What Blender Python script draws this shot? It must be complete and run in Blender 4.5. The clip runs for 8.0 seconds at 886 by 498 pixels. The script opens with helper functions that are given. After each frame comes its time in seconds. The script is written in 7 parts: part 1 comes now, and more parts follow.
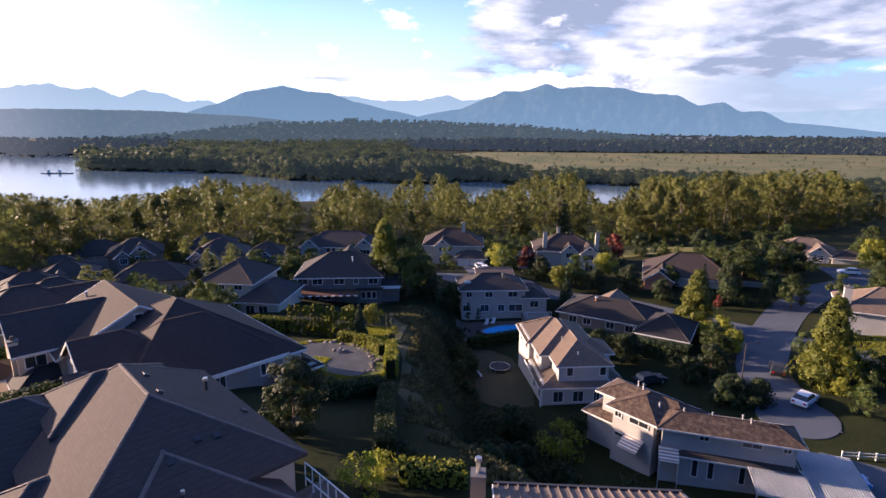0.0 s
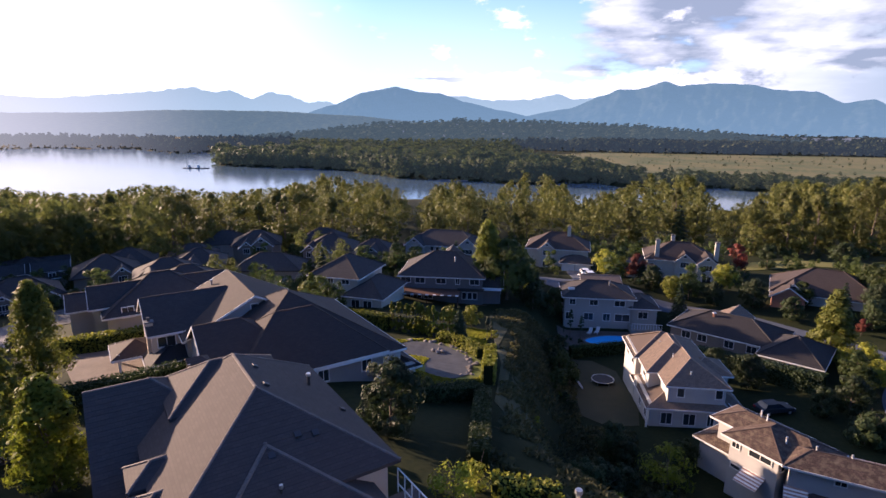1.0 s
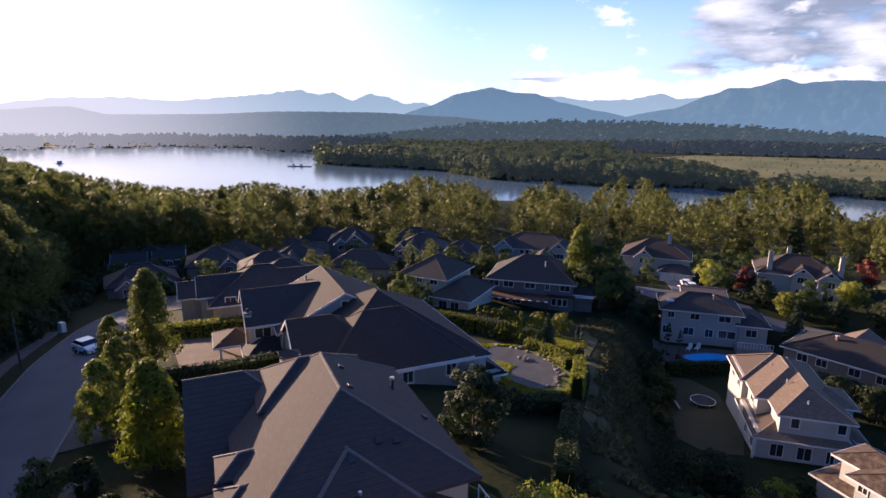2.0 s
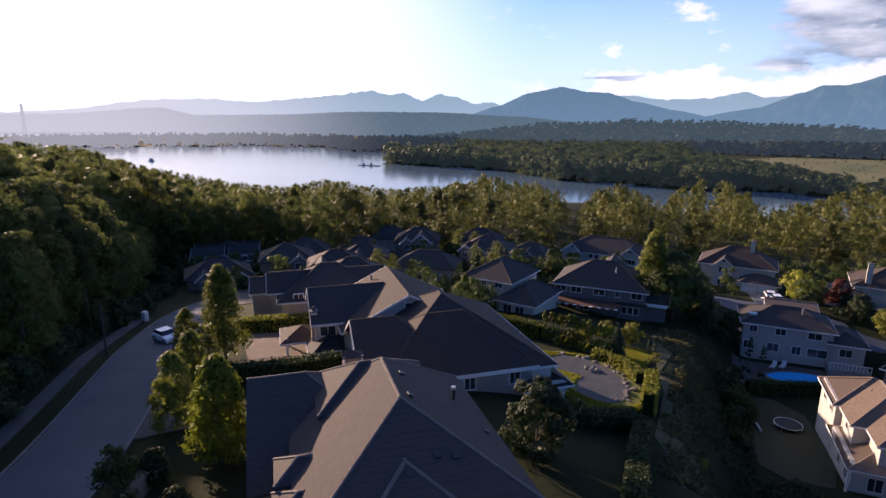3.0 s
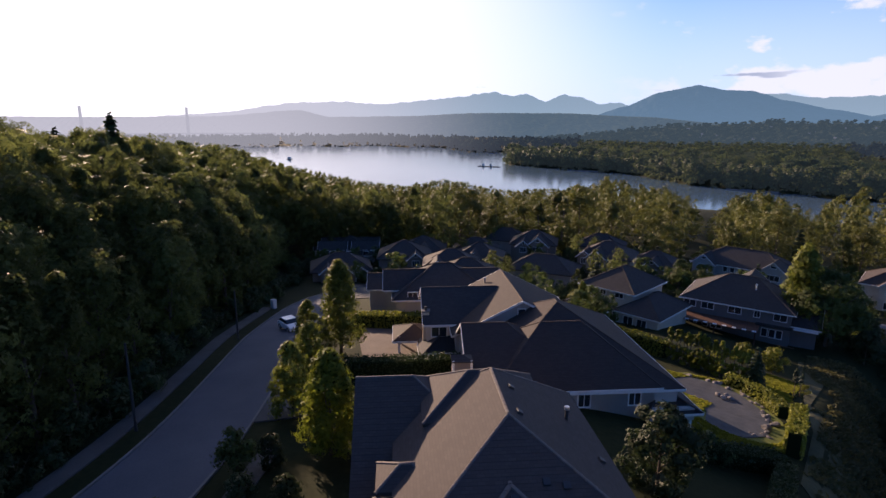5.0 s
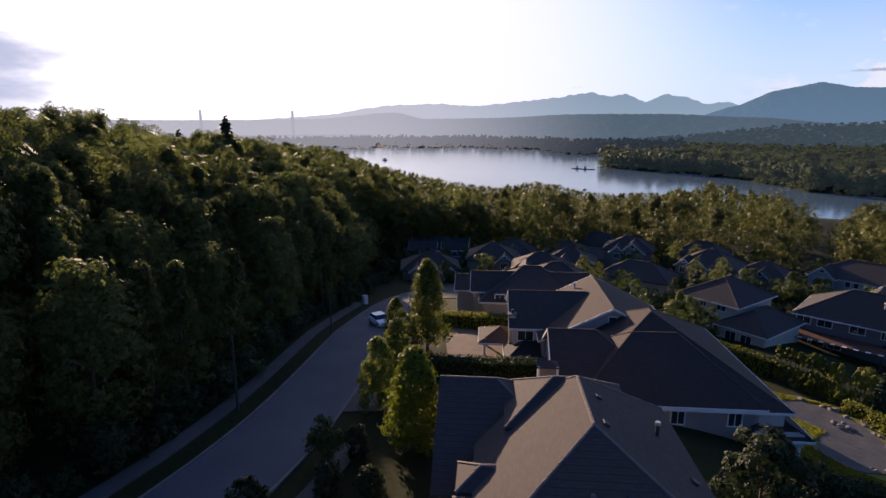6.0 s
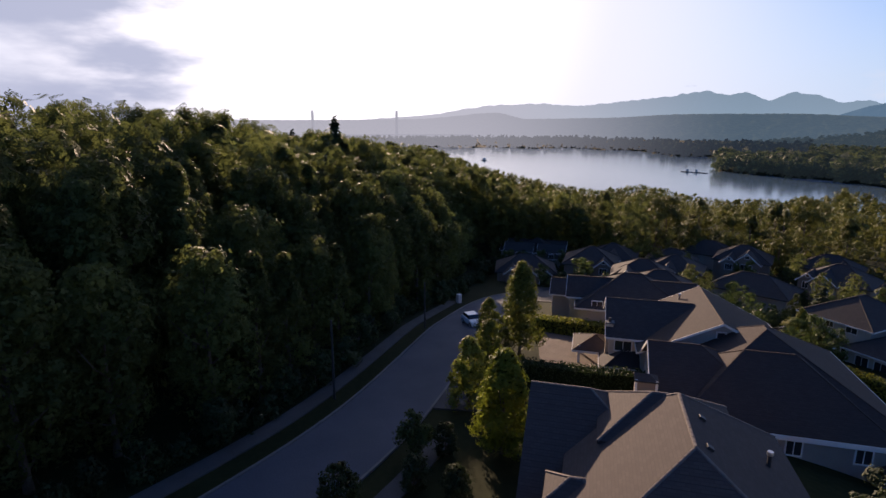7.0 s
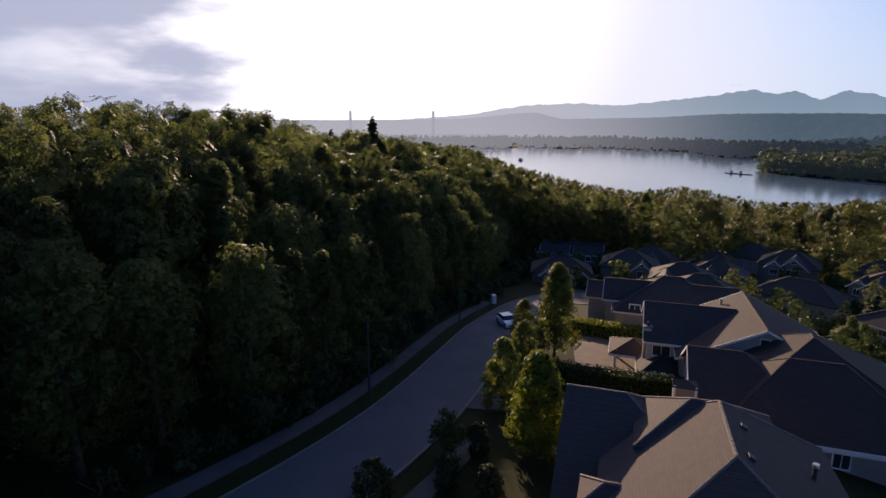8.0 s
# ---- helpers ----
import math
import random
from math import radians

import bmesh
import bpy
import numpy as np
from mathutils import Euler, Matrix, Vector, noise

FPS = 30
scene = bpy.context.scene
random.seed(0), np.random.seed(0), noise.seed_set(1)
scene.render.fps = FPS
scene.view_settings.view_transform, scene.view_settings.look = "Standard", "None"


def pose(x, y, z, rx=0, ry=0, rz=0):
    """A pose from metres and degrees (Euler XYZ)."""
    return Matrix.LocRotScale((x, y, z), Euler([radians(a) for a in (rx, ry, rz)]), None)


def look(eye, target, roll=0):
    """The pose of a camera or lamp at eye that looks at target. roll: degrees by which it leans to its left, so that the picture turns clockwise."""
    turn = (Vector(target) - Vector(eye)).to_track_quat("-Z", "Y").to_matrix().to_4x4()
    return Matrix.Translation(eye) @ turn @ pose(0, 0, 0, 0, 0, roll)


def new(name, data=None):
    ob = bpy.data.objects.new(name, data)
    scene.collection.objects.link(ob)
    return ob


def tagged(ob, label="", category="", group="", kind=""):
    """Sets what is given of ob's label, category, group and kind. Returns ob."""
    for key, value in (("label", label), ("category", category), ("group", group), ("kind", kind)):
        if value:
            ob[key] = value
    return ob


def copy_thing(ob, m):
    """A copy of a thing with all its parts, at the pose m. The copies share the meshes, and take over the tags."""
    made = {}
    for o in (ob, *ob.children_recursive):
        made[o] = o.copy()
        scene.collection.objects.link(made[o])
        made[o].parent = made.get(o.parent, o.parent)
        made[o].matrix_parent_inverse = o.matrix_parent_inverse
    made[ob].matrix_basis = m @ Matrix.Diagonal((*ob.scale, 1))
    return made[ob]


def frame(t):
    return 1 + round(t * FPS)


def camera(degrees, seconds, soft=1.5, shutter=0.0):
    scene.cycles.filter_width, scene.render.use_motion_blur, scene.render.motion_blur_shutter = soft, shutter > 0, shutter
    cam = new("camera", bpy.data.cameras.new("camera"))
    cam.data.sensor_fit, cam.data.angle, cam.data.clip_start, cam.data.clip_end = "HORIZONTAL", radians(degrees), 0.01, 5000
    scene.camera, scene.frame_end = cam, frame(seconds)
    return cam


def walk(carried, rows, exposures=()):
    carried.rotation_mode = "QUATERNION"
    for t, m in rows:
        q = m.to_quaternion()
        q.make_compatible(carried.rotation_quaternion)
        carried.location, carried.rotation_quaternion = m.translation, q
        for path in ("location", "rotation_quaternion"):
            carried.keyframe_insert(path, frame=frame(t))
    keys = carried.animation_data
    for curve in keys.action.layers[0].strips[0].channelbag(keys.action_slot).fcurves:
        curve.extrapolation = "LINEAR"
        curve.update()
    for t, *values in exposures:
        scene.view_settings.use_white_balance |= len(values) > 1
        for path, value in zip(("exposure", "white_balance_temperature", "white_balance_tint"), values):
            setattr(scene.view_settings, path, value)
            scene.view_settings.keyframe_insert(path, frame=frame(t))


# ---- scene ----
cam = camera(77.74, 8.0)
PATH = [
    (0.0, 0.000, 0.000, 23.000, 77.240, -0.300, -0.000),
    (0.5, -0.066, 0.487, 23.140, 77.169, -0.341, 4.603),
    (1.0, -0.115, 1.030, 23.170, 77.146, -0.310, 10.947),
    (1.5, -0.253, 1.593, 23.175, 77.166, -0.336, 16.304),
    (3.0, -0.927, 3.168, 23.234, 77.132, -0.339, 27.444),
    (3.5, -1.207, 3.706, 23.250, 77.121, -0.350, 30.928),
    (4.0, -1.509, 4.160, 23.216, 77.235, -0.229, 33.642),
    (5.5, -1.737, 4.427, 23.072, 77.192, -0.208, 43.923),
    (6.0, -1.684, 4.434, 23.107, 77.327, -0.064, 49.184),
    (6.5, -1.787, 4.537, 23.107, 77.364, -0.114, 54.935),
    (7.0, -1.807, 4.517, 23.139, 77.312, -0.199, 59.402),
    (7.5, -1.773, 4.439, 23.186, 77.313, -0.232, 62.053),
    (8.0, -1.726, 4.369, 23.186, 77.297, -0.203, 63.108),
]
walk(cam, [(t, pose(x, y, z, rx, ry, rz)) for t, x, y, z, rx, ry, rz in PATH],
     [(t, e, 6000 + 22 * t, 27 - 0.75 * t) for t, e in ((0.0, 1.66), (1.0, 1.61), (1.5, 1.52), (3.0, 1.24), (4.0, 1.12), (5.5, 0.97), (6.5, 0.83), (8.0, 0.71))])

# ---------------------------------------------------------------- world and sun
SUN_AZ, SUN_EL = radians(-71.0), radians(12.8)      # azimuth from +y towards +x
world = bpy.data.worlds.new("sky")
scene.world = world
world.use_nodes = True
wn, wl = world.node_tree.nodes, world.node_tree.links
wn.clear()


def wnode(kind, **values):
    n = wn.new(kind)
    for key, value in values.items():
        n.inputs[key.replace("_", " ")].default_value = value
    return n


def wmath(op, a, b=None, c=None):
    n = wn.new("ShaderNodeMath")
    n.operation = op
    for k, v in enumerate((a, b, c)):
        if v is None:
            continue
        if isinstance(v, (int, float)):
            n.inputs[k].default_value = v
        else:
            wl.new(v, n.inputs[k])
    return n.outputs["Value"]


def wramp(value, lo, hi, a=0.0, b=1.0):
    n = wnode("ShaderNodeMapRange", From_Min=lo, From_Max=hi, To_Min=a, To_Max=b)
    n.interpolation_type = "SMOOTHSTEP"
    wl.new(value, n.inputs["Value"])
    return n.outputs["Result"]


def wmix(fac, a, b, blend_type="MIX"):
    n = wn.new("ShaderNodeMix")
    n.data_type, n.blend_type = "RGBA", blend_type
    for k, v in ((0, fac), (6, a), (7, b)):
        if isinstance(v, (int, float)):
            n.inputs[k].default_value = v
        elif isinstance(v, tuple):
            n.inputs[k].default_value = (*v, 1)
        else:
            wl.new(v, n.inputs[k])
    return n.outputs[2]


def wdot(direction):
    n = wn.new("ShaderNodeVectorMath")
    n.operation = "DOT_PRODUCT"
    n.inputs[1].default_value = direction
    wl.new(coord.outputs["Generated"], n.inputs[0])
    return n.outputs["Value"]


def wnoise(vector, scale, detail=8.0, rough=0.55):
    n = wnode("ShaderNodeTexNoise", Scale=scale, Detail=detail, Roughness=rough)
    wl.new(vector, n.inputs["Vector"])
    return n.outputs["Fac"]


sky = wn.new("ShaderNodeTexSky")
sky.sky_type, sky.sun_disc = "NISHITA", False
sky.sun_elevation, sky.sun_rotation = SUN_EL, SUN_AZ
sky.air_density, sky.dust_density, sky.ozone_density = 1.0, 0.6, 3.0
coord = wn.new("ShaderNodeTexCoord")
split = wn.new("ShaderNodeSeparateXYZ")
wl.new(coord.outputs["Generated"], split.inputs["Vector"])
east, height = split.outputs["X"], split.outputs["Z"]
# cloud layers lie flat overhead, so they crowd together towards the horizon
reach = wmath("DIVIDE", 1.0, wmath("ADD", wmath("MAXIMUM", height, 0.0), 0.17))
layer = wn.new("ShaderNodeCombineXYZ")
wl.new(wmath("MULTIPLY", east, reach), layer.inputs["X"])
wl.new(wmath("MULTIPLY", split.outputs["Y"], reach), layer.inputs["Y"])
nearer = wn.new("ShaderNodeVectorMath")
nearer.operation = "ADD"
nearer.inputs[1].default_value = (-0.16, 0.10, 0.0)
wl.new(layer.outputs["Vector"], nearer.inputs[0])
# clear evening sky, whitened by the glare round the low sun and along the horizon
sun_dot = wdot((math.sin(SUN_AZ) * math.cos(SUN_EL), math.cos(SUN_AZ) * math.cos(SUN_EL), math.sin(SUN_EL)))
clear = wmix(1.0, sky.outputs["Color"], (0.040, 0.069, 0.101), "MULTIPLY")
haze = wmath("MULTIPLY", wramp(height, 0.0, 0.34, 0.95, 0.0), wramp(sun_dot, -0.3, 0.55, 0.22, 1.0))
clear = wmix(haze, clear, (0.36, 0.43, 0.50))
glare = wramp(sun_dot, 0.60, 0.95)
core_glare = wramp(sun_dot, 0.88, 1.0)
clear = wmix(glare, clear, (0.55, 0.55, 0.555))
clear = wmix(core_glare, clear, (0.85, 0.82, 0.78))
# broken cumulus to the north-east, with a lower bank along the mountains
puff = wnoise(layer.outputs["Vector"], 1.0, 9.0, 0.52)
puff_sunward = wnoise(nearer.outputs["Vector"], 1.0, 9.0, 0.52)
cover = wramp(east, -0.16, 0.20, 0.72, 0.335)
cloud = wramp(wmath("SUBTRACT", puff, cover), 0.0, 0.09)
cloud = wmath("MULTIPLY", cloud, wmath("MULTIPLY", wramp(height, 0.20, 0.50, 1.0, 0.15), wramp(split.outputs["Y"], 0.2, 0.55)))
heap = wn.new("ShaderNodeMapping")
heap.inputs["Scale"].default_value = (1.0, 1.0, 1.9)
wl.new(coord.outputs["Generated"], heap.inputs["Vector"])
bank = wnoise(heap.outputs["Vector"], 11.0, 9.0, 0.58)
bank_top = wmath("MULTIPLY", wramp(height, 0.045, 0.105, 1.0, 0.0), wramp(east, -0.42, 0.02, 0.35, 1.0))
bank = wramp(wmath("ADD", bank, wmath("MULTIPLY", bank_top, 0.30)), 0.58, 0.69)
lit = wmath("MULTIPLY_ADD", wmath("SUBTRACT", puff, puff_sunward), 4.2, 0.50)
lit = wmath("ADD", lit, wmath("MULTIPLY", wmath("SUBTRACT", wnoise(layer.outputs["Vector"], 1.7, 7.0, 0.55), 0.5), 1.1))
body = wn.new("ShaderNodeValToRGB")
body.color_ramp.elements[0].position, body.color_ramp.elements[0].color = 0.30, (0.128, 0.150, 0.178, 1)
body.color_ramp.elements[1].position, body.color_ramp.elements[1].color = 0.92, (0.40, 0.405, 0.41, 1)
wl.new(lit, body.inputs["Fac"])
out_sky = wmix(wmath("MULTIPLY", cloud, 0.93), clear, body.outputs["Color"])
out_sky = wmix(wmath("MULTIPLY", bank, wmath("MULTIPLY", wramp(east, -0.46, -0.2), 0.85)), out_sky, wmix(wramp(east, 0.18, 0.52), (0.46, 0.46, 0.46), (0.17, 0.215, 0.25)))
# small dark scraps of cloud low in the north-west
scrap = wn.new("ShaderNodeMapping")
scrap.inputs["Scale"].default_value = (1.0, 1.0, 5.5)
wl.new(coord.outputs["Generated"], scrap.inputs["Vector"])
scraps = wramp(wnoise(scrap.outputs["Vector"], 7.5, 6.0, 0.5), 0.655, 0.70)
scraps = wmath("MULTIPLY", scraps, wmath("MULTIPLY", wramp(height, 0.045, 0.07), wramp(height, 0.10, 0.085)))
out_sky = wmix(wmath("MULTIPLY", scraps, wmath("MULTIPLY", wramp(east, -0.75, -0.6), wramp(east, -0.1, -0.2))), out_sky, (0.22, 0.25, 0.30))
# one grey bank beyond the sun to the south-west, its edge drawn out in streaks
west_dot = wdot((math.sin(radians(-106)) * 0.985, math.cos(radians(-106)) * 0.985, 0.17))
streak = wn.new("ShaderNodeMapping")
streak.inputs["Scale"].default_value = (1.0, 1.0, 3.4)
wl.new(coord.outputs["Generated"], streak.inputs["Vector"])
streaks = wnoise(streak.outputs["Vector"], 3.4, 6.0, 0.5)
west = wramp(wmath("ADD", west_dot, wmath("MULTIPLY", wmath("SUBTRACT", streaks, 0.5), 0.30)), 0.885, 0.955)
grey = wmath("MULTIPLY", west, wramp(streaks, 0.30, 0.52, 0.25, 0.95))
out_sky = wmix(grey, out_sky, (0.27, 0.295, 0.355))
sky_bg = wn.new("ShaderNodeBackground")
wout = wn.new("ShaderNodeOutputWorld")
# the upper sky is a deeper, darker blue than the bright rim
out_sky = wmix(wramp(height, 0.20, 0.50, 0.0, 0.30), out_sky, wmix(1.0, out_sky, (0.36, 0.375, 0.44), "MULTIPLY"))
wl.new(out_sky, sky_bg.inputs["Color"])
sky_bg.inputs["Strength"].default_value = 1.0
wl.new(sky_bg.outputs["Background"], wout.inputs["Surface"])

sun_data = bpy.data.lights.new("sun", "SUN")
sun_data.energy, sun_data.angle, sun_data.color = 5.0, radians(0.6), (1.0, 0.73, 0.46)
sun = new("sun", sun_data)
sun_dir = Vector((math.sin(SUN_AZ) * math.cos(SUN_EL), math.cos(SUN_AZ) * math.cos(SUN_EL), math.sin(SUN_EL)))
sun.matrix_world = look(sun_dir * 100, (0, 0, 0))


# ---------------------------------------------------------------- materials
def material(name):
    m = bpy.data.materials.new(name)
    m.use_nodes = True
    nt = m.node_tree
    return m, nt.nodes, nt.links, nt.nodes["Principled BSDF"]


def surface(name, a, b, scale=1.0, rough=0.8, bump=0.3, fine=9.0, metal=0.0, tint=0.0, lo=0.35, hi=0.65, spec=0.3):
    """Two colours mixed by a coarse and a fine noise in object space, with a little relief; tint varies it from object to object."""
    m, n, l, p = material(name)
    c = n.new("ShaderNodeTexCoord")
    big, small = n.new("ShaderNodeTexNoise"), n.new("ShaderNodeTexNoise")
    big.inputs["Scale"].default_value, big.inputs["Detail"].default_value = scale, 5
    small.inputs["Scale"].default_value, small.inputs["Detail"].default_value = scale * fine, 4
    add = n.new("ShaderNodeMix")
    add.inputs[0].default_value = 0.4
    ramp = n.new("ShaderNodeValToRGB")
    ramp.color_ramp.elements[0].position, ramp.color_ramp.elements[0].color = lo, (*a, 1)
    ramp.color_ramp.elements[1].position, ramp.color_ramp.elements[1].color = hi, (*b, 1)
    l.new(c.outputs["Object"], big.inputs["Vector"])
    l.new(c.outputs["Object"], small.inputs["Vector"])
    l.new(big.outputs["Fac"], add.inputs[2])
    l.new(small.outputs["Fac"], add.inputs[3])
    l.new(add.outputs[0], ramp.inputs["Fac"])
    out = ramp.outputs["Color"]
    if tint:
        info, hsv, rng = n.new("ShaderNodeObjectInfo"), n.new("ShaderNodeHueSaturation"), n.new("ShaderNodeMapRange")
        rng.inputs["To Min"].default_value, rng.inputs["To Max"].default_value = 1 - tint, 1 + tint
        l.new(info.outputs["Random"], rng.inputs["Value"])
        l.new(rng.outputs["Result"], hsv.inputs["Value"])
        l.new(out, hsv.inputs["Color"])
        out = hsv.outputs["Color"]
    l.new(out, p.inputs["Base Color"])
    p.inputs["Roughness"].default_value, p.inputs["Metallic"].default_value = rough, metal
    p.inputs["Specular IOR Level"].default_value = spec
    if bump:
        bp = n.new("ShaderNodeBump")
        bp.inputs["Strength"].default_value, bp.inputs["Distance"].default_value = bump, 0.05
        l.new(small.outputs["Fac"], bp.inputs["Height"])
        l.new(bp.outputs["Normal"], p.inputs["Normal"])
    return m


def shingles(name, a, b, c, w=0.34, h=0.16, patch=(0.0, 0.0, 0.0), patch_amount=0.0, rough=0.85, blotch=0.55):
    """Courses of roof shingles in the slope's own metres, with weathered patches."""
    m, n, l, p = material(name)
    uv, tex, big, mix = n.new("ShaderNodeUVMap"), n.new("ShaderNodeTexBrick"), n.new("ShaderNodeTexNoise"), n.new("ShaderNodeMix")
    tex.inputs["Color1"].default_value, tex.inputs["Color2"].default_value, tex.inputs["Mortar"].default_value = (*a, 1), (*b, 1), (*c, 1)
    tex.inputs["Scale"].default_value, tex.inputs["Mortar Size"].default_value = 1.0, 0.011
    tex.inputs["Brick Width"].default_value, tex.inputs["Row Height"].default_value = w, h
    tex.inputs["Bias"].default_value = -0.1
    l.new(uv.outputs["UV"], tex.inputs["Vector"])
    big.inputs["Scale"].default_value, big.inputs["Detail"].default_value = blotch, 8
    l.new(uv.outputs["UV"], big.inputs["Vector"])
    mix.data_type, mix.blend_type = "RGBA", "MIX"
    rng = n.new("ShaderNodeMapRange")
    rng.inputs["From Min"].default_value, rng.inputs["From Max"].default_value = 0.48, 0.7
    rng.inputs["To Max"].default_value = max(patch_amount, 0.25)
    l.new(big.outputs["Fac"], rng.inputs["Value"])
    l.new(rng.outputs["Result"], mix.inputs[0])
    l.new(tex.outputs["Color"], mix.inputs[6])
    mix.inputs[7].default_value = (*patch, 1) if patch_amount else (*[v * 0.72 for v in a], 1)
    l.new(mix.outputs[2], p.inputs["Base Color"])
    bp = n.new("ShaderNodeBump")
    bp.inputs["Strength"].default_value, bp.inputs["Distance"].default_value, bp.invert = 0.3, 0.015, True
    l.new(tex.outputs["Fac"], bp.inputs["Height"])
    l.new(bp.outputs["Normal"], p.inputs["Normal"])
    p.inputs["Roughness"].default_value, p.inputs["Specular IOR Level"].default_value = rough, 0.25
    return m


def siding(name, a, b, pitch=0.16, rough=0.6):
    """Painted lap siding: horizontal boards with a shadow groove, streaked a little."""
    m, n, l, p = material(name)
    c, sep, fr, sm, noise_t, mix = (n.new("ShaderNodeTexCoord"), n.new("ShaderNodeSeparateXYZ"), n.new("ShaderNodeMath"),
                                   n.new("ShaderNodeMapping"), n.new("ShaderNodeTexNoise"), n.new("ShaderNodeMix"))
    fr.operation = "PINGPONG"
    fr.inputs[1].default_value = pitch
    l.new(c.outputs["Object"], sep.inputs["Vector"])
    l.new(sep.outputs["Z"], fr.inputs[0])
    sm.inputs["Scale"].default_value = (1.5, 1.5, 0.35)
    l.new(c.outputs["Object"], sm.inputs["Vector"])
    l.new(sm.outputs["Vector"], noise_t.inputs["Vector"])
    noise_t.inputs["Scale"].default_value, noise_t.inputs["Detail"].default_value = 1.2, 6
    mix.data_type = "RGBA"
    mix.inputs[6].default_value, mix.inputs[7].default_value = (*a, 1), (*b, 1)
    l.new(noise_t.outputs["Fac"], mix.inputs[0])
    l.new(mix.outputs[2], p.inputs["Base Color"])
    bp = n.new("ShaderNodeBump")
    bp.inputs["Strength"].default_value, bp.inputs["Distance"].default_value = 0.4, 0.03
    l.new(fr.outputs["Value"], bp.inputs["Height"])
    l.new(bp.outputs["Normal"], p.inputs["Normal"])
    p.inputs["Roughness"].default_value = rough
    return m


def leafy(name, a, b, glow=0.35, tint=0.25, spray=0.0, haze=None):
    """Leaves: two greens that vary leaf by leaf and tree by tree, and let light through."""
    m, n, l, p = material(name)
    geo, info, ramp, hsv, rng = (n.new("ShaderNodeNewGeometry"), n.new("ShaderNodeObjectInfo"), n.new("ShaderNodeValToRGB"),
                                 n.new("ShaderNodeHueSaturation"), n.new("ShaderNodeMapRange"))
    ramp.color_ramp.elements[0].color, ramp.color_ramp.elements[1].color = (*a, 1), (*b, 1)
    l.new(geo.outputs["Random Per Island"], ramp.inputs["Fac"])
    # broad drifts of lighter and browner foliage from tree to tree
    drift, drng, dm = n.new("ShaderNodeTexNoise"), n.new("ShaderNodeMapRange"), n.new("ShaderNodeMix")
    drift.inputs["Scale"].default_value, drift.inputs["Detail"].default_value = 0.11, 3
    drng.inputs["From Min"].default_value, drng.inputs["From Max"].default_value = 0.34, 0.66
    dm.data_type, dm.blend_type = "RGBA", "MULTIPLY"
    dm.inputs[7].default_value = (0.56, 0.58, 0.58, 1)
    l.new(geo.outputs["Position"], drift.inputs["Vector"])
    l.new(drift.outputs["Fac"], drng.inputs["Value"])
    l.new(drng.outputs["Result"], dm.inputs[0])
    l.new(ramp.outputs["Color"], dm.inputs[6])
    l.new(dm.outputs[2], hsv.inputs["Color"])
    l.new(info.outputs["Random"], rng.inputs["Value"])
    rng.inputs["To Min"].default_value, rng.inputs["To Max"].default_value = 1 - tint, 1 + tint
    l.new(rng.outputs["Result"], hsv.inputs["Value"])
    l.new(hsv.outputs["Color"], p.inputs["Base Color"])
    p.inputs["Roughness"].default_value, p.inputs["Specular IOR Level"].default_value = 0.6, 0.25
    tr, mx = n.new("ShaderNodeBsdfTranslucent"), n.new("ShaderNodeMixShader")
    l.new(hsv.outputs["Color"], tr.inputs["Color"])
    mx.inputs[0].default_value = glow
    l.new(p.outputs["BSDF"], mx.inputs[1])
    l.new(tr.outputs["BSDF"], mx.inputs[2])
    out = mx
    # distant foliage: air haze painted in as a share of emission
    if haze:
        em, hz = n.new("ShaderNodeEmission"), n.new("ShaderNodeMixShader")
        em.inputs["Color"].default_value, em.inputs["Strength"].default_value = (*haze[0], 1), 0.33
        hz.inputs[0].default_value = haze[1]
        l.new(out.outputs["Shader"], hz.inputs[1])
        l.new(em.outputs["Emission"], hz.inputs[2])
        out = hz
    if spray:
        # every spray is broken up into single leaves with gaps between them
        cell, gap, clear, cutm = n.new("ShaderNodeTexVoronoi"), n.new("ShaderNodeMath"), n.new("ShaderNodeBsdfTransparent"), n.new("ShaderNodeMixShader")
        cell.inputs["Scale"].default_value = 1.0 / spray
        gap.operation = "GREATER_THAN"
        gap.inputs[1].default_value = 0.53
        l.new(geo.outputs["Position"], cell.inputs["Vector"])
        l.new(cell.outputs["Distance"], gap.inputs[0])
        l.new(gap.outputs["Value"], cutm.inputs[0])
        l.new(out.outputs["Shader"], cutm.inputs[1])
        l.new(clear.outputs["BSDF"], cutm.inputs[2])
        out = cutm
    l.new(out.outputs["Shader"], n["Material Output"].inputs["Surface"])
    return m


def plain(name, color, rough=0.5, metal=0.0, spec=0.5):
    m, n, l, p = material(name)
    p.inputs["Base Color"].default_value = (*color, 1)
    p.inputs["Roughness"].default_value, p.inputs["Metallic"].default_value = rough, metal
    p.inputs["Specular IOR Level"].default_value = spec
    return m


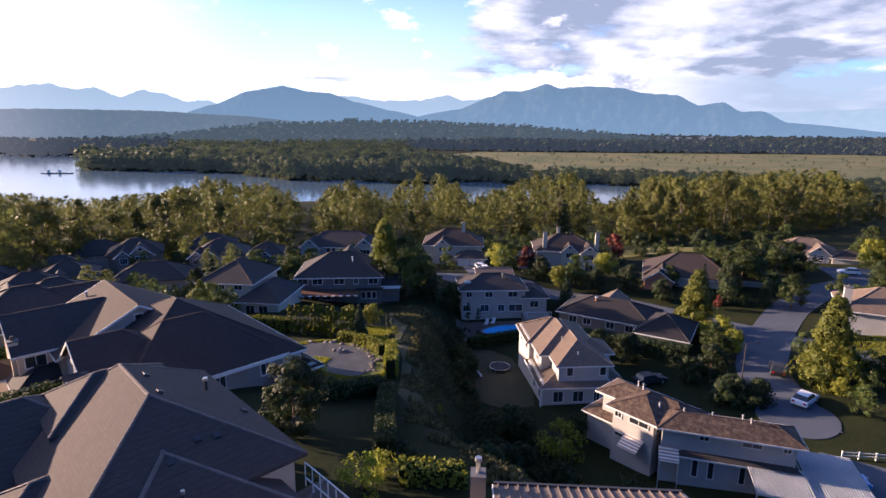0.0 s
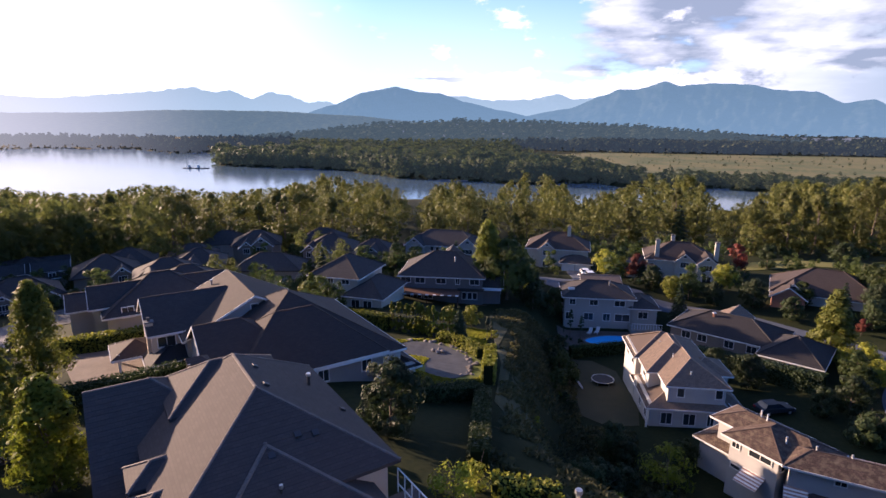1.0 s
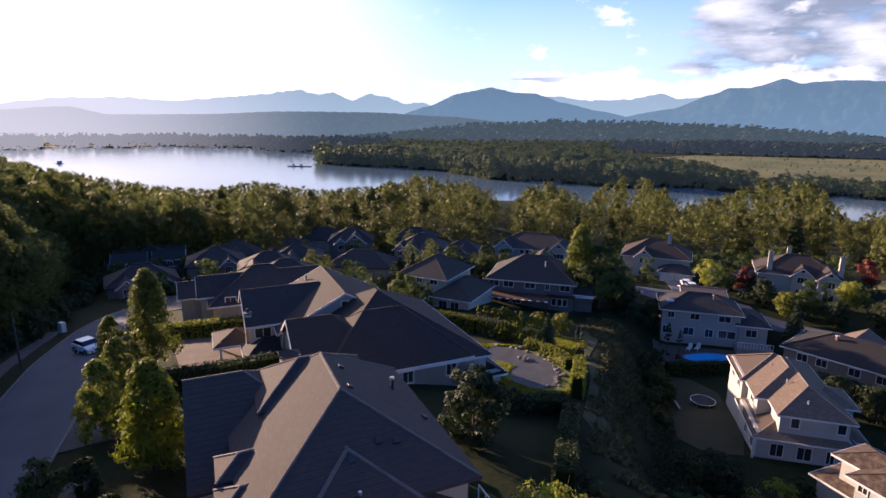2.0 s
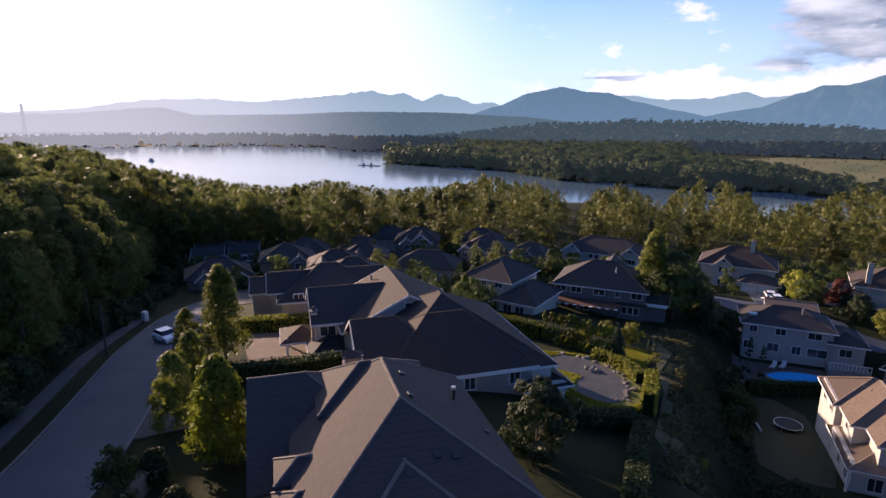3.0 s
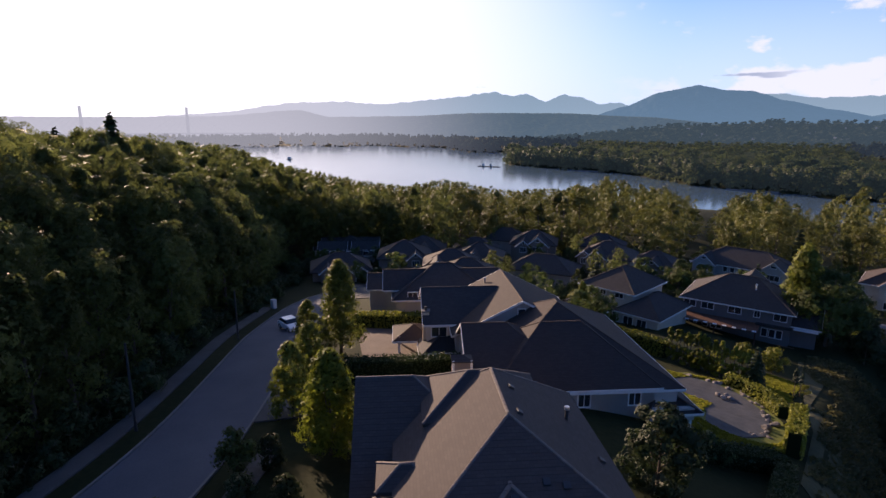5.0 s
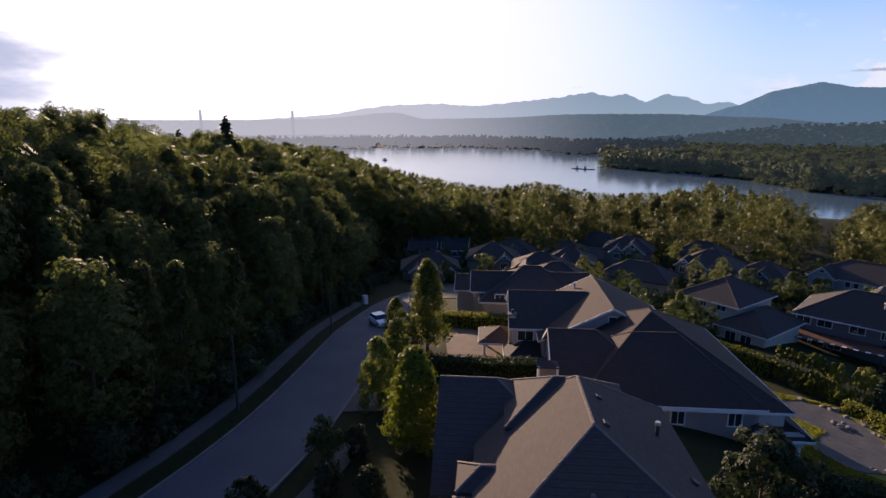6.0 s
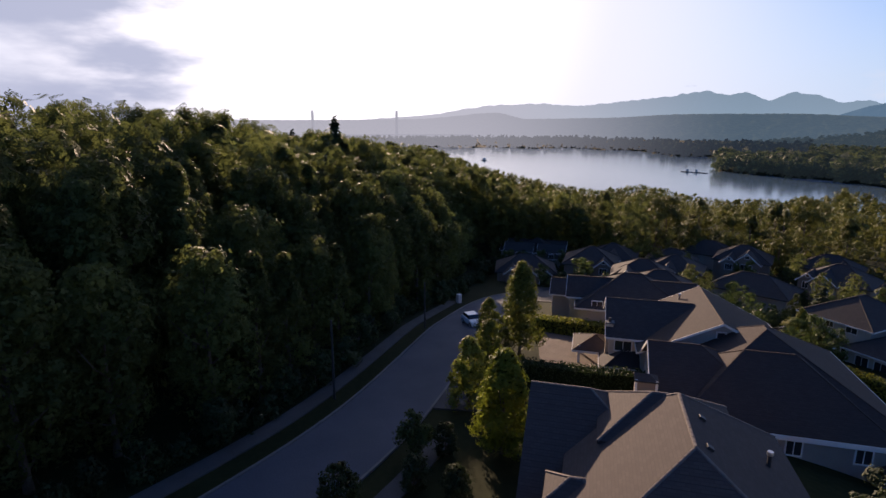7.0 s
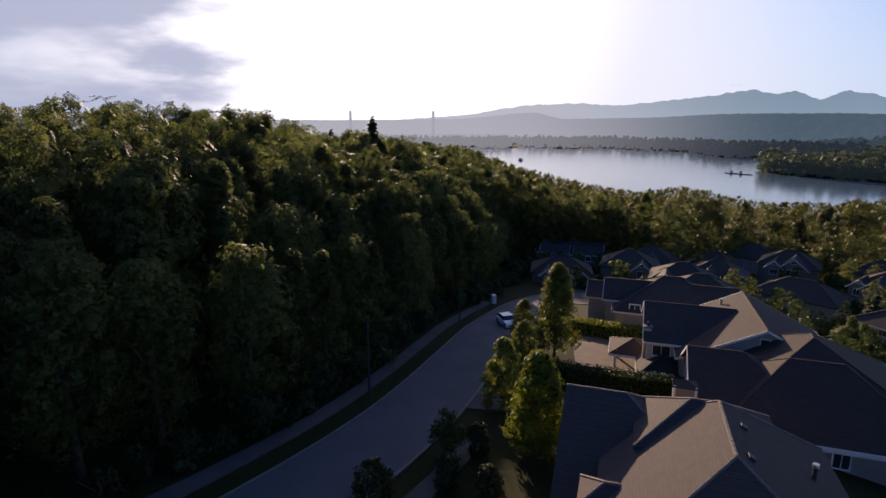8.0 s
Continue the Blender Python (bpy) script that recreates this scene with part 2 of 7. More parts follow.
def distance_mat(name, a, b, haze, amount, scale):
    """Far wooded slopes as a backdrop: part surface, part emission painting in kilometres of bright air."""
    m, n, l, p = material(name)
    c, t, ramp = n.new("ShaderNodeTexCoord"), n.new("ShaderNodeTexNoise"), n.new("ShaderNodeValToRGB")
    t.inputs["Scale"].default_value, t.inputs["Detail"].default_value = scale, 10
    t.inputs["Roughness"].default_value = 0.65
    ramp.color_ramp.elements[0].position, ramp.color_ramp.elements[0].color = 0.38, (*a, 1)
    ramp.color_ramp.elements[1].position, ramp.color_ramp.elements[1].color = 0.64, (*b, 1)
    l.new(c.outputs["Object"], t.inputs["Vector"])
    l.new(t.outputs["Fac"], ramp.inputs["Fac"])
    l.new(ramp.outputs["Color"], p.inputs["Base Color"])
    p.inputs["Roughness"].default_value, p.inputs["Specular IOR Level"].default_value = 1.0, 0.0
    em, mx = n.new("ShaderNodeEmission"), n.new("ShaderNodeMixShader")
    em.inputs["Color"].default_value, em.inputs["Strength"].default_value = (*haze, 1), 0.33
    # the painted haze thickens towards the valley floor, as the air does
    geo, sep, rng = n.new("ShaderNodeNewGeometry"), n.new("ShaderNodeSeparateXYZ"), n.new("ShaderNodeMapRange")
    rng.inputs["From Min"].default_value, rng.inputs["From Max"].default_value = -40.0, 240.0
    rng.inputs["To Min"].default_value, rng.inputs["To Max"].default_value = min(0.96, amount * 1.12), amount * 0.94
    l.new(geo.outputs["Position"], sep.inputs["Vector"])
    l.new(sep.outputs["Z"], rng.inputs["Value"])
    # the painted haze is brighter and denser on the side of the low sun
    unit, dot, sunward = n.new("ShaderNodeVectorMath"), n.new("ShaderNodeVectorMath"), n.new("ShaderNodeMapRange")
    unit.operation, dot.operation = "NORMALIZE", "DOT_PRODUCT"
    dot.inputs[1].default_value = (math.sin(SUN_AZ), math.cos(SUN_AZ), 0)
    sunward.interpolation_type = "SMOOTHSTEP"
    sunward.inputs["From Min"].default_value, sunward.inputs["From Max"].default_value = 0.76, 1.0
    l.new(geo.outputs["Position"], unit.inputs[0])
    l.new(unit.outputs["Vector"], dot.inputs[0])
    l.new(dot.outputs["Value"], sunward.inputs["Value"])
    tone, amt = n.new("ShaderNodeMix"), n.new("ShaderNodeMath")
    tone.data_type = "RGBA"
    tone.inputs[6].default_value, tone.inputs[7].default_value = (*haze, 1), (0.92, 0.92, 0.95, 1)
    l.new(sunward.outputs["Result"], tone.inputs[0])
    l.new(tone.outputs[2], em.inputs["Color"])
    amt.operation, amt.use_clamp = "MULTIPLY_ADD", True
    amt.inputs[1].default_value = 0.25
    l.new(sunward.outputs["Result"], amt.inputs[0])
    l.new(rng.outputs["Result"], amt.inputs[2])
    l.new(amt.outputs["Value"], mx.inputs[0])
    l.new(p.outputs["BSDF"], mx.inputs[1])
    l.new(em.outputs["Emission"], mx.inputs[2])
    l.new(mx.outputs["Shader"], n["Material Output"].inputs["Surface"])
    return m


M = {}
M["ground"] = surface("ground_grass", (0.011, 0.017, 0.006), (0.026, 0.030, 0.011), 0.16, 0.95, 0.6, 14, spec=0.1)
M["rough_grass"] = surface("rough_grass", (0.068, 0.064, 0.029), (0.044, 0.048, 0.019), 0.16, 0.95, 0.9, 22, lo=0.42, hi=0.58)
M["lawn"] = surface("mown_lawn", (0.075, 0.092, 0.012), (0.120, 0.130, 0.020), 0.5, 0.9, 0.5, 18)
M["dry_lawn"] = surface("dry_lawn", (0.052, 0.046, 0.023), (0.034, 0.037, 0.016), 0.5, 0.95, 0.5, 16)
M["meadow"] = surface("dry_meadow_grass", (0.17, 0.15, 0.040), (0.12, 0.125, 0.032), 0.3, 0.95, 0.5, 12)
M["marsh"] = surface("marsh_grass", (0.15, 0.135, 0.050), (0.070, 0.092, 0.030), 0.016, 0.95, 0.0, 11, lo=0.42, hi=0.60)
M["asphalt"] = surface("worn_asphalt", (0.050, 0.062, 0.084), (0.078, 0.090, 0.116), 0.25, 0.85, 0.3, 40)
M["path"] = surface("concrete_path", (0.050, 0.051, 0.053), (0.082, 0.083, 0.084), 0.6, 0.9, 0.3, 20)
M["paver"] = surface("brown_pavers", (0.085, 0.062, 0.050), (0.130, 0.098, 0.078), 0.8, 0.85, 0.5, 14)
M["kerb"] = surface("concrete_kerb", (0.115, 0.117, 0.118), (0.17, 0.17, 0.17), 1.0, 0.9, 0.2, 12)
M["slate"] = surface("grey_patio_stone", (0.032, 0.036, 0.044), (0.062, 0.067, 0.077), 0.9, 0.8, 0.5, 6)
M["rock"] = surface("field_rock", (0.12, 0.105, 0.098), (0.26, 0.235, 0.215), 1.4, 0.9, 0.6, 6, tint=0.25)
M["roof_grey"] = shingles("grey_brown_tiles", (0.064, 0.051, 0.047), (0.078, 0.062, 0.057), (0.054, 0.044, 0.041), 0.33, 0.15)
M["roof_brown"] = shingles("brown_shingles", (0.048, 0.037, 0.034), (0.060, 0.046, 0.041), (0.041, 0.032, 0.029), 0.33, 0.15)
M["roof_dark"] = shingles("charcoal_shingles", (0.046, 0.041, 0.041), (0.061, 0.054, 0.053), (0.029, 0.027, 0.027), 0.33, 0.15)
M["roof_black"] = shingles("black_shingles", (0.026, 0.024, 0.026), (0.036, 0.033, 0.035), (0.019, 0.018, 0.019), 0.33, 0.15)
M["cap_brown"] = surface("brown_ridge_tiles", (0.050, 0.036, 0.031), (0.072, 0.053, 0.046), 2.0, 0.85, 0.4, 5)
M["cap_dark"] = surface("charcoal_ridge_tiles", (0.036, 0.034, 0.036), (0.050, 0.046, 0.047), 2.0, 0.85, 0.4, 5)
M["cap_tan"] = surface("tan_ridge_shakes", (0.19, 0.145, 0.115), (0.26, 0.20, 0.16), 2.0, 0.85, 0.4, 5)
M["roof_tan"] = shingles("tan_brown_shakes", (0.140, 0.104, 0.080), (0.190, 0.142, 0.108), (0.08, 0.06, 0.05), 0.28, 0.2)
M["roof_moss"] = shingles("mossy_cedar_shakes", (0.060, 0.040, 0.031), (0.105, 0.070, 0.053), (0.032, 0.022, 0.018), 0.24, 0.22, (0.16, 0.125, 0.085), 0.85, blotch=1.9)
M["cap"] = surface("ridge_tiles", (0.115, 0.098, 0.088), (0.175, 0.150, 0.137), 2.0, 0.85, 0.4, 5)
M["white_trim"] = surface("white_painted_trim", (0.58, 0.57, 0.55), (0.68, 0.67, 0.65), 0.9, 0.5, 0.05, 8)
M["wall_beige"] = siding("beige_siding", (0.44, 0.36, 0.27), (0.52, 0.43, 0.33))
M["wall_grey"] = siding("grey_siding", (0.27, 0.265, 0.25), (0.33, 0.32, 0.30))
M["wall_taupe"] = siding("taupe_siding", (0.30, 0.26, 0.22), (0.37, 0.32, 0.27))
M["wall_white"] = surface("white_stucco", (0.35, 0.34, 0.325), (0.43, 0.42, 0.40), 0.5, 0.9, 0.35, 30)
M["wall_cream"] = surface("cream_stucco", (0.37, 0.34, 0.29), (0.44, 0.41, 0.35), 0.5, 0.9, 0.35, 30)
# taupe darkened, deep shade of the far houses painted in; also the bay's brown
M["wall_brown"] = siding("brown_siding", (0.15, 0.125, 0.105), (0.20, 0.165, 0.14))
M["wall_dark"] = siding("dark_grey_siding", (0.090, 0.088, 0.092), (0.125, 0.122, 0.125))
M["brick"] = surface("red_brick", (0.28, 0.12, 0.08), (0.36, 0.17, 0.11), 3.0, 0.9, 0.4, 6)
M["wood"] = surface("stained_wood", (0.075, 0.036, 0.024), (0.12, 0.058, 0.036), 2.0, 0.7, 0.3, 8)
M["grey_wood"] = surface("weathered_wood", (0.20, 0.18, 0.16), (0.30, 0.28, 0.25), 1.5, 0.85, 0.4, 8)
M["metal_roof"] = surface("brown_metal_roof", (0.10, 0.078, 0.068), (0.14, 0.11, 0.096), 0.7, 0.62, 0.05, 12)
M["white_metal"] = surface("white_corrugated_sheet", (0.46, 0.48, 0.50), (0.62, 0.63, 0.64), 0.5, 0.45, 0.05, 10)
M["galv"] = surface("galvanised_steel", (0.42, 0.42, 0.42), (0.60, 0.60, 0.59), 3.0, 0.35, 0.05, 8, metal=0.8)
M["black"] = surface("black_rubber", (0.018, 0.018, 0.02), (0.035, 0.034, 0.035), 3.0, 0.7, 0.1, 6)
M["dark_metal"] = plain("dark_painted_metal", (0.05, 0.05, 0.055), 0.5, 0.3)
M["trunk"] = surface("bark", (0.075, 0.058, 0.045), (0.14, 0.115, 0.09), 2.5, 0.95, 0.8, 5)
M["leaf_wood"] = leafy("woodland_leaves", (0.108, 0.130, 0.036), (0.158, 0.180, 0.052), 0.62, spray=0.17)
M["leaf_garden"] = leafy("garden_tree_leaves", (0.055, 0.080, 0.022), (0.090, 0.120, 0.030), 0.45, spray=0.18)
# island and marsh leaves, faintly glowing to imitate haze
M["leaf_bank"] = leafy("hazy_bank_leaves", (0.070, 0.092, 0.030), (0.115, 0.130, 0.040), 0.5, spray=1.3, haze=((0.17, 0.25, 0.30), 0.08))
M["leaf_river"] = leafy("riverside_leaves", (0.105, 0.118, 0.025), (0.150, 0.150, 0.034), 0.36, spray=0.20)
M["leaf_lime"] = leafy("young_green_leaves", (0.21, 0.26, 0.022), (0.31, 0.345, 0.036), 0.5, spray=0.16)
M["leaf_column"] = leafy("olive_green_leaves", (0.165, 0.195, 0.028), (0.255, 0.275, 0.045), 0.5, spray=0.16)
M["leaf_yellow"] = leafy("yellow_green_leaves", (0.20, 0.22, 0.022), (0.30, 0.30, 0.038), spray=0.16)
M["leaf_spruce"] = leafy("sunlit_spruce_sprays", (0.10, 0.122, 0.018), (0.19, 0.195, 0.032), 0.4, spray=0.26)
M["leaf_red"] = leafy("copper_leaves", (0.12, 0.030, 0.022), (0.20, 0.055, 0.035))
M["leaf_dark"] = leafy("dark_shrub_leaves", (0.030, 0.050, 0.018), (0.060, 0.082, 0.028), spray=0.16)
M["tussock"] = leafy("tussock_grass", (0.078, 0.080, 0.030), (0.125, 0.115, 0.050), 0.4)
M["blade"] = leafy("lawn_grass_blades", (0.16, 0.175, 0.018), (0.26, 0.255, 0.030), 0.5)
M["needle"] = leafy("conifer_needles", (0.022, 0.042, 0.018), (0.055, 0.078, 0.030), 0.15)
M["cedar"] = leafy("cedar_hedge", (0.150, 0.170, 0.020), (0.245, 0.245, 0.032), 0.40)
# near-black hedge core, the shade behind the leaves put into its colour
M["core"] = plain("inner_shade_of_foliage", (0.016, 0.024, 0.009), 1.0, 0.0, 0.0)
M["car_white"] = plain("white_car_paint", (0.75, 0.76, 0.78), 0.25)
M["car_dark"] = plain("dark_car_paint", (0.028, 0.028, 0.032), 0.45, 0.0, 0.25)
M["car_blue"] = plain("blue_car_paint", (0.05, 0.20, 0.45), 0.25)
M["lens"] = plain("lamp_lens", (0.6, 0.6, 0.58), 0.15)
M["red_lens"] = plain("red_lamp_lens", (0.40, 0.02, 0.02), 0.2)

m, n, l, p = material("window_glass")
p.inputs["Base Color"].default_value = (0.025, 0.030, 0.036, 1)
p.inputs["Roughness"].default_value, p.inputs["Specular IOR Level"].default_value = 0.06, 0.7
M["glass"] = m

m, n, l, p = material("river_water")
p.inputs["Base Color"].default_value = (0.085, 0.140, 0.195, 1)
p.inputs["Roughness"].default_value, p.inputs["IOR"].default_value = 0.13, 1.45
c, t, bp, mp = n.new("ShaderNodeTexCoord"), n.new("ShaderNodeTexNoise"), n.new("ShaderNodeBump"), n.new("ShaderNodeMapping")
mp.inputs["Scale"].default_value = (0.10, 0.035, 0.10)
t.inputs["Scale"].default_value, t.inputs["Detail"].default_value = 1.0, 6
bp.inputs["Strength"].default_value, bp.inputs["Distance"].default_value = 0.05, 0.25
l.new(c.outputs["Object"], mp.inputs["Vector"])
l.new(mp.outputs["Vector"], t.inputs["Vector"])
l.new(t.outputs["Fac"], bp.inputs["Height"])
l.new(bp.outputs["Normal"], p.inputs["Normal"])
M["water"] = m

m, n, l, p = material("pool_water")
p.inputs["Base Color"].default_value = (0.03, 0.38, 0.78, 1)
p.inputs["Roughness"].default_value, p.inputs["IOR"].default_value = 0.08, 1.33
M["pool_water"] = m

m, n, l, p = material("striped_awning")
c, sep, st, ramp = n.new("ShaderNodeTexCoord"), n.new("ShaderNodeSeparateXYZ"), n.new("ShaderNodeMath"), n.new("ShaderNodeValToRGB")
st.operation = "PINGPONG"
st.inputs[1].default_value = 0.16
l.new(c.outputs["Object"], sep.inputs["Vector"])
l.new(sep.outputs["Y"], st.inputs[0])
ramp.color_ramp.interpolation = "CONSTANT"
ramp.color_ramp.elements[0].color, ramp.color_ramp.elements[1].color = (0.70, 0.69, 0.66, 1), (0.30, 0.19, 0.16, 1)
ramp.color_ramp.elements[1].position = 0.08
l.new(st.outputs["Value"], ramp.inputs["Fac"])
l.new(ramp.outputs["Color"], p.inputs["Base Color"])
M["awning"] = m

# distant surfaces, each with air haze mixed in as emission
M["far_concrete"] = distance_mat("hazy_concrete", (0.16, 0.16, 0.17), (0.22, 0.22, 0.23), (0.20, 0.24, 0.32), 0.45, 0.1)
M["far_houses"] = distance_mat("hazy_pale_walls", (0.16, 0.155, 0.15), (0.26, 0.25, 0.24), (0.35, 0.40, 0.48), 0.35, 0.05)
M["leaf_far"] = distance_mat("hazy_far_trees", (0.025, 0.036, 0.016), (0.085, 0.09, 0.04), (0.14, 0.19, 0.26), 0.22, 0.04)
M["far_hill"] = distance_mat("hazy_wooded_hill", (0.010, 0.020, 0.012), (0.085, 0.095, 0.05), (0.22, 0.33, 0.41), 0.56, 0.055)
M["near_rise"] = distance_mat("hazy_wooded_rise", (0.018, 0.028, 0.014), (0.085, 0.09, 0.05), (0.17, 0.25, 0.30), 0.36, 0.035)
M["mountain"] = distance_mat("hazy_blue_mountains", (0.02, 0.035, 0.03), (0.10, 0.12, 0.12), (0.23, 0.39, 0.53), 0.77, 0.016)
M["mountain_far"] = distance_mat("hazy_pale_mountains", (0.05, 0.07, 0.08), (0.14, 0.16, 0.18), (0.52, 0.72, 0.84), 0.80, 0.008)


# ---------------------------------------------------------------- mesh helpers
def link(name, bm_or_mesh, mat, parent=None, label="", smooth=False):
    if isinstance(bm_or_mesh, bmesh.types.BMesh):
        me = bpy.data.meshes.new(name)
        bm_or_mesh.to_mesh(me)
        bm_or_mesh.free()
    else:
        me = bm_or_mesh
    if mat is not None and not me.materials:
        me.materials.append(mat)
    if smooth:
        me.polygons.foreach_set("use_smooth", [True] * len(me.polygons))
    ob = new(name, me)
    if parent is not None:
        ob.parent = parent
    if label:
        ob["label"] = label
    return ob


def part(name, bm, mat, parent, label="", smooth=False):
    return link(name, bm, mat, parent, label, smooth)


def box(bm, x0, x1, y0, y1, z0, z1, m=None):
    vs = [bm.verts.new(Vector(c) if m is None else m @ Vector(c)) for c in
          ((x0, y0, z0), (x1, y0, z0), (x1, y1, z0), (x0, y1, z0), (x0, y0, z1), (x1, y0, z1), (x1, y1, z1), (x0, y1, z1))]
    for f in ((0, 3, 2, 1), (4, 5, 6, 7), (0, 1, 5, 4), (1, 2, 6, 5), (2, 3, 7, 6), (3, 0, 4, 7)):
        bm.faces.new([vs[i] for i in f])
    return bm


def boxes(*specs):
    bm = bmesh.new()
    for s in specs:
        box(bm, *s)
    return bm


def bevelled(bm, width=0.02, segments=1):
    bmesh.ops.bevel(bm, geom=bm.edges[:], offset=width, segments=segments, affect="EDGES", profile=0.5)
    return bm


def tube(bm, path, radii, sides=6):
    """A tapered tube along a path, closed at its ends."""
    rings = []
    for i, c in enumerate(path):
        c = Vector(c)
        d = (Vector(path[min(i + 1, len(path) - 1)]) - Vector(path[max(i - 1, 0)])).normalized()
        side = d.cross(Vector((0.3, 1, 0.1))).normalized()
        up = d.cross(side)
        rings.append([bm.verts.new(c + radii[i] * (math.cos(a) * side + math.sin(a) * up))
                      for a in (2 * math.pi * k / sides for k in range(sides))])
    for r0, r1 in zip(rings, rings[1:]):
        for k in range(sides):
            bm.faces.new((r0[k], r0[(k + 1) % sides], r1[(k + 1) % sides], r1[k]))
    bm.faces.new(rings[0][::-1])
    bm.faces.new(rings[-1])
    return bm


def beam(bm, a, b, w, h):
    """A square bar from a to b."""
    a, b = Vector(a), Vector(b)
    d = (b - a).normalized()
    side = d.cross(Vector((0, 0, 1)))
    side = side.normalized() if side.length > 1e-4 else Vector((1, 0, 0))
    up = side.cross(d)
    q = [[p + sx * side * w / 2 + sz * up * h / 2 for sx, sz in ((-1, -1), (1, -1), (1, 1), (-1, 1))] for p in (a, b)]
    v = [[bm.verts.new(c) for c in r] for r in q]
    for k in range(4):
        bm.faces.new((v[0][k], v[0][(k + 1) % 4], v[1][(k + 1) % 4], v[1][k]))
    bm.faces.new(v[0][::-1])
    bm.faces.new(v[1])
    return bm


def smoothstep(a, b, x):
    t = min(1.0, max(0.0, (x - a) / (b - a)))
    return t * t * (3 - 2 * t)


# ---------------------------------------------------------------- the lie of the land
WATER = -35.4
US, VS = Vector((0.700, -0.714, 0)), Vector((0.714, 0.700, 0))       # along the street, and away from it down the slope


def street_uv(x, y):
    return 0.700 * x - 0.714 * y, 0.714 * x + 0.700 * y


def at_uv(u, v):
    return 0.700 * u + 0.714 * v, -0.714 * u + 0.700 * v


def far_shore(az):
    """Distance of the river's far bank by bearing (degrees)."""
    if az < -33.3:
        return 1180 + 320 * smoothstep(-34, -45, az) + 40 * math.sin(az * 0.9)
    return 565 + 245 * smoothstep(-6, -33.3, az) ** 1.2 + 14 * math.sin(az * 0.5) + 6 * math.sin(az * 1.7)


def ground_z(x, y):
    u, v = street_uv(x, y)
    uc = min(30, max(-150, u))
    z = 0.09 * (max(uc, -62) + 65) + (0.15 - 0.10 * smoothstep(15, 50, v)) * min(0, uc + 62)
    z -= 4.2 * smoothstep(12, 34, v) + 0.05 * min(30.0, max(0.0, v - 30))
    # the bank between the upper gardens and the houses below
    s = smoothstep(-4.5, 5.0, x) * smoothstep(24, 38, v)
    far = smoothstep(92, 125, y)
    drop = (9 + 1.2 * smoothstep(62, 48, y)) * (1 - far) + (2.4 + 3.5 * smoothstep(8, 30, x) + 1.8 * smoothstep(60, 95, x)) * far
    z -= 2.5 * (1 - s) * smoothstep(36, 58, v) + drop * s
    z += 2.5 * smoothstep(-17, -60, v)
    # unseen rise added behind the camera to block low sky light from the south-east
    z += 0.30 * min(220.0, max(0.0, 0.5 * x - 0.87 * y - 25))
    # a shallow step down to the lower lane
    z -= 2.3 * smoothstep(112, 134, y) * smoothstep(-62, -40, x) * smoothstep(30, 12, x)
    d = 0.93 * y - 0.25 * x
    z -= 0.08 * max(0.0, d - 135)
    r, az = math.hypot(x, y), math.degrees(math.atan2(x, y))
    bed = WATER - 3
    land = max(z, bed)
    if -100 < az < 60 and r > 380:
        rise = smoothstep(far_shore(az) - 6, far_shore(az) + 10, r)
        land = max(land if z > WATER else bed, bed) * (1 - rise) + (WATER + 1.8) * rise if z < WATER + 1 or r > 450 else z
    elif r > 600:
        land = max(z, WATER + 2)
    return land + (0.12 * noise.noise((x * 0.08, y * 0.08, 0)) if r < 450 else 0)


def terrain_sheet():
    radii = [0.0, 2.0, 4.0]
    while radii[-1] < 4600:
        radii.append(radii[-1] * 1.024 + 0.55)
    steps = 420
    verts, faces = [(0, 0, ground_z(0, 0))], []
    for r in radii[1:]:
        for k in range(steps):
            a = 2 * math.pi * k / steps
            x, y = r * math.sin(a), r * math.cos(a)
            verts.append((x, y, ground_z(x, y)))
    for k in range(steps):
        faces.append((0, 1 + (k + 1) % steps, 1 + k))
    for i in range(len(radii) - 2):
        b0, b1 = 1 + i * steps, 1 + (i + 1) * steps
        for k in range(steps):
            k2 = (k + 1) % steps
            faces.append((b0 + k, b0 + k2, b1 + k2, b1 + k))
    me = bpy.data.meshes.new("ground")
    me.from_pydata(verts, [], faces)
    return link("ground", me, M["ground"], smooth=True)


tagged(terrain_sheet(), "grassy hillside ground falling towards a wide river", "ground", kind="structure")


def drape(name, outline, mat, lift=0.07, cell=1.2, depth=0.25):
    """A sheet with a thickness over the ground, inside a convex or simple outline given in metres."""
    xs, ys = [c[0] for c in outline], [c[1] for c in outline]
    bm = bmesh.new()
    bm.faces.new([bm.verts.new((x, y, 0)) for x, y in outline])
    for lo, hi, axis in ((min(xs), max(xs), Vector((1, 0, 0))), (min(ys), max(ys), Vector((0, 1, 0)))):
        c = lo + cell
        while c < hi:
            bmesh.ops.bisect_plane(bm, geom=bm.verts[:] + bm.edges[:] + bm.faces[:], plane_co=axis * c, plane_no=axis)
            c += cell
    for v in bm.verts:
        v.co.z = ground_z(v.co.x, v.co.y) + lift
    skirt = [e for e in bm.edges if e.is_boundary]
    ext = bmesh.ops.extrude_edge_only(bm, edges=skirt)
    for v in ext["geom"]:
        if isinstance(v, bmesh.types.BMVert):
            v.co.z -= depth
    bmesh.ops.recalc_face_normals(bm, faces=bm.faces[:])
    return link(name, bm, mat)


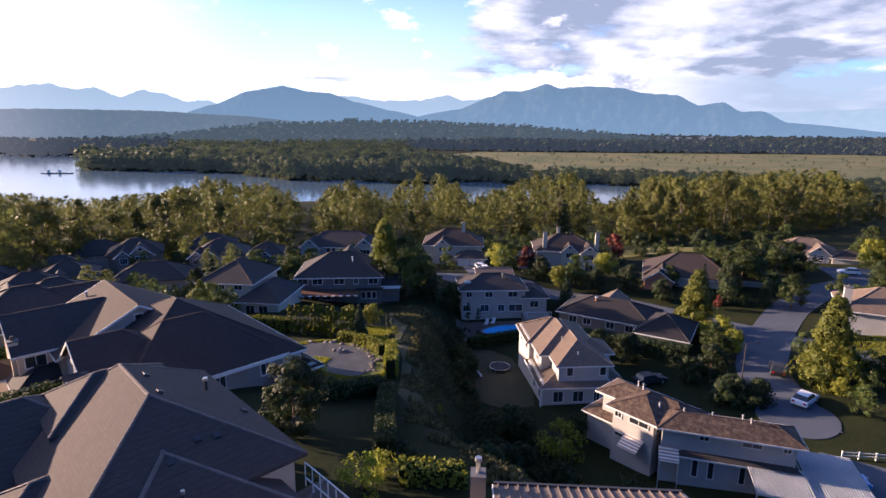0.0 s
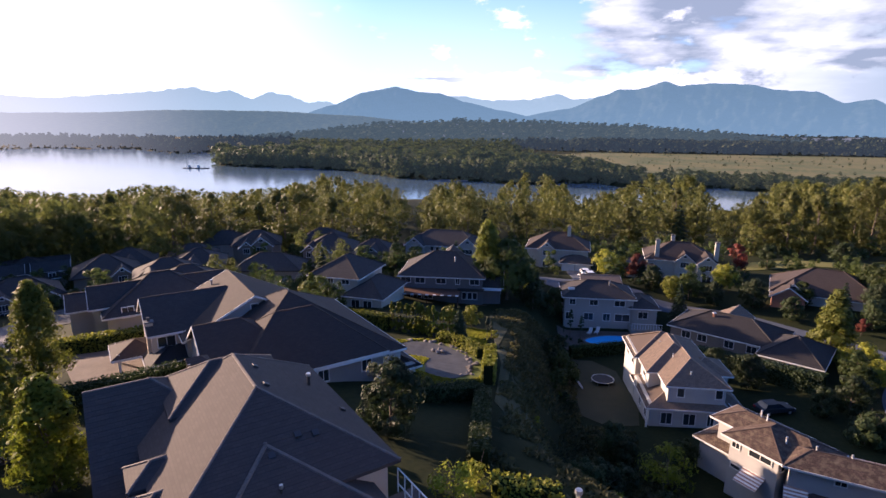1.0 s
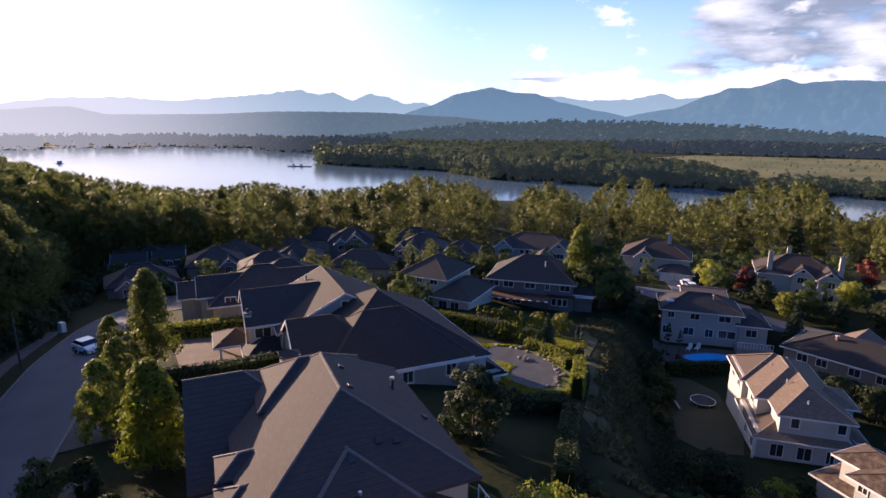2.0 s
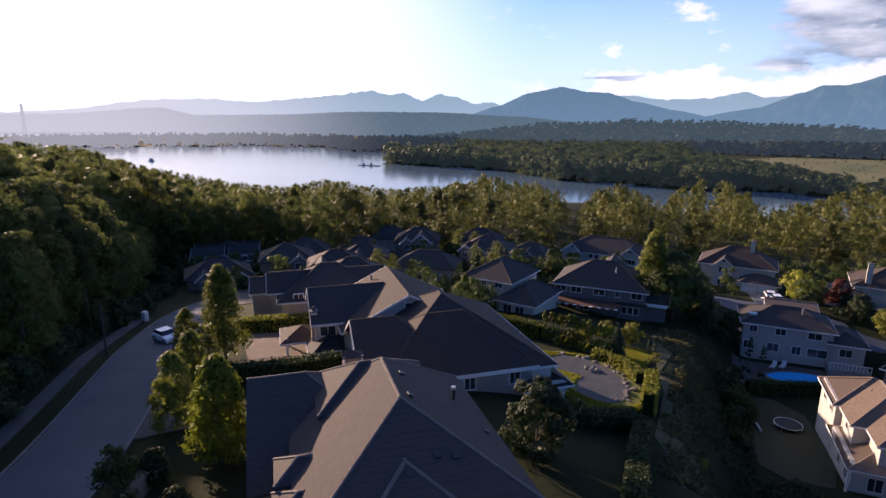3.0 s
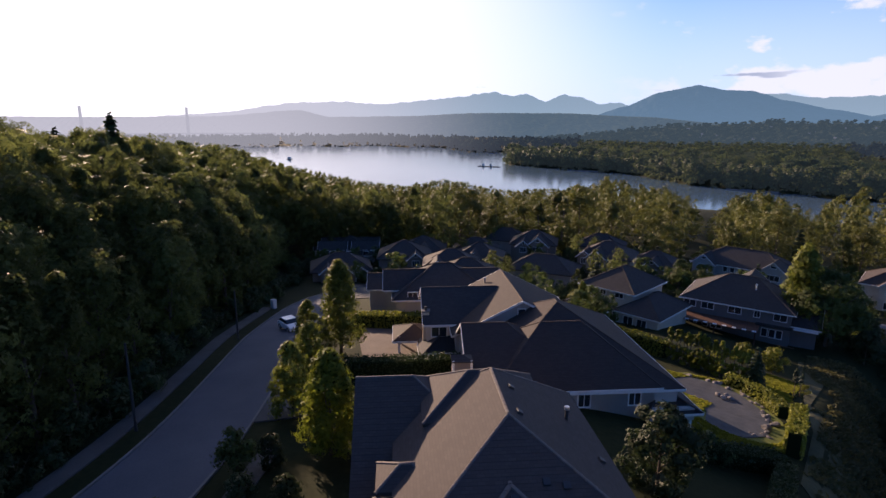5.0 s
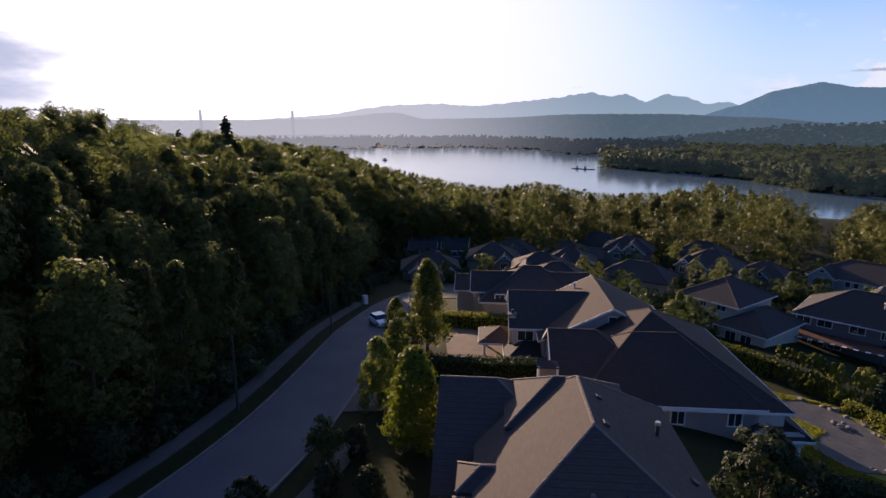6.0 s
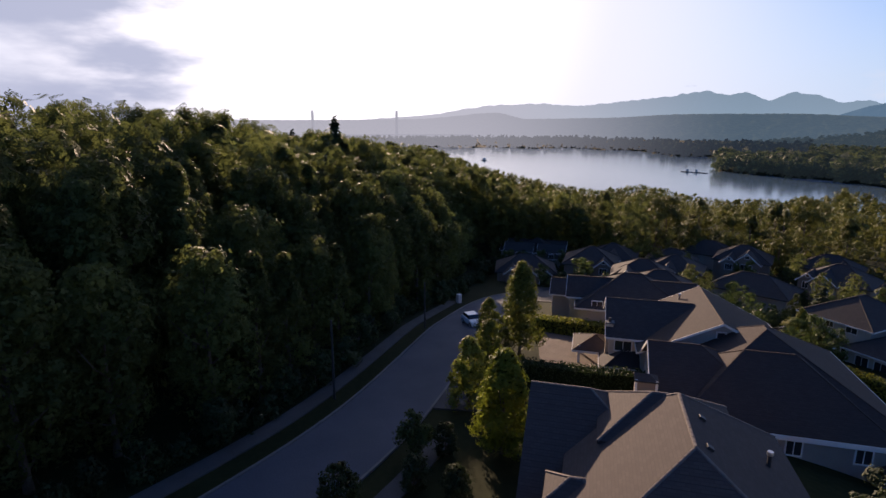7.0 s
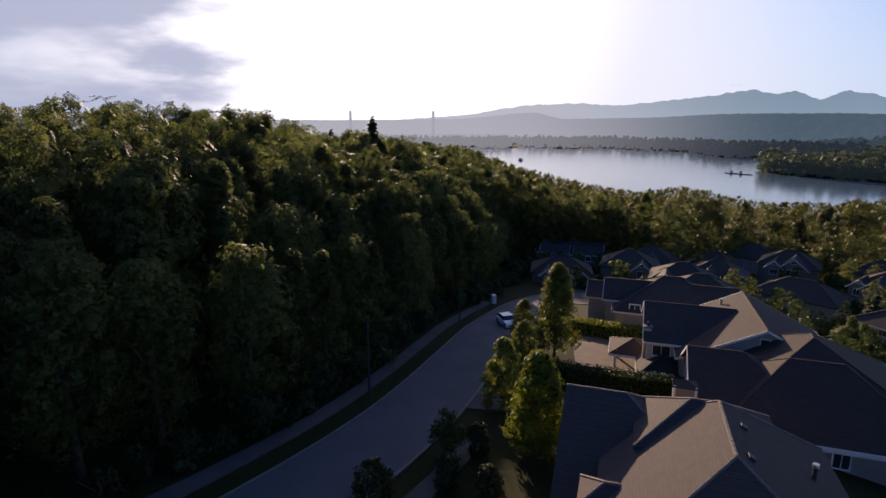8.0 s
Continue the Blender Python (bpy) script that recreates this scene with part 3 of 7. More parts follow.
def ribbon(name, centre, width, mat, lift=0.07, edge=0.0):
    """A strip of road or kerb along a centre line, laid over the ground."""
    pts = []
    for (x0, y0), (x1, y1) in zip(centre, centre[1:]):
        steps = max(1, int(math.hypot(x1 - x0, y1 - y0) / 1.5))
        pts += [(x0 + (x1 - x0) * k / steps, y0 + (y1 - y0) * k / steps) for k in range(steps)]
    pts.append(centre[-1])
    for _ in range(6):
        pts = [pts[0]] + [tuple((pts[i - 1][j] + 2 * pts[i][j] + pts[i + 1][j]) / 4 for j in (0, 1)) for i in range(1, len(pts) - 1)] + [pts[-1]]
    bm, rows, across = bmesh.new(), [], max(2, int(width / 1.2) + 1)
    for i, (x, y) in enumerate(pts):
        a, b = pts[max(i - 1, 0)], pts[min(i + 1, len(pts) - 1)]
        d = Vector((b[0] - a[0], b[1] - a[1], 0)).normalized()
        s = Vector((d.y, -d.x, 0))
        row = []
        for k in range(across + 1):
            o = (k / across - 0.5) * width + edge
            q = Vector((x, y, 0)) + s * o
            row.append(bm.verts.new((q.x, q.y, ground_z(q.x, q.y) + lift)))
        rows.append([bm.verts.new(row[0].co - Vector((0, 0, 0.3)))] + row + [bm.verts.new(row[-1].co - Vector((0, 0, 0.3)))])
    for r0, r1 in zip(rows, rows[1:]):
        for k in range(len(r0) - 1):
            bm.faces.new((r0[k], r0[k + 1], r1[k + 1], r1[k]))
    bmesh.ops.recalc_face_normals(bm, faces=bm.faces[:])
    return link(name, bm, mat)


# river
bm = bmesh.new()
bmesh.ops.create_grid(bm, x_segments=40, y_segments=40, size=1.0)
for v in bm.verts:
    v.co = Vector((-900 + v.co.x * 2300, 900 + v.co.y * 900, WATER))
tagged(link("water", bm, M["water"]), "wide silty river reflecting the bright evening sky", "river", kind="structure")

# roads
def street_v(u):
    """How far the middle of the street lies off its straight axis."""
    line = ((-106, 6.5), (-101, 0.0), (-95, -5.4), (-88, -9.2), (-80, -11.0), (-65, -11.8), (-50, -11.7), (-40, -11.9), (-33, -12.5), (-25, -14.2), (-10, -18.2), (20, -26.5), (60, -38.0))
    for (u0, v0), (u1, v1) in zip(line, line[1:]):
        if u <= u1:
            return v0 + (v1 - v0) * max(0.0, (u - u0) / (u1 - u0))
    return line[-1][1]


street = [at_uv(u, street_v(u)) for u in (60, 20, -10, -25, -33, -40, -50, -65, -80, -88, -95, -101, -106)]
tagged(ribbon("road", street, 6.2, M["asphalt"], 0.06), "grey asphalt residential street in evening shade", "road", kind="structure")
for side, w in ((-3.19, 0.18), (3.19, 0.18)):
    tagged(ribbon("kerb", street, w, M["kerb"], 0.15, side), "low concrete kerb along the street", "kerb", kind="structure")
tagged(ribbon("pavement", street[:9], 1.4, M["path"], 0.10, -5.7), "narrow concrete walkway beside the woods", "pavement", kind="structure")
tagged(ribbon("pavement", [at_uv(u, street_v(u) + 5.6) for u in (-20, -25, -29, -33, -37)], 1.3, M["path"], 0.10), "concrete walk in front of the nearest house", "pavement", kind="structure")
culdesac = [(41.3, 55.5), (42, 59), (42.6, 64), (45.4, 73), (54.5, 86), (64.5, 98.0), (77, 108), (92, 114), (120, 120)]
tagged(ribbon("road", culdesac, 6.6, M["asphalt"], 0.06), "curving asphalt road between gardens", "road", kind="structure")
tagged(drape("road", [(41.6 + 4.3 * math.cos(a), 58.4 + 4.3 * math.sin(a)) for a in (k * math.pi / 9 for k in range(18))], M["asphalt"], 0.075, 1.5),
       "round turning circle at the end of the road", "road", kind="structure")
lane = [(16, 113.5), (24, 111.5), (36, 107), (46, 98), (54, 87), (60, 77.5), (66, 71), (80, 61)]
tagged(ribbon("road", lane, 5.2, M["asphalt"], 0.065), "asphalt side road crossing between hedges", "road", kind="structure")


# ---------------------------------------------------------------- houses
def clip_band(poly, s, s0, s1):
    """The piece of a convex polygon whose scalar s lies between s0 and s1."""
    for keep_above, lim in ((True, s0), (False, s1)):
        out = []
        for i, a in enumerate(poly):
            b = poly[(i + 1) % len(poly)]
            fa, fb = s(a) - lim, s(b) - lim
            ina, inb = (fa >= -1e-6, fb >= -1e-6) if keep_above else (fa <= 1e-6, fb <= 1e-6)
            if ina:
                out.append(a)
            if ina != inb:
                out.append(a + (b - a) * (fa / (fa - fb)))
        poly = out
        if len(poly) < 3:
            return []
    return poly


def roof_mesh(x0, x1, y0, y1, eave, pitch, axis, ends, over, course, thick=0.16, run=None):
    """A hipped or gabled roof over a rectangle. ends: 'h' or 'g' at the low and at the high end of its ridge. Returns mesh, ridge and hip lines, fascia lines."""
    x0, x1, y0, y1 = x0 - over, x1 + over, y0 - over, y1 + over
    swap = axis == "y"
    if swap:
        x0, x1, y0, y1 = y0, y1, x0, x1
    half = (y1 - y0) / 2
    low = eave - pitch * over
    top, mid = low + pitch * half, (y0 + y1) / 2
    ra, rb = (x0 + (run or half) if ends[0] == "h" else x0), (x1 - half if ends[1] == "h" else x1)
    if ra > rb:
        ra = rb = (ra + rb) / 2
    c = [Vector((x0, y0, low)), Vector((x1, y0, low)), Vector((x1, y1, low)), Vector((x0, y1, low))]
    r = [Vector((ra, mid, top)), Vector((rb, mid, top))]
    polys = [[c[0], c[1], r[1], r[0]], [c[2], c[3], r[0], r[1]]]
    caps, fascia = [(r[0], r[1])], [(c[0], c[1]), (c[2], c[3])]
    for k, (i, j) in enumerate(((3, 0), (1, 2))):
        if ends[k] == "h":
            polys.append([c[i], c[j], r[k]])
            caps += [(c[i], r[k]), (c[j], r[k])]
            fascia.append((c[i], c[j]))
        else:
            fascia += [(c[i], r[k]), (c[j], r[k])]
    turn = (lambda p: Vector((p.y, p.x, p.z))) if swap else (lambda p: p)
    polys = [[turn(p) for p in q] for q in polys]
    if swap:
        polys = [q[::-1] for q in polys]
    caps, fascia = [(turn(a), turn(b)) for a, b in caps], [(turn(a), turn(b)) for a, b in fascia]
    bm = bmesh.new()
    uvl = bm.loops.layers.uv.new("UVMap")

    def put(vs, fall, along, origin):
        try:
            f = bm.faces.new([bm.verts.new(v) for v in vs])
        except ValueError:
            return
        for lp in f.loops:
            d = lp.vert.co - origin
            lp[uvl].uv = (d.dot(along), d.dot(fall))

    for q in polys:
        n = (q[1] - q[0]).cross(q[2] - q[0]).normalized()
        if n.z < 0:
            n = -n
        along = n.cross(Vector((0, 0, 1))).normalized()
        fall = along.cross(n)
        if fall.z > 0:
            fall = -fall
        o = max(q, key=lambda p: p.z)
        s = lambda p: (p - o).dot(fall)
        length = max(s(p) for p in q)
        if course:
            k = 0
            while k * course < length - 1e-3:
                a, b = k * course, min(length, (k + 1) * course)
                band = clip_band(q, s, a, b)
                if band:
                    lifted = [p + n * (0.008 * (s(p) - a) / course) for p in band]
                    put(lifted, fall, along, o)
                    for i, p in enumerate(band):
                        p2 = band[(i + 1) % len(band)]
                        if abs(s(p) - b) < 1e-4 and abs(s(p2) - b) < 1e-4 and (p - p2).length > 1e-3:
                            put([lifted[i], lifted[(i + 1) % len(band)], p2, p], fall, along, o)
                k += 1
        else:
            put(q, fall, along, o)
        put([p - Vector((0, 0, thick)) for p in q[::-1]], fall, along, o)
    for a, b in fascia:
        put([a, b, b - Vector((0, 0, thick)), a - Vector((0, 0, thick))], Vector((0, 0, -1)), (b - a).normalized(), a)
    bmesh.ops.remove_doubles(bm, verts=bm.verts[:], dist=0.002)
    return bm, caps, fascia, top


def ridge_tiles(a, b, width, length=0.34):
    """Overlapping cap tiles along a ridge or hip, each tilted so that its lower end lies on the next."""
    if a.z < b.z:
        a, b = b, a
    bm = bmesh.new()
    d = (b - a).normalized()
    up = d.cross(Vector((0, 0, 1)).cross(d)).normalized()
    if up.z < 0:
        up = -up
    n = max(1, round((b - a).length / length))
    step, across = (b - a) / n, d.cross(up) * width / 2
    last = None
    for k in range(n):
        for at, lift in ((k, 0.032), (k + 0.97, 0.045 if k % 3 else 0.052)):
            p = a + step * at
            ring = [bm.verts.new(c) for c in (p - across - up * 0.04, p - across * 0.8 + up * lift * 0.7, p + up * lift, p + across * 0.8 + up * lift * 0.7, p + across - up * 0.04)]
            if last:
                for i in range(5):
                    bm.faces.new((last[i], last[(i + 1) % 5], ring[(i + 1) % 5], ring[i]))
            else:
                bm.faces.new(ring[::-1])
            last = ring
    bm.faces.new(last)
    bmesh.ops.recalc_face_normals(bm, faces=bm.faces[:])
    return bm


def house(name, label, x, y, angle, base, category="house", group="houses"):
    """angle: degrees by which the house's own x axis is turned from the world's."""
    ob = new(name)
    ob.matrix_basis = pose(x, y, base, 0, 0, angle)
    return tagged(ob, label, category, group)


def block(h, x0, x1, y0, y1, eave, wall, roof, pitch=0.57, axis="x", ends="hh", over=0.5, course=0.0, base=-0.6, fascia=True, cap="cap", capw=0.15, run=None):
    """A wing of a house: walls with gables, a roof with eaves boards and ridge tiles."""
    bm = bmesh.new()
    half = ((y1 - y0) if axis == "x" else (x1 - x0)) / 2
    box(bm, x0, x1, y0, y1, base, eave)
    for k, kind in enumerate(ends):
        if kind == "g":
            t = eave + pitch * half - 0.05
            if axis == "x":
                xa, xb = (x0, x0 + 0.2) if k == 0 else (x1 - 0.2, x1)
                tri = [[(q, y0, eave), (q, y1, eave), (q, (y0 + y1) / 2, t)] for q in (xa, xb)]
            else:
                ya, yb = (y0, y0 + 0.2) if k == 0 else (y1 - 0.2, y1)
                tri = [[(x0, q, eave), (x1, q, eave), ((x0 + x1) / 2, q, t)] for q in (ya, yb)]
            va, vb = [[bm.verts.new(c) for c in t3] for t3 in tri]
            bm.faces.new(va)
            bm.faces.new(vb[::-1])
            for i in range(3):
                bm.faces.new((va[i], vb[i], vb[(i + 1) % 3], va[(i + 1) % 3]))
    bmesh.ops.recalc_face_normals(bm, faces=bm.faces[:])
    part("wall", bm, M[wall], h)
    bm, caps, edges, top = roof_mesh(x0, x1, y0, y1, eave, pitch, axis, ends, over, course, run=run)
    r = part("roof", bm, M[roof], h)
    if fascia:
        for a, b in edges:
            bm = bmesh.new()
            d = Vector((0, 0, -0.10))
            out = (b - a).cross(Vector((0, 0, 1))).normalized() * 0.045
            mid = Vector(((x0 + x1) / 2, (y0 + y1) / 2, 0))
            if (((a + b) / 2) - mid).dot(out) < 0:
                out = -out
            beam(bm, a + d + out, b + d + out, 0.05, 0.18)
            part("fascia", bm, M["white_trim"], r, "white painted eaves board")
    if cap:
        cap = {"roof_brown": "cap_brown", "roof_dark": "cap_dark", "roof_black": "cap_dark", "roof_moss": "cap_brown", "roof_tan": "cap_tan"}.get(roof, cap)
        for a, b in caps:
            if (b - a).length > 0.3:
                part("ridge_cap", ridge_tiles(a, b, capw) if course else beam(bmesh.new(), a + Vector((0, 0, 0.05)), b + Vector((0, 0, 0.05)), capw, 0.09), M[cap], r)
    return r


WINDOW_MESHES = {}


def window(h, x, y, z, side, w=1.0, hgt=1.2, bars=1, trim="white_trim"):
    """A window set in a wall whose outside faces side (x+, x-, y+, y-); x, y on the wall's face, z its middle."""
    key = (w, hgt, bars, trim)
    if key not in WINDOW_MESHES:
        t = 0.09
        bm = bmesh.new()
        rings = [[bm.verts.new((sx * ex, dy, sz * ez)) for sx, sz in ((-1, -1), (1, -1), (1, 1), (-1, 1))]
                 for ex, ez, dy in ((w / 2, hgt / 2, -0.06), (w / 2, hgt / 2, 0.07), (w / 2 + t, hgt / 2 + t, 0.07), (w / 2 + t, hgt / 2 + t, -0.06))]
        for i in range(4):
            for k in range(4):
                bm.faces.new((rings[i][k], rings[i][(k + 1) % 4], rings[(i + 1) % 4][(k + 1) % 4], rings[(i + 1) % 4][k]))
        bmesh.ops.recalc_face_normals(bm, faces=bm.faces[:])
        frame_me = bpy.data.meshes.new("window")
        bm.to_mesh(frame_me)
        bm.free()
        frame_me.materials.append(M[trim])
        bm = boxes((-w / 2, w / 2, -0.03, 0.015, -hgt / 2, hgt / 2))
        pane_me = bpy.data.meshes.new("pane")
        bm.to_mesh(pane_me)
        bm.free()
        pane_me.materials.append(M["glass"])
        bar_me = bpy.data.meshes.new("glazing_bar")
        bm = boxes((-0.025, 0.025, -0.02, 0.045, -hgt / 2, hgt / 2))
        bm.to_mesh(bar_me)
        bm.free()
        bar_me.materials.append(M[trim])
        WINDOW_MESHES[key] = (frame_me, pane_me, bar_me)
    f, g, bar = WINDOW_MESHES[key]
    turn = {"y+": 0, "x-": 90, "y-": 180, "x+": -90}[side]
    ob = link("window", f, None, h)
    ob.matrix_basis = pose(x, y, z, 0, 0, turn)
    link("pane", g, None, ob)
    for k in range(bars):
        link("glazing_bar", bar, None, ob).matrix_basis = pose(-w / 2 + w * (k + 1) / (bars + 1), 0, 0)
    return ob


def garage_door(h, x, y, z, side, w=2.6, hgt=2.1):
    bm = boxes((-w / 2, w / 2, -0.04, 0.03, 0, hgt))
    for k in range(4):
        for c in range(4):
            a = -w / 2 + 0.12 + c * (w - 0.12) / 4
            box(bm, a, a + (w - 0.12) / 4 - 0.12, 0.03, 0.055, 0.08 + k * hgt / 4, (k + 1) * hgt / 4 - 0.06)
    ob = part("garage_door", bm, M["white_trim"], h, "white panelled garage door")
    ob.matrix_basis = pose(x, y, z, 0, 0, {"y+": 0, "x-": 90, "y-": 180, "x+": -90}[side])
    bm = boxes((-w / 2 - 0.12, -w / 2, -0.04, 0.07, 0, hgt + 0.12), (w / 2, w / 2 + 0.12, -0.04, 0.07, 0, hgt + 0.12), (-w / 2, w / 2, -0.04, 0.07, hgt, hgt + 0.12))
    part("door_frame", bm, M["white_trim"], ob)


def chimney(h, x, y, z0, z1, mat="wall_cream", w=0.9):
    bm = boxes((x - w / 2, x + w / 2, y - w / 2, y + w / 2, z0, z1))
    ob = part("chimney", bm, M[mat], h, "stucco chimney stack")
    part("chimney_cap", bevelled(boxes((x - w / 2 - 0.1, x + w / 2 + 0.1, y - w / 2 - 0.1, y + w / 2 + 0.1, z1, z1 + 0.14)), 0.03), M["kerb"], ob)
    bm = bmesh.new()
    tube(bm, [(x, y, z1 + 0.12), (x, y, z1 + 0.5)], [0.16, 0.13], 8)
    part("flue_pot", bm, M["dark_metal"], ob)


def vent_pipe(h, x, y, z, hgt=0.7, mat="galv", r=0.10):
    bm = bmesh.new()
    tube(bm, [(x, y, z - 0.3), (x, y, z + hgt)], [r, r], 8)
    ob = part("vent_pipe", bm, M[mat], h, "metal roof vent pipe")
    bm = bmesh.new()
    tube(bm, [(x, y, z + hgt - 0.02), (x, y, z + hgt + 0.05), (x, y, z + hgt + 0.16)], [r * 1.1, r * 1.6, r * 1.35], 10)
    part("vent_cowl", bm, M["galv"], ob)


def roof_vent(h, x, y, z, slope_x=0.0, slope_y=0.0):
    m = pose(x, y, z, math.degrees(math.atan(slope_y)), -math.degrees(math.atan(slope_x)), 0)
    bm = bmesh.new()
    box(bm, -0.14, 0.14, -0.14, 0.14, -0.05, 0.12, m)
    part("roof_vent", bm, M["dark_metal"], h, "low black roof vent")


def porch_posts(h, spots, z0, z1, mat="white_trim", w=0.22):
    for x, y in spots:
        bm = boxes((x - w / 2, x + w / 2, y - w / 2, y + w / 2, z0, z1), (x - w / 2 - 0.06, x + w / 2 + 0.06, y - w / 2 - 0.06, y + w / 2 + 0.06, z0, z0 + 0.3))
        part("post", bm, M[mat], h)


STREET_ANGLE = math.degrees(math.atan2(-0.714, 0.700))      # the houses' long axes follow the street (x along it, y down the slope)


# the nearest house, in the slope's own metres: ridge end at its origin
def near_house():
    g = 3.6
    h = house("house", "large house with a grey-brown tiled hipped roof", -13.0, 22.35, STREET_ANGLE, g, group="houses on the street")
    top = 11.25 - g
    p = 0.57
    c = 0.30
    hw = 4.9
    block(h, -6.8 + 0.45, hw - 0.45, -hw + 0.45, hw - 0.45, top - p * (hw - 0.45), "wall_beige", "roof_grey", p, "x", "hh", 0.45, c, run=2.35, fascia=False)
    # cross roof with its hip to the street
    block(h, -7.1, -2.5, -3.4, 2.6, 11.0 - g - 0.62 * 2.3, "wall_beige", "roof_grey", 0.62, "y", "hh", 0.1, c, base=4.0, fascia=False)
    # garage wing with its gable to the street, roof falling towards the neighbour
    block(h, -10.6, -0.9, -6.4, 1.0, 10.34 - g - 0.60 * 4.85, "wall_beige", "roof_grey", 0.60, "y", "gh", 0.4, c, fascia=False)
    # two dormers on the street slope
    for x, y, z in ((-0.1, -4.1, 9.05), (1.9, -4.2, 8.75)):
        block(h, x - 0.85, x + 0.85, y - 1.3, y + 0.9, z - g - 0.58 * 0.85, "wall_taupe", "roof_grey", 0.58, "y", "hh", 0.2, c, base=2.6, capw=0.16, fascia=False)
    # hipped bay on the end slope, and the garden bay below the hip
    block(h, -1.6, 6.4, -4.15, 3.35, 9.8 - g - p * 3.75, "wall_beige", "roof_grey", p, "x", "hh", 0.4, c, base=-0.6, fascia=False, capw=0.2)
    roof_vent(h, 3.1, -0.3, 9.47 - g, -p, 0)
    vent_pipe(h, 4.6, -0.4, 8.65 - g, 0.25, "dark_metal", 0.06)
    block(h, 4.0, 7.0, 2.4, 6.0, 6.9 - g - 0.57 * 1.8, "wall_cream", "roof_grey", 0.50, "y", "hh", 0.4, c, fascia=False)
    vent_pipe(h, -2.6, 3.4, 9.35 - g, 0.5, "dark_metal", 0.09)
    for x, y in ((-3.1, 0.75), (-0.6, 0.6)):
        roof_vent(h, x, y, top - p * y, 0, -p)
    roof_vent(h, 0.2, 4.1, top - p * 4.1, 0, -p)
    for x, y in ((2.6, 1.0), (2.75, 1.75)):
        roof_vent(h, x, y, top - p * x, -p, 0)
    for x in (-7.5, -4.5, -1.0, 2.5):
        window(h, x, hw - 0.45, 1.2, "y+", 1.3, 1.2, 1)
    garage_door(h, -5.75, -6.4, 0.05, "y-", 4.8, 2.2)
    bm = bmesh.new()
    beam(bm, (4.5, 4.95, 4.15), (9.0, 4.95, 4.15), 0.05, 0.05)
    beam(bm, (4.5, 4.95, 3.35), (9.0, 4.95, 3.35), 0.05, 0.05)
    for k in range(8):
        beam(bm, (4.5 + k * 0.64, 4.95, 2.9), (4.5 + k * 0.64, 4.95, 4.15), 0.04, 0.04)
    part("deck_rail", bm, M["white_trim"], h, "white balcony railing")


near_house()


def second_house():
    g = 1.2
    x, y = at_uv(-46.5, 13.5)
    h = house("house", "house with a huge brown hipped roof and grey walls", x, y, STREET_ANGLE, g, group="houses on the street")
    c = 0.30
    block(h, -4.6, 4.6, -4.6, 8.0, 7.2 - g - 0.74 * 4.6, "wall_white", "roof_brown", 0.74, "y", "hh", 0.4, c, base=-6)
    block(h, -11.5, 4.6, -5.4, 9.8, 7.9 - g - 0.57 * 7.6, "wall_white", "roof_brown", 0.57, "x", "hh", 0.4, c, base=-6)
    block(h, -5.0, 3.6, -6.2, 1.5, 7.0 - g - 0.62 * 4.3, "wall_white", "roof_brown", 0.62, "y", "gh", 0.35, c, base=-2)
    block(h, 1.2, 5.4, 7.4, 10.9, 1.9 - g, "wall_white", "roof_dark", 0.42, "y", "hh", 0.45, c, base=-0.3)
    for y in (-2.4, 2.4, 6.4):
        window(h, 4.6, y, 1.3, "x+", 0.9, 1.1, 1)
    for y in (-1.0, 4.6):
        window(h, 4.6, y, -1.6, "x+", 1.1, 1.2, 1)
    porch_posts(h, ((5.2, 10.7), (1.4, 10.7)), -6.0, 1.6 - g)
    # boxed bay with white corner boards towards the street
    bay = part("bay", boxes((3.2, 4.3, -7.7, -6.3, -1.0, 5.9 - g)), M["wall_brown"], h, "brown-sided projecting bay")
    part("corner_board", boxes((4.3, 4.36, -7.76, -7.6, -1.0, 5.9 - g)), M["white_trim"], bay)
    part("corner_board", boxes((4.3, 4.36, -6.4, -6.24, -1.0, 5.9 - g)), M["white_trim"], bay)
    part("bay_roof", roof_mesh(3.2, 4.3, -7.7, -6.3, 5.9 - g, 0.5, "y", "gh", 0.12, 0.0, 0.08)[0], M["roof_dark"], bay)
    window(h, -0.7, -6.2, 3.4, "y-", 1.2, 1.0, 1)


second_house()


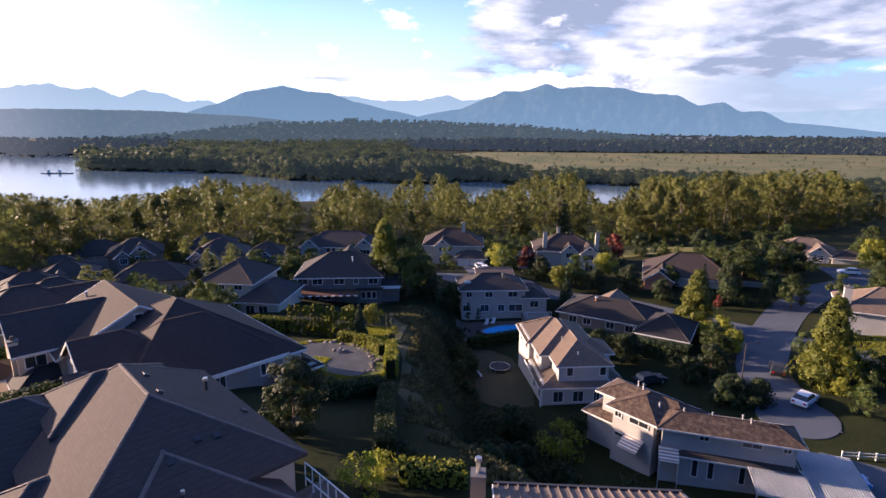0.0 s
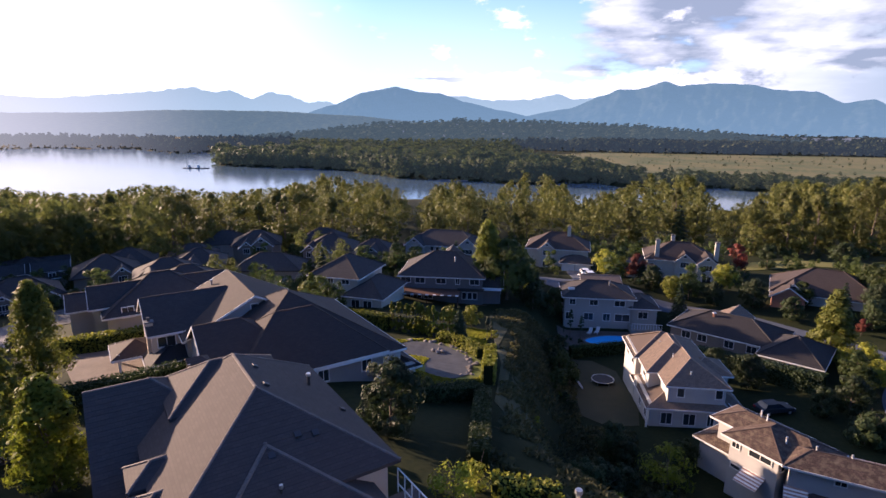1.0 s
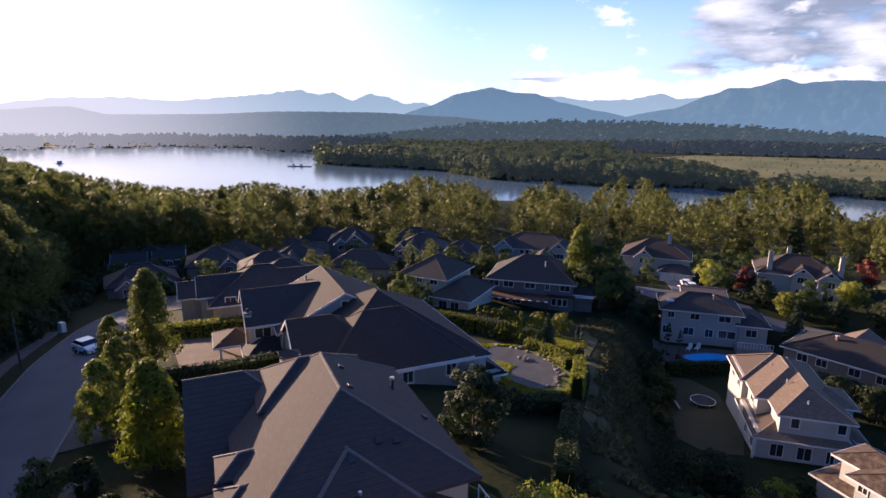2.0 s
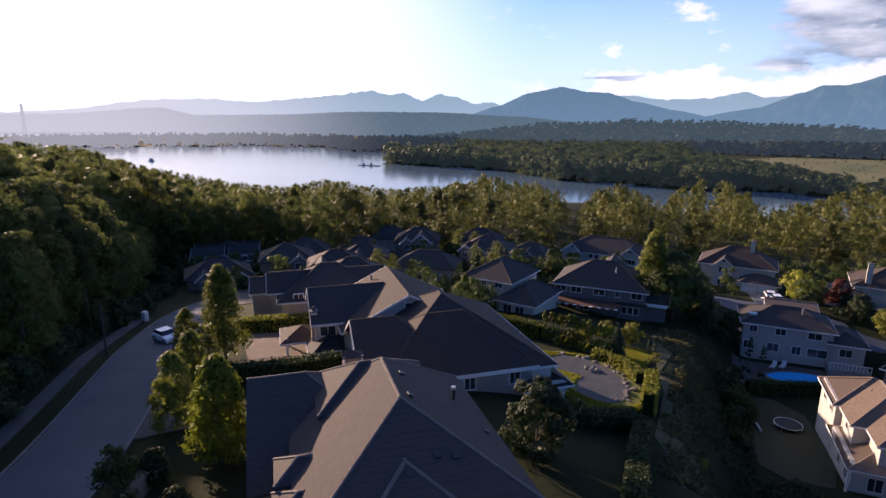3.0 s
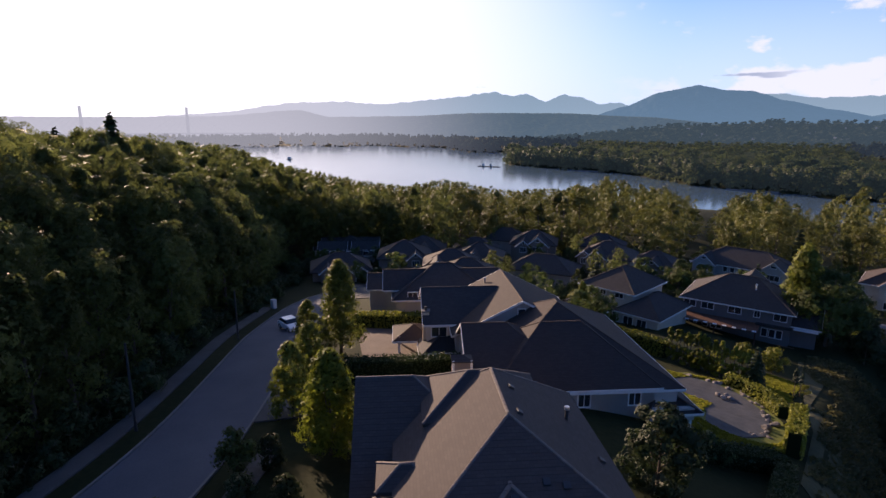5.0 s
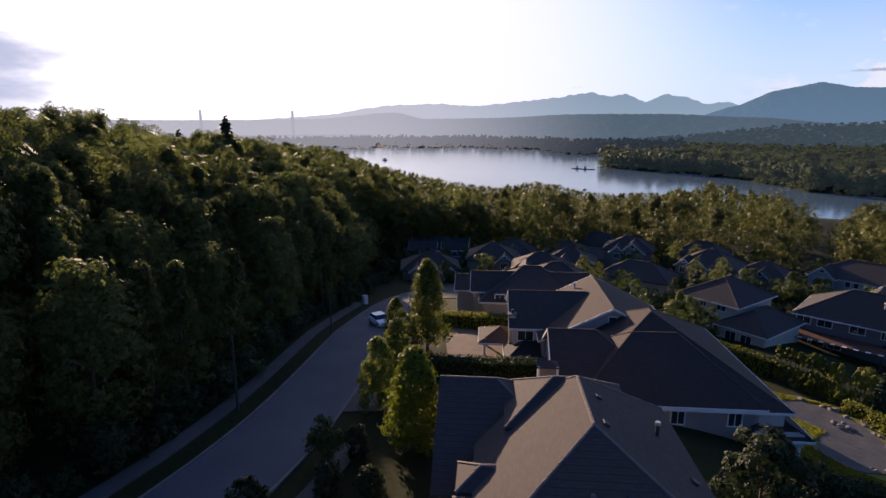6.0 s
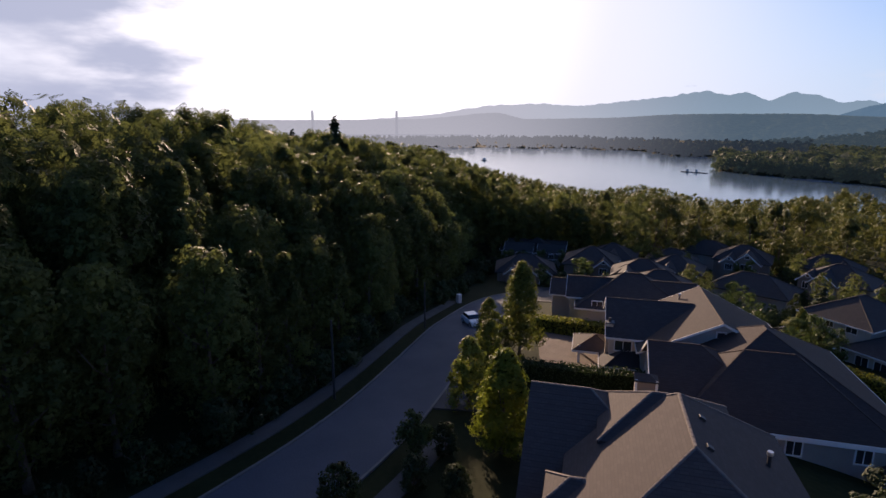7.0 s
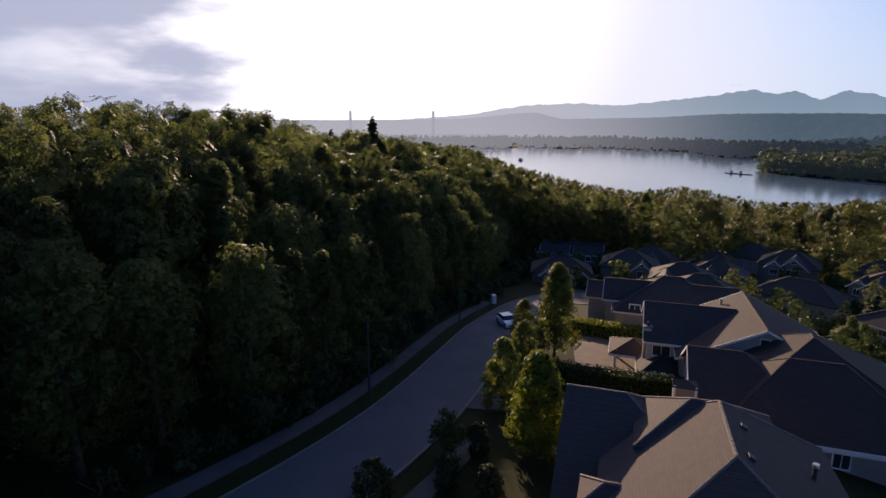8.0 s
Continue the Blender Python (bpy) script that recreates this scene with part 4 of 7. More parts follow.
def third_house():
    g = 0.5
    x, y = at_uv(-61.2, 13.0)
    h = house("house", "house with a tall brown gable and white eaves boards", x, y, STREET_ANGLE, g, group="houses on the street")
    c = 0.30
    block(h, -0.3, 9.9, -6.0, 6.0, 7.6 - g - 0.5 * 6.0, "wall_grey", "roof_brown", 0.5, "x", "gg", 0.4, c, base=-3)
    block(h, 0.1, 7.9, -8.6, 2.6, 7.15 - g - 0.57 * 3.9, "wall_beige", "roof_dark", 0.57, "y", "gh", 0.35, c, base=-2)
    block(h, 4.2, 10.2, -9.0, -4.4, 2.6 - g, "wall_beige", "roof_dark", 0.45, "y", "hh", 0.4, c, base=-2)
    block(h, 2.4, 6.0, -11.4, -8.0, 2.6 - g, "wall_beige", "roof_brown", 0.45, "x", "hh", 0.4, c, base=2.0)
    window(h, 9.9, -4.4, 4.1 - g, "x+", 1.3, 0.9, 1)
    window(h, 9.9, 0.0, 6.3 - g, "x+", 0.6, 0.7, 0)
    window(h, 9.9, 3.0, 3.4 - g, "x+", 1.2, 1.1, 1)
    window(h, 7.9, -7.4, 3.9 - g, "x+", 1.4, 0.9, 1)
    chimney(h, 6.9, -8.6, 1.0, 5.6 - g, "wall_beige", 0.6)
    porch_posts(h, ((5.8, -11.2), (2.6, -11.2), (5.8, -8.4)), -0.5, 2.2)
    vent_pipe(h, 1.0, -2.0, 6.6 - g, 0.4)


third_house()


def street_house(u, v, w, d, ridge, label, roof, wall, gables=1, seed=1, axis="y", dark=True):
    """A two-storey house of the row: a main hipped block, a front gable or two with white trim, a lower garage wing."""
    rnd = random.Random(seed)
    x, y = at_uv(u, v)
    g = ground_z(x, y)
    h = house("house", label, x, y, STREET_ANGLE, g, group="houses on the street")
    half = (w if axis == "y" else d) / 2
    block(h, -w / 2, w / 2, -d / 2, d / 2, ridge - 0.57 * half, wall, roof, 0.57, axis, "hh", 0.5, 0.0, base=-3, capw=0.16)
    for k in range(gables):
        gx = -w / 2 + w * (k + 0.5) / gables + rnd.uniform(-0.6, 0.6)
        gw, gz = rnd.uniform(1.5, 2.1), ridge - rnd.uniform(0.6, 1.4)
        for sgn, side in ((-1, "y-"), (1, "y+")):
            y0, y1 = (-d / 2 - 1.2, 0) if sgn < 0 else (0, d / 2 + 0.8)
            block(h, gx - gw, gx + gw, y0, y1, gz - 0.8 * gw, wall, roof, 0.8, "y", "gg", 0.4, 0.0, base=-2, capw=0.14)
            window(h, gx, y0 if sgn < 0 else y1, gz - 0.8 * gw - 0.6, side, 1.2, 1.2, 1)
            window(h, gx, y0 if sgn < 0 else y1, gz - 0.8 * gw + 0.35, side, 0.5, 0.5, 0)
    block(h, -w / 2 - 3.0, -w / 2 + 2.0, -d / 2 - 3.5, d / 2 - 3, 3.0, wall, roof, 0.5, "y", "gh", 0.4, 0.0, base=-2, capw=0.14)
    garage_door(h, -w / 2 - 0.5, -d / 2 - 3.5, 0.0, "y-", 3.6, 2.2)
    for k in range(3):
        window(h, w / 2, -d / 2 + d * (k + 0.5) / 3, 1.6, "x+", 1.1, 1.2, 1)
        window(h, w / 2, -d / 2 + d * (k + 0.5) / 3, 4.1, "x+", 1.1, 1.1, 1)
    return h


DARK = "dark-roofed suburban house with white-trimmed gables in the shade"
street_house(-72.5, 7.5, 10, 12, 7.0, DARK, "roof_dark", "wall_taupe", 1, 2)
street_house(-140, -10, 12, 12, 7.4, DARK, "roof_dark", "wall_grey", 2, 7)


def house_b():
    h = house("house", "long grey two-storey house with white windows and a deck", -18.5, 99.5, 4.0, -8.6, group="houses on the slope")
    block(h, -7.6, 7.2, -5.5, 5.5, 5.4, "wall_dark", "roof_dark", 0.57, "x", "hh", 0.5, 0.0, base=-2)
    block(h, 7.0, 10.4, -4.6, 3.0, 3.6, "wall_dark", "roof_dark", 0.70, "x", "hg", 0.5, 0.0, base=-2)
    block(h, -1.5, 2.5, 2.0, 8.5, 6.3, "wall_dark", "roof_dark", 0.8, "y", "hg", 0.4, 0.0)
    block(h, 5.2, 8.2, 2.0, 8.5, 6.0, "wall_dark", "roof_dark", 0.8, "y", "hg", 0.4, 0.0)
    for x, w in ((-6.6, 1.7), (-4.0, 1.7), (-0.2, 1.7), (2.8, 0.7), (5.8, 1.6)):
        window(h, x, -5.5, 4.4, "y-", w, 1.2, 1)
    for x in (4.0, 5.0, 5.9):
        window(h, x, -5.5, 1.7, "y-", 0.7, 1.2, 0)
    for x in (-6.5, -4.5, -2.5):
        window(h, x, -5.5, 1.6, "y-", 1.5, 1.3, 1)
    bm = boxes((-8.0, 3.4, -9.6, -5.5, 2.72, 2.86))
    part("pergola_roof", bm, M["wood"], h, "stained wooden pergola roof")
    for k in range(9):
        x = -7.6 + k * 1.3
        part("rafter", boxes((x, x + 0.55, -9.9, -9.4, 2.86, 2.94)), M["white_metal"], h)
    bm = boxes((2.8, 7.4, -6.4, -5.5, 2.9, 3.05))
    part("awning_roof", bm, M["roof_dark"], h)
    porch_posts(h, ((-7.8, -9.4), (-2.2, -9.4), (3.2, -9.4)), 0.1, 2.72, "wood", 0.18)
    bm = boxes((-8.4, 8.0, -10.5, -5.5, -2.6, 0.15))
    part("deck", bm, M["wood"], h, "red-brown timber deck")
    vent_pipe(h, 2.0, -2.4, 7.3, 0.6, "white_trim")
    # blue-white canopy at the gable
    part("canopy", boxes((7.6, 10.6, -6.2, -4.6, 3.0, 3.12)), M["white_metal"], h, "pale sheet canopy")


house_b()


def house_c():
    h = house("house", "pale two-storey house with a dark hipped roof and covered porch", -33.5, 88.5, -6.0, -6.6, group="houses on the slope")
    block(h, -4.6, 4.0, -5.0, 5.0, 5.3, "wall_cream", "roof_dark", 0.57, "y", "hh", 0.5, 0.0, base=-2)
    block(h, 2.6, 9.0, -7.0, 3.0, 3.0, "wall_cream", "roof_dark", 0.57, "y", "hh", 0.5, 0.0, base=-2)
    block(h, -5.6, 1.2, -8.0, -4.6, 2.5, "wall_cream", "roof_dark", 0.35, "x", "hh", 0.4, 0.0, base=2.2)
    porch_posts(h, ((-5.3, -7.8), (-0.6, -7.8)), -1, 2.4, "white_trim", 0.3)
    for x, w in ((-3.2, 0.9), (-0.9, 0.9), (1.8, 1.3)):
        window(h, x, -5.0, 4.4, "y-", w, 0.9, 1)
    window(h, 1.6, -5.0, 1.2, "y-", 1.2, 1.5, 1)
    window(h, 4.5, -7.0, 1.5, "y-", 1.4, 1.2, 1)
    window(h, 6.6, -7.0, 1.5, "y-", 1.4, 1.2, 1)


house_c()


def gable_house(name_label, x, y, angle, base, w, d, eave, wall, roof, fronts, fascia=True, axis="x"):
    """A house with a hipped main roof and gabled fronts towards the camera's side; fronts: (offset, half width, depth)."""
    h = house("house", name_label, x, y, angle, base, group="houses on the slope")
    block(h, -w / 2, w / 2, -d / 2, d / 2, eave, wall, roof, 0.57, axis, "hh", 0.5, 0.0, base=-3, capw=0.18, fascia=fascia)
    for fx, fw, fd in fronts:
        block(h, fx - fw, fx + fw, -d / 2 - fd, 0, eave, wall, roof, 0.85, "y", "gh", 0.4, 0.0, base=-2, capw=0.14)
        window(h, fx, -d / 2 - fd, eave - 1.1, "y-", fw * 0.9, 1.2, 2)
        window(h, fx, -d / 2 - fd, eave + 0.45 * fw, "y-", fw * 0.35, 0.5, 0)
        window(h, fx, -d / 2 - fd, 1.3, "y-", fw * 0.9, 1.3, 1)
    return h


h = gable_house("grey house with two white-trimmed gables and a porch", -27.5, 148.0, -4, -13.6, 20, 11, 5.0, "wall_grey", "roof_dark", ((-7.0, 2.4, 1.6), (7.6, 3.0, 1.6)))
for x in (-2.5, -1.0, 1.0, 2.4):
    window(h, x, -5.5, 3.9, "y-", 0.9, 1.2, 0)
h = gable_house("cream house with a brown roof, arched window and double garage", 3.0, 144.0, -3, -12.3, 15, 11, 5.2, "wall_cream", "roof_brown", ((-2.6, 1.9, 1.2),))
block(h, 1.2, 8.2, -10.0, -5.0, 2.9, "wall_cream", "roof_dark", 0.5, "x", "hh", 0.5)
garage_door(h, 2.9, -10.0, 0.0, "y-", 2.7, 2.2)
garage_door(h, 6.2, -10.0, 0.0, "y-", 3.0, 2.2)
chimney(h, 2.6, -1.0, 4.0, 10.0)
h = gable_house("cream house with twin chimneys and an arched bay", 31.5, 139.0, -5, -12.4, 15, 11, 5.0, "wall_cream", "roof_brown", ((0.6, 1.9, 0.8), (5.2, 2.0, 2.6)))
block(h, -12, -5, -7.0, 1.0, 2.9, "wall_cream", "roof_dark", 0.5, "x", "hh", 0.5)
chimney(h, -5.4, -4.6, 2.0, 9.2)
chimney(h, 7.4, -4.6, 2.0, 9.2)
chimney(h, -1.5, 1.0, 4.0, 9.4, "wall_cream", 0.8)
h = gable_house("brown bungalow with a broad hipped roof", 55.0, 119.0, -20, -11.4, 18, 13, 3.0, "wall_white", "roof_brown", ((-5.6, 2.2, 0.9),))
block(h, -9.0, -3.5, -9.5, -4.0, 2.6, "brick", "roof_brown", 0.7, "y", "gh", 0.4)
block(h, 7, 16, -4, 6, 2.9, "wall_white", "roof_brown", 0.5, "x", "hh", 0.5)
h = gable_house("white bungalow with a tan gabled roof", 94.0, 139.0, -25, -10.6, 13, 9.5, 2.9, "wall_white", "roof_tan", ((2.2, 2.2, 1.2),))
block(h, 5, 13, -6.5, 0.5, 2.4, "wall_white", "roof_dark", 0.4, "x", "hh", 0.5)
h = gable_house("white house with a tan roof and a stucco chimney", 75.0, 86.0, -28, -9.0, 16, 10, 3.2, "wall_white", "roof_tan", ((1.0, 2.0, 1.0),))
chimney(h, -7.6, -3.6, 1.0, 6.4, "wall_white", 1.1)


# the far end of the row: gables with white boards, roofs in the shade
FAR_ROW = ((-55, 101, 14, 15, 10, 4.4, ()), (-72, 126, 26, 13, 11, 5.2, ((1.4, 2.5, 1.6), (-2.6, 1.5, 2.4))), (-87, 136, 24, 14, 11, 5.6, ()), (-72, 102, 30, 12, 11, 5.0, ((-1.0, 2.0, 1.4), (3.6, 1.5, 0.6))),
           (-66.5, 85, 40, 12, 10, 4.2, ((-3.2, 1.9, 1.4), (2.4, 1.5, 0.6))), (-84, 117, 34, 13, 11, 5.2, ((2.8, 2.2, 1.6), (-3.4, 1.6, 0.8))), (-50, 121, 12, 13, 11, 5.4, ((-1.8, 2.1, 1.4), (-4.8, 1.5, 0.6))),
           (-44, 135, 6, 13, 11, 5.2, ((0.6, 2.2, 1.2), (-4.0, 1.7, 2.0))), (-61, 142, 16, 14, 11, 5.4, ((3.0, 2.2, 1.4),)), (-56, 76, 44, 12, 10, 3.8, ((-3.2, 2.0, 1.2),)),
           (-85, 73.0, 52, 13, 10, 3.4, ((-3.0, 1.35, 1.0), (0.4, 1.5, 1.6), (3.8, 1.25, 0.6))), (-81, 87, 42, 12, 11, 5.0, ((3.0, 1.5, 0.8),)), (-88, 101, 36, 12, 11, 5.2, ((0.5, 2.0, 1.2),)), (-99, 125, 34, 12, 11, 5.2, ((0.5, 2.0, 1.4),)))
for x, y, turn, w, d, eave, fronts in FAR_ROW:
    gable_house("dark-roofed house with white gable boards in evening shade", x, y, turn, ground_z(x, y) - 0.4, w * 0.84, d * 0.84, eave, "wall_brown" if fronts else "wall_taupe", "roof_dark", tuple((fx * 0.84, fw, fd + 0.5) for fx, fw, fd in fronts), False)


def house_g():
    h = house("house", "two-storey cream house with a dark roof above a pool terrace", 10.5, 105.0, 3.0, -12.6, group="houses on the slope")
    block(h, -7.0, 5.2, -4.5, 4.0, 5.2, "wall_grey", "roof_dark", 0.45, "x", "hh", 0.5, 0.0, base=-2)
    block(h, 4.8, 9.4, -4.5, 3.0, 3.6, "wall_grey", "roof_dark", 0.45, "y", "hh", 0.5, 0.0, base=-2)
    block(h, -3.0, 4.0, 3.0, 9.0, 5.6, "wall_grey", "roof_tan", 0.30, "x", "gg", 0.4, 0.0)
    for x, w in ((-5.6, 1.0), (-1.8, 1.4), (2.8, 1.8)):
        window(h, x, -4.5, 4.0, "y-", w, 1.0, 1)
    for x, w in ((-6.2, 1.0), (-2.6, 1.6), (0.6, 1.2), (3.4, 2.6)):
        window(h, x, -4.5, 1.3, "y-", w, 1.3, 1)
    window(h, 7.0, -4.5, 2.0, "y-", 1.6, 1.2, 1)
    part("deck", boxes((4.6, 9.8, -7.4, -4.5, -0.8, 0.3)), M["grey_wood"], h, "timber deck")
    bm = bmesh.new()
    for k in range(12):
        beam(bm, (4.7 + k * 0.46, -7.3, 0.3), (4.7 + k * 0.46, -7.3, 1.3), 0.06, 0.06)
    beam(bm, (4.6, -7.3, 1.3), (9.8, -7.3, 1.3), 0.1, 0.08)
    part("deck_rail", bm, M["white_trim"], h, "white deck railing")
    roof_vent(h, 1.6, -2.0, 6.5)
    vent_pipe(h, 1.2, -1.6, 6.6, 0.6)
    part("skylight", boxes((-6.4, -5.2, -3.4, -2.6, 5.9, 6.2)), M["white_metal"], h)


house_g()


def house_l():
    h = house("house", "long low bungalow with a dark hipped roof and brick walls", 31.0, 92.5, -31.0, -12.0, group="houses on the slope")
    block(h, -9.0, 6.5, -4.5, 4.8, 3.0, "wall_brown", "roof_black", 0.45, "x", "hh", 0.5, 0.0, base=-2)
    block(h, 5.0, 12.5, -8.0, 1.5, 3.0, "wall_brown", "roof_black", 0.45, "x", "hh", 0.5, 0.0, base=-2)
    block(h, -4.0, 0.5, 1.0, 6.5, 3.6, "wall_brown", "roof_tan", 0.6, "y", "gg", 0.4, 0.0)
    for x in (-6.5, -4.0, 0.0, 3.2):
        window(h, x, -4.5, 1.7, "y-", 1.3, 1.1, 1)
    window(h, 8.0, -8.0, 1.6, "y-", 1.3, 1.1, 1)
    vent_pipe(h, -3.5, -1.0, 4.6, 0.5, "brick", 0.2)


house_l()


def house_w():
    h = house("house", "white two-storey house with tan shake roofs lit by the sun", 14.4, 64.0, 4.0, -12.2, group="houses below the bank")
    c, e = 0.3, 5.86
    # three hipped ranges, each stepping back from the one before
    block(h, 0.45, 6.95, 0.45, 14.8, e, "wall_white", "roof_tan", 0.57, "y", "hh", 0.45, c, base=-2)
    block(h, -0.9, 6.6, 4.05, 14.9, e, "wall_white", "roof_tan", 0.57, "y", "hh", 0.45, c, base=-2)
    block(h, -1.55, 6.0, 8.4, 15.0, e, "wall_white", "roof_tan", 0.57, "y", "hh", 0.45, c, base=-2)
    block(h, 4.0, 8.4, 4.0, 8.2, e, "wall_white", "roof_tan", 0.50, "x", "hh", 0.45, c, base=-2)
    # lower roof wrapped round the ground floor
    block(h, -1.6, 7.4, 0.0, 8.0, 3.15, "wall_white", "roof_tan", 0.42, "y", "hh", 0.5, c, base=-2)
    block(h, 5.0, 8.9, 2.2, 8.0, 3.0, "wall_white", "roof_tan", 0.42, "x", "hh", 0.5, c, base=-2)
    for x in (1.9, 6.2):
        window(h, x, 0.45, 4.75, "y-", 0.75, 1.25, 0)
    for x, w in ((0.4, 1.2), (3.0, 1.3), (5.4, 0.7)):
        window(h, x, 0.0, 1.5, "y-", w, 1.4, 1)
    for y in (6.0, 10.0, 13.0):
        window(h, -0.9 if y < 8 else -1.55, y, 4.6, "x-", 1.0, 1.2, 1)
    for y in (1.6, 4.4):
        window(h, -1.6, y, 1.4, "x-", 1.0, 1.3, 1)
    for x, y, z in ((1.2, 10.6, 6.9), (1.6, 9.6, 7.0), (2.2, 5.6, 7.0), (3.2, 1.6, 6.5)):
        vent_pipe(h, x, y, z - 0.2, 0.45, "white_trim", 0.07)
    part("skylight", boxes((1.5, 2.5, 11.6, 12.6, 7.0, 7.35)), M["white_metal"], h)
    bm = boxes((-2.0, -1.55, 5.2, 6.6, 2.6, 2.75))
    for k in range(6):
        beam(bm, (-1.98, 5.2 + k * 0.27, 2.7), (-1.98, 5.2 + k * 0.27, 3.6), 0.05, 0.05)
    beam(bm, (-1.98, 5.2, 3.6), (-1.98, 6.6, 3.6), 0.07, 0.07)
    part("balcony", bm, M["white_trim"], h, "small white railed balcony")
    part("porch_post", boxes((-2.0, -1.8, -0.4, -0.2, -1, 2.95)), M["white_trim"], h)


house_w()


def house_r():
    label = "white stucco house with a mossy cedar-shake roof and awnings"
    h = house("house", label, 23.8, 46.8, -17.0, -10.9, group="houses below the bank")
    c, e = 0.3, 5.6 + 0.27
    # long range
    block(h, -2.6, 8.9, 0.6, 3.65, e, "wall_white", "roof_moss", 0.45, "x", "hh", 0.6, c, base=-2)
    block(h, -1.0, 9.0, 0.25, 3.0, 3.2, "wall_white", "roof_dark", 0.40, "x", "hh", 0.35, c, base=-2)
    for x, w in ((1.1, 0.8), (5.2, 1.6), (8.1, 0.6)):
        window(h, x, 0.6, 5.1, "y-", w, 0.85, 1)
    for x in (0.5, 1.9, 4.6):
        window(h, x, 0.25, 1.8, "y-", 0.45, 1.7, 0)
    for x, y, z in ((1.9, 2.3, 6.5), (4.6, 2.6, 6.5), (5.2, 1.9, 6.6), (-0.6, 2.6, 6.4)):
        vent_pipe(h, x, y, z - 0.15, 0.36, "white_trim", 0.06)
    # the end wing stands askew to it
    wing = new("wing")
    wing.matrix_basis = pose(20.8, 47.9, -10.9, 0, 0, -49.0)
    block(wing, -5.1, -0.6, 0.6, 6.0, e, "wall_white", "roof_moss", 0.45, "y", "hh", 0.6, c, base=-2)
    block(wing, -7.6, 1.5, 2.6, 5.9, e, "wall_white", "roof_moss", 0.45, "x", "hh", 0.6, c, base=-2)
    block(wing, -9.0, -5.0, 2.0, 5.6, 3.1, "wall_white", "roof_moss", 0.40, "x", "hh", 0.5, c, base=-2)
    for x, w in ((-4.5, 0.7), (-2.2, 2.0)):
        window(wing, x, 0.6, 5.0, "y-", w, 1.0, 1)
    window(wing, -4.3, 0.6, 2.6, "y-", 0.9, 0.35, 0)
    window(wing, -0.6, 1.4, 4.6, "x+", 0.6, 1.0, 0)
    for x, y, z in ((-4.6, 4.4, 6.75), (-3.9, 4.2, 6.75), (-1.2, 2.6, 6.3)):
        vent_pipe(wing, x, y, z - 0.15, 0.5, "white_trim", 0.07)
    for owner, x0, x1, y0, z0 in ((wing, -3.6, -1.5, 0.6, 3.0), (h, -2.86, -1.05, 0.56, 3.5)):
        bm = bmesh.new()
        a = [bm.verts.new(c3) for c3 in ((x0, y0, z0), (x1, y0, z0), (x1, y0 - 1.5, z0 - 0.75), (x0, y0 - 1.5, z0 - 0.75))]
        b = [bm.verts.new(v.co - Vector((0, 0, 0.06))) for v in a]
        bm.faces.new(a)
        bm.faces.new(b[::-1])
        for i in range(4):
            bm.faces.new((a[i], b[i], b[(i + 1) % 4], a[(i + 1) % 4]))
        aw = part("awning", bm, M["awning"], owner, "striped fabric awning")
        if owner is h:
            for x in (x0 + 0.05, x1 - 0.05):
                part("awning_post", beam(bmesh.new(), (x, y0 - 1.45, z0 - 0.75), (x, y0 - 1.45, -0.8), 0.06, 0.06), M["white_trim"], aw)
    turn = h.matrix_basis.inverted() @ wing.matrix_basis
    for ob in list(wing.children):
        ob.parent = h
        ob.matrix_basis = turn @ ob.matrix_basis
    bpy.data.objects.remove(wing)
    return h


house_r()


def sheet_canopy(name, label, x, y, angle, z, w, d, fall, mat, posts=True, rib=0.22):
    """A ribbed sheet roof on a light frame."""
    ob = new(name)
    ob.matrix_basis = pose(x, y, ground_z(x, y), 0, 0, angle)
    tagged(ob, label, "canopy")
    top = z - ground_z(x, y)
    bm = bmesh.new()
    n = int(w / rib)
    rows = []
    for k in range(n * 4 + 1):
        px = -w / 2 + w * k / (n * 4)
        dz = 0.035 if k % 4 in (1, 2) else 0.0
        rows.append([bm.verts.new((px, -d / 2, top - fall + dz)), bm.verts.new((px, d / 2, top + dz))])
    for a, b in zip(rows, rows[1:]):
        bm.faces.new((a[0], b[0], b[1], a[1]))
    bmesh.ops.solidify(bm, geom=bm.faces[:], thickness=0.02)
    part("roof_sheet", bm, M[mat], ob)
    part("edge_board", boxes((-w / 2, w / 2, -d / 2 - 0.05, -d / 2, top - fall - 0.2, top - fall + 0.03)), M["white_trim"], ob)
    part("edge_board", boxes((-w / 2, w / 2, d / 2, d / 2 + 0.05, top - 0.2, top + 0.03)), M["white_trim"], ob)
    for sx in (-w / 2 + 0.1, 0, w / 2 - 0.1):
        for sy, hgt in ((-d / 2 + 0.1, top - fall - 0.02), (d / 2 - 0.1, top - 0.02)):
            part("post", boxes((sx - 0.05, sx + 0.05, sy - 0.05, sy + 0.05, -0.4, hgt)), M["white_trim"], ob)
    return ob


sheet_canopy("patio_canopy", "white corrugated patio canopy beside the stucco house", 30.3, 43.2, -17.0, -7.8, 4.8, 4.2, 0.25, "white_metal")
sheet_canopy("patio_canopy", "weathered white sheet carport roof", 35.6, 43.9, -17.0, -7.9, 4.9, 7.4, 0.3, "white_metal")


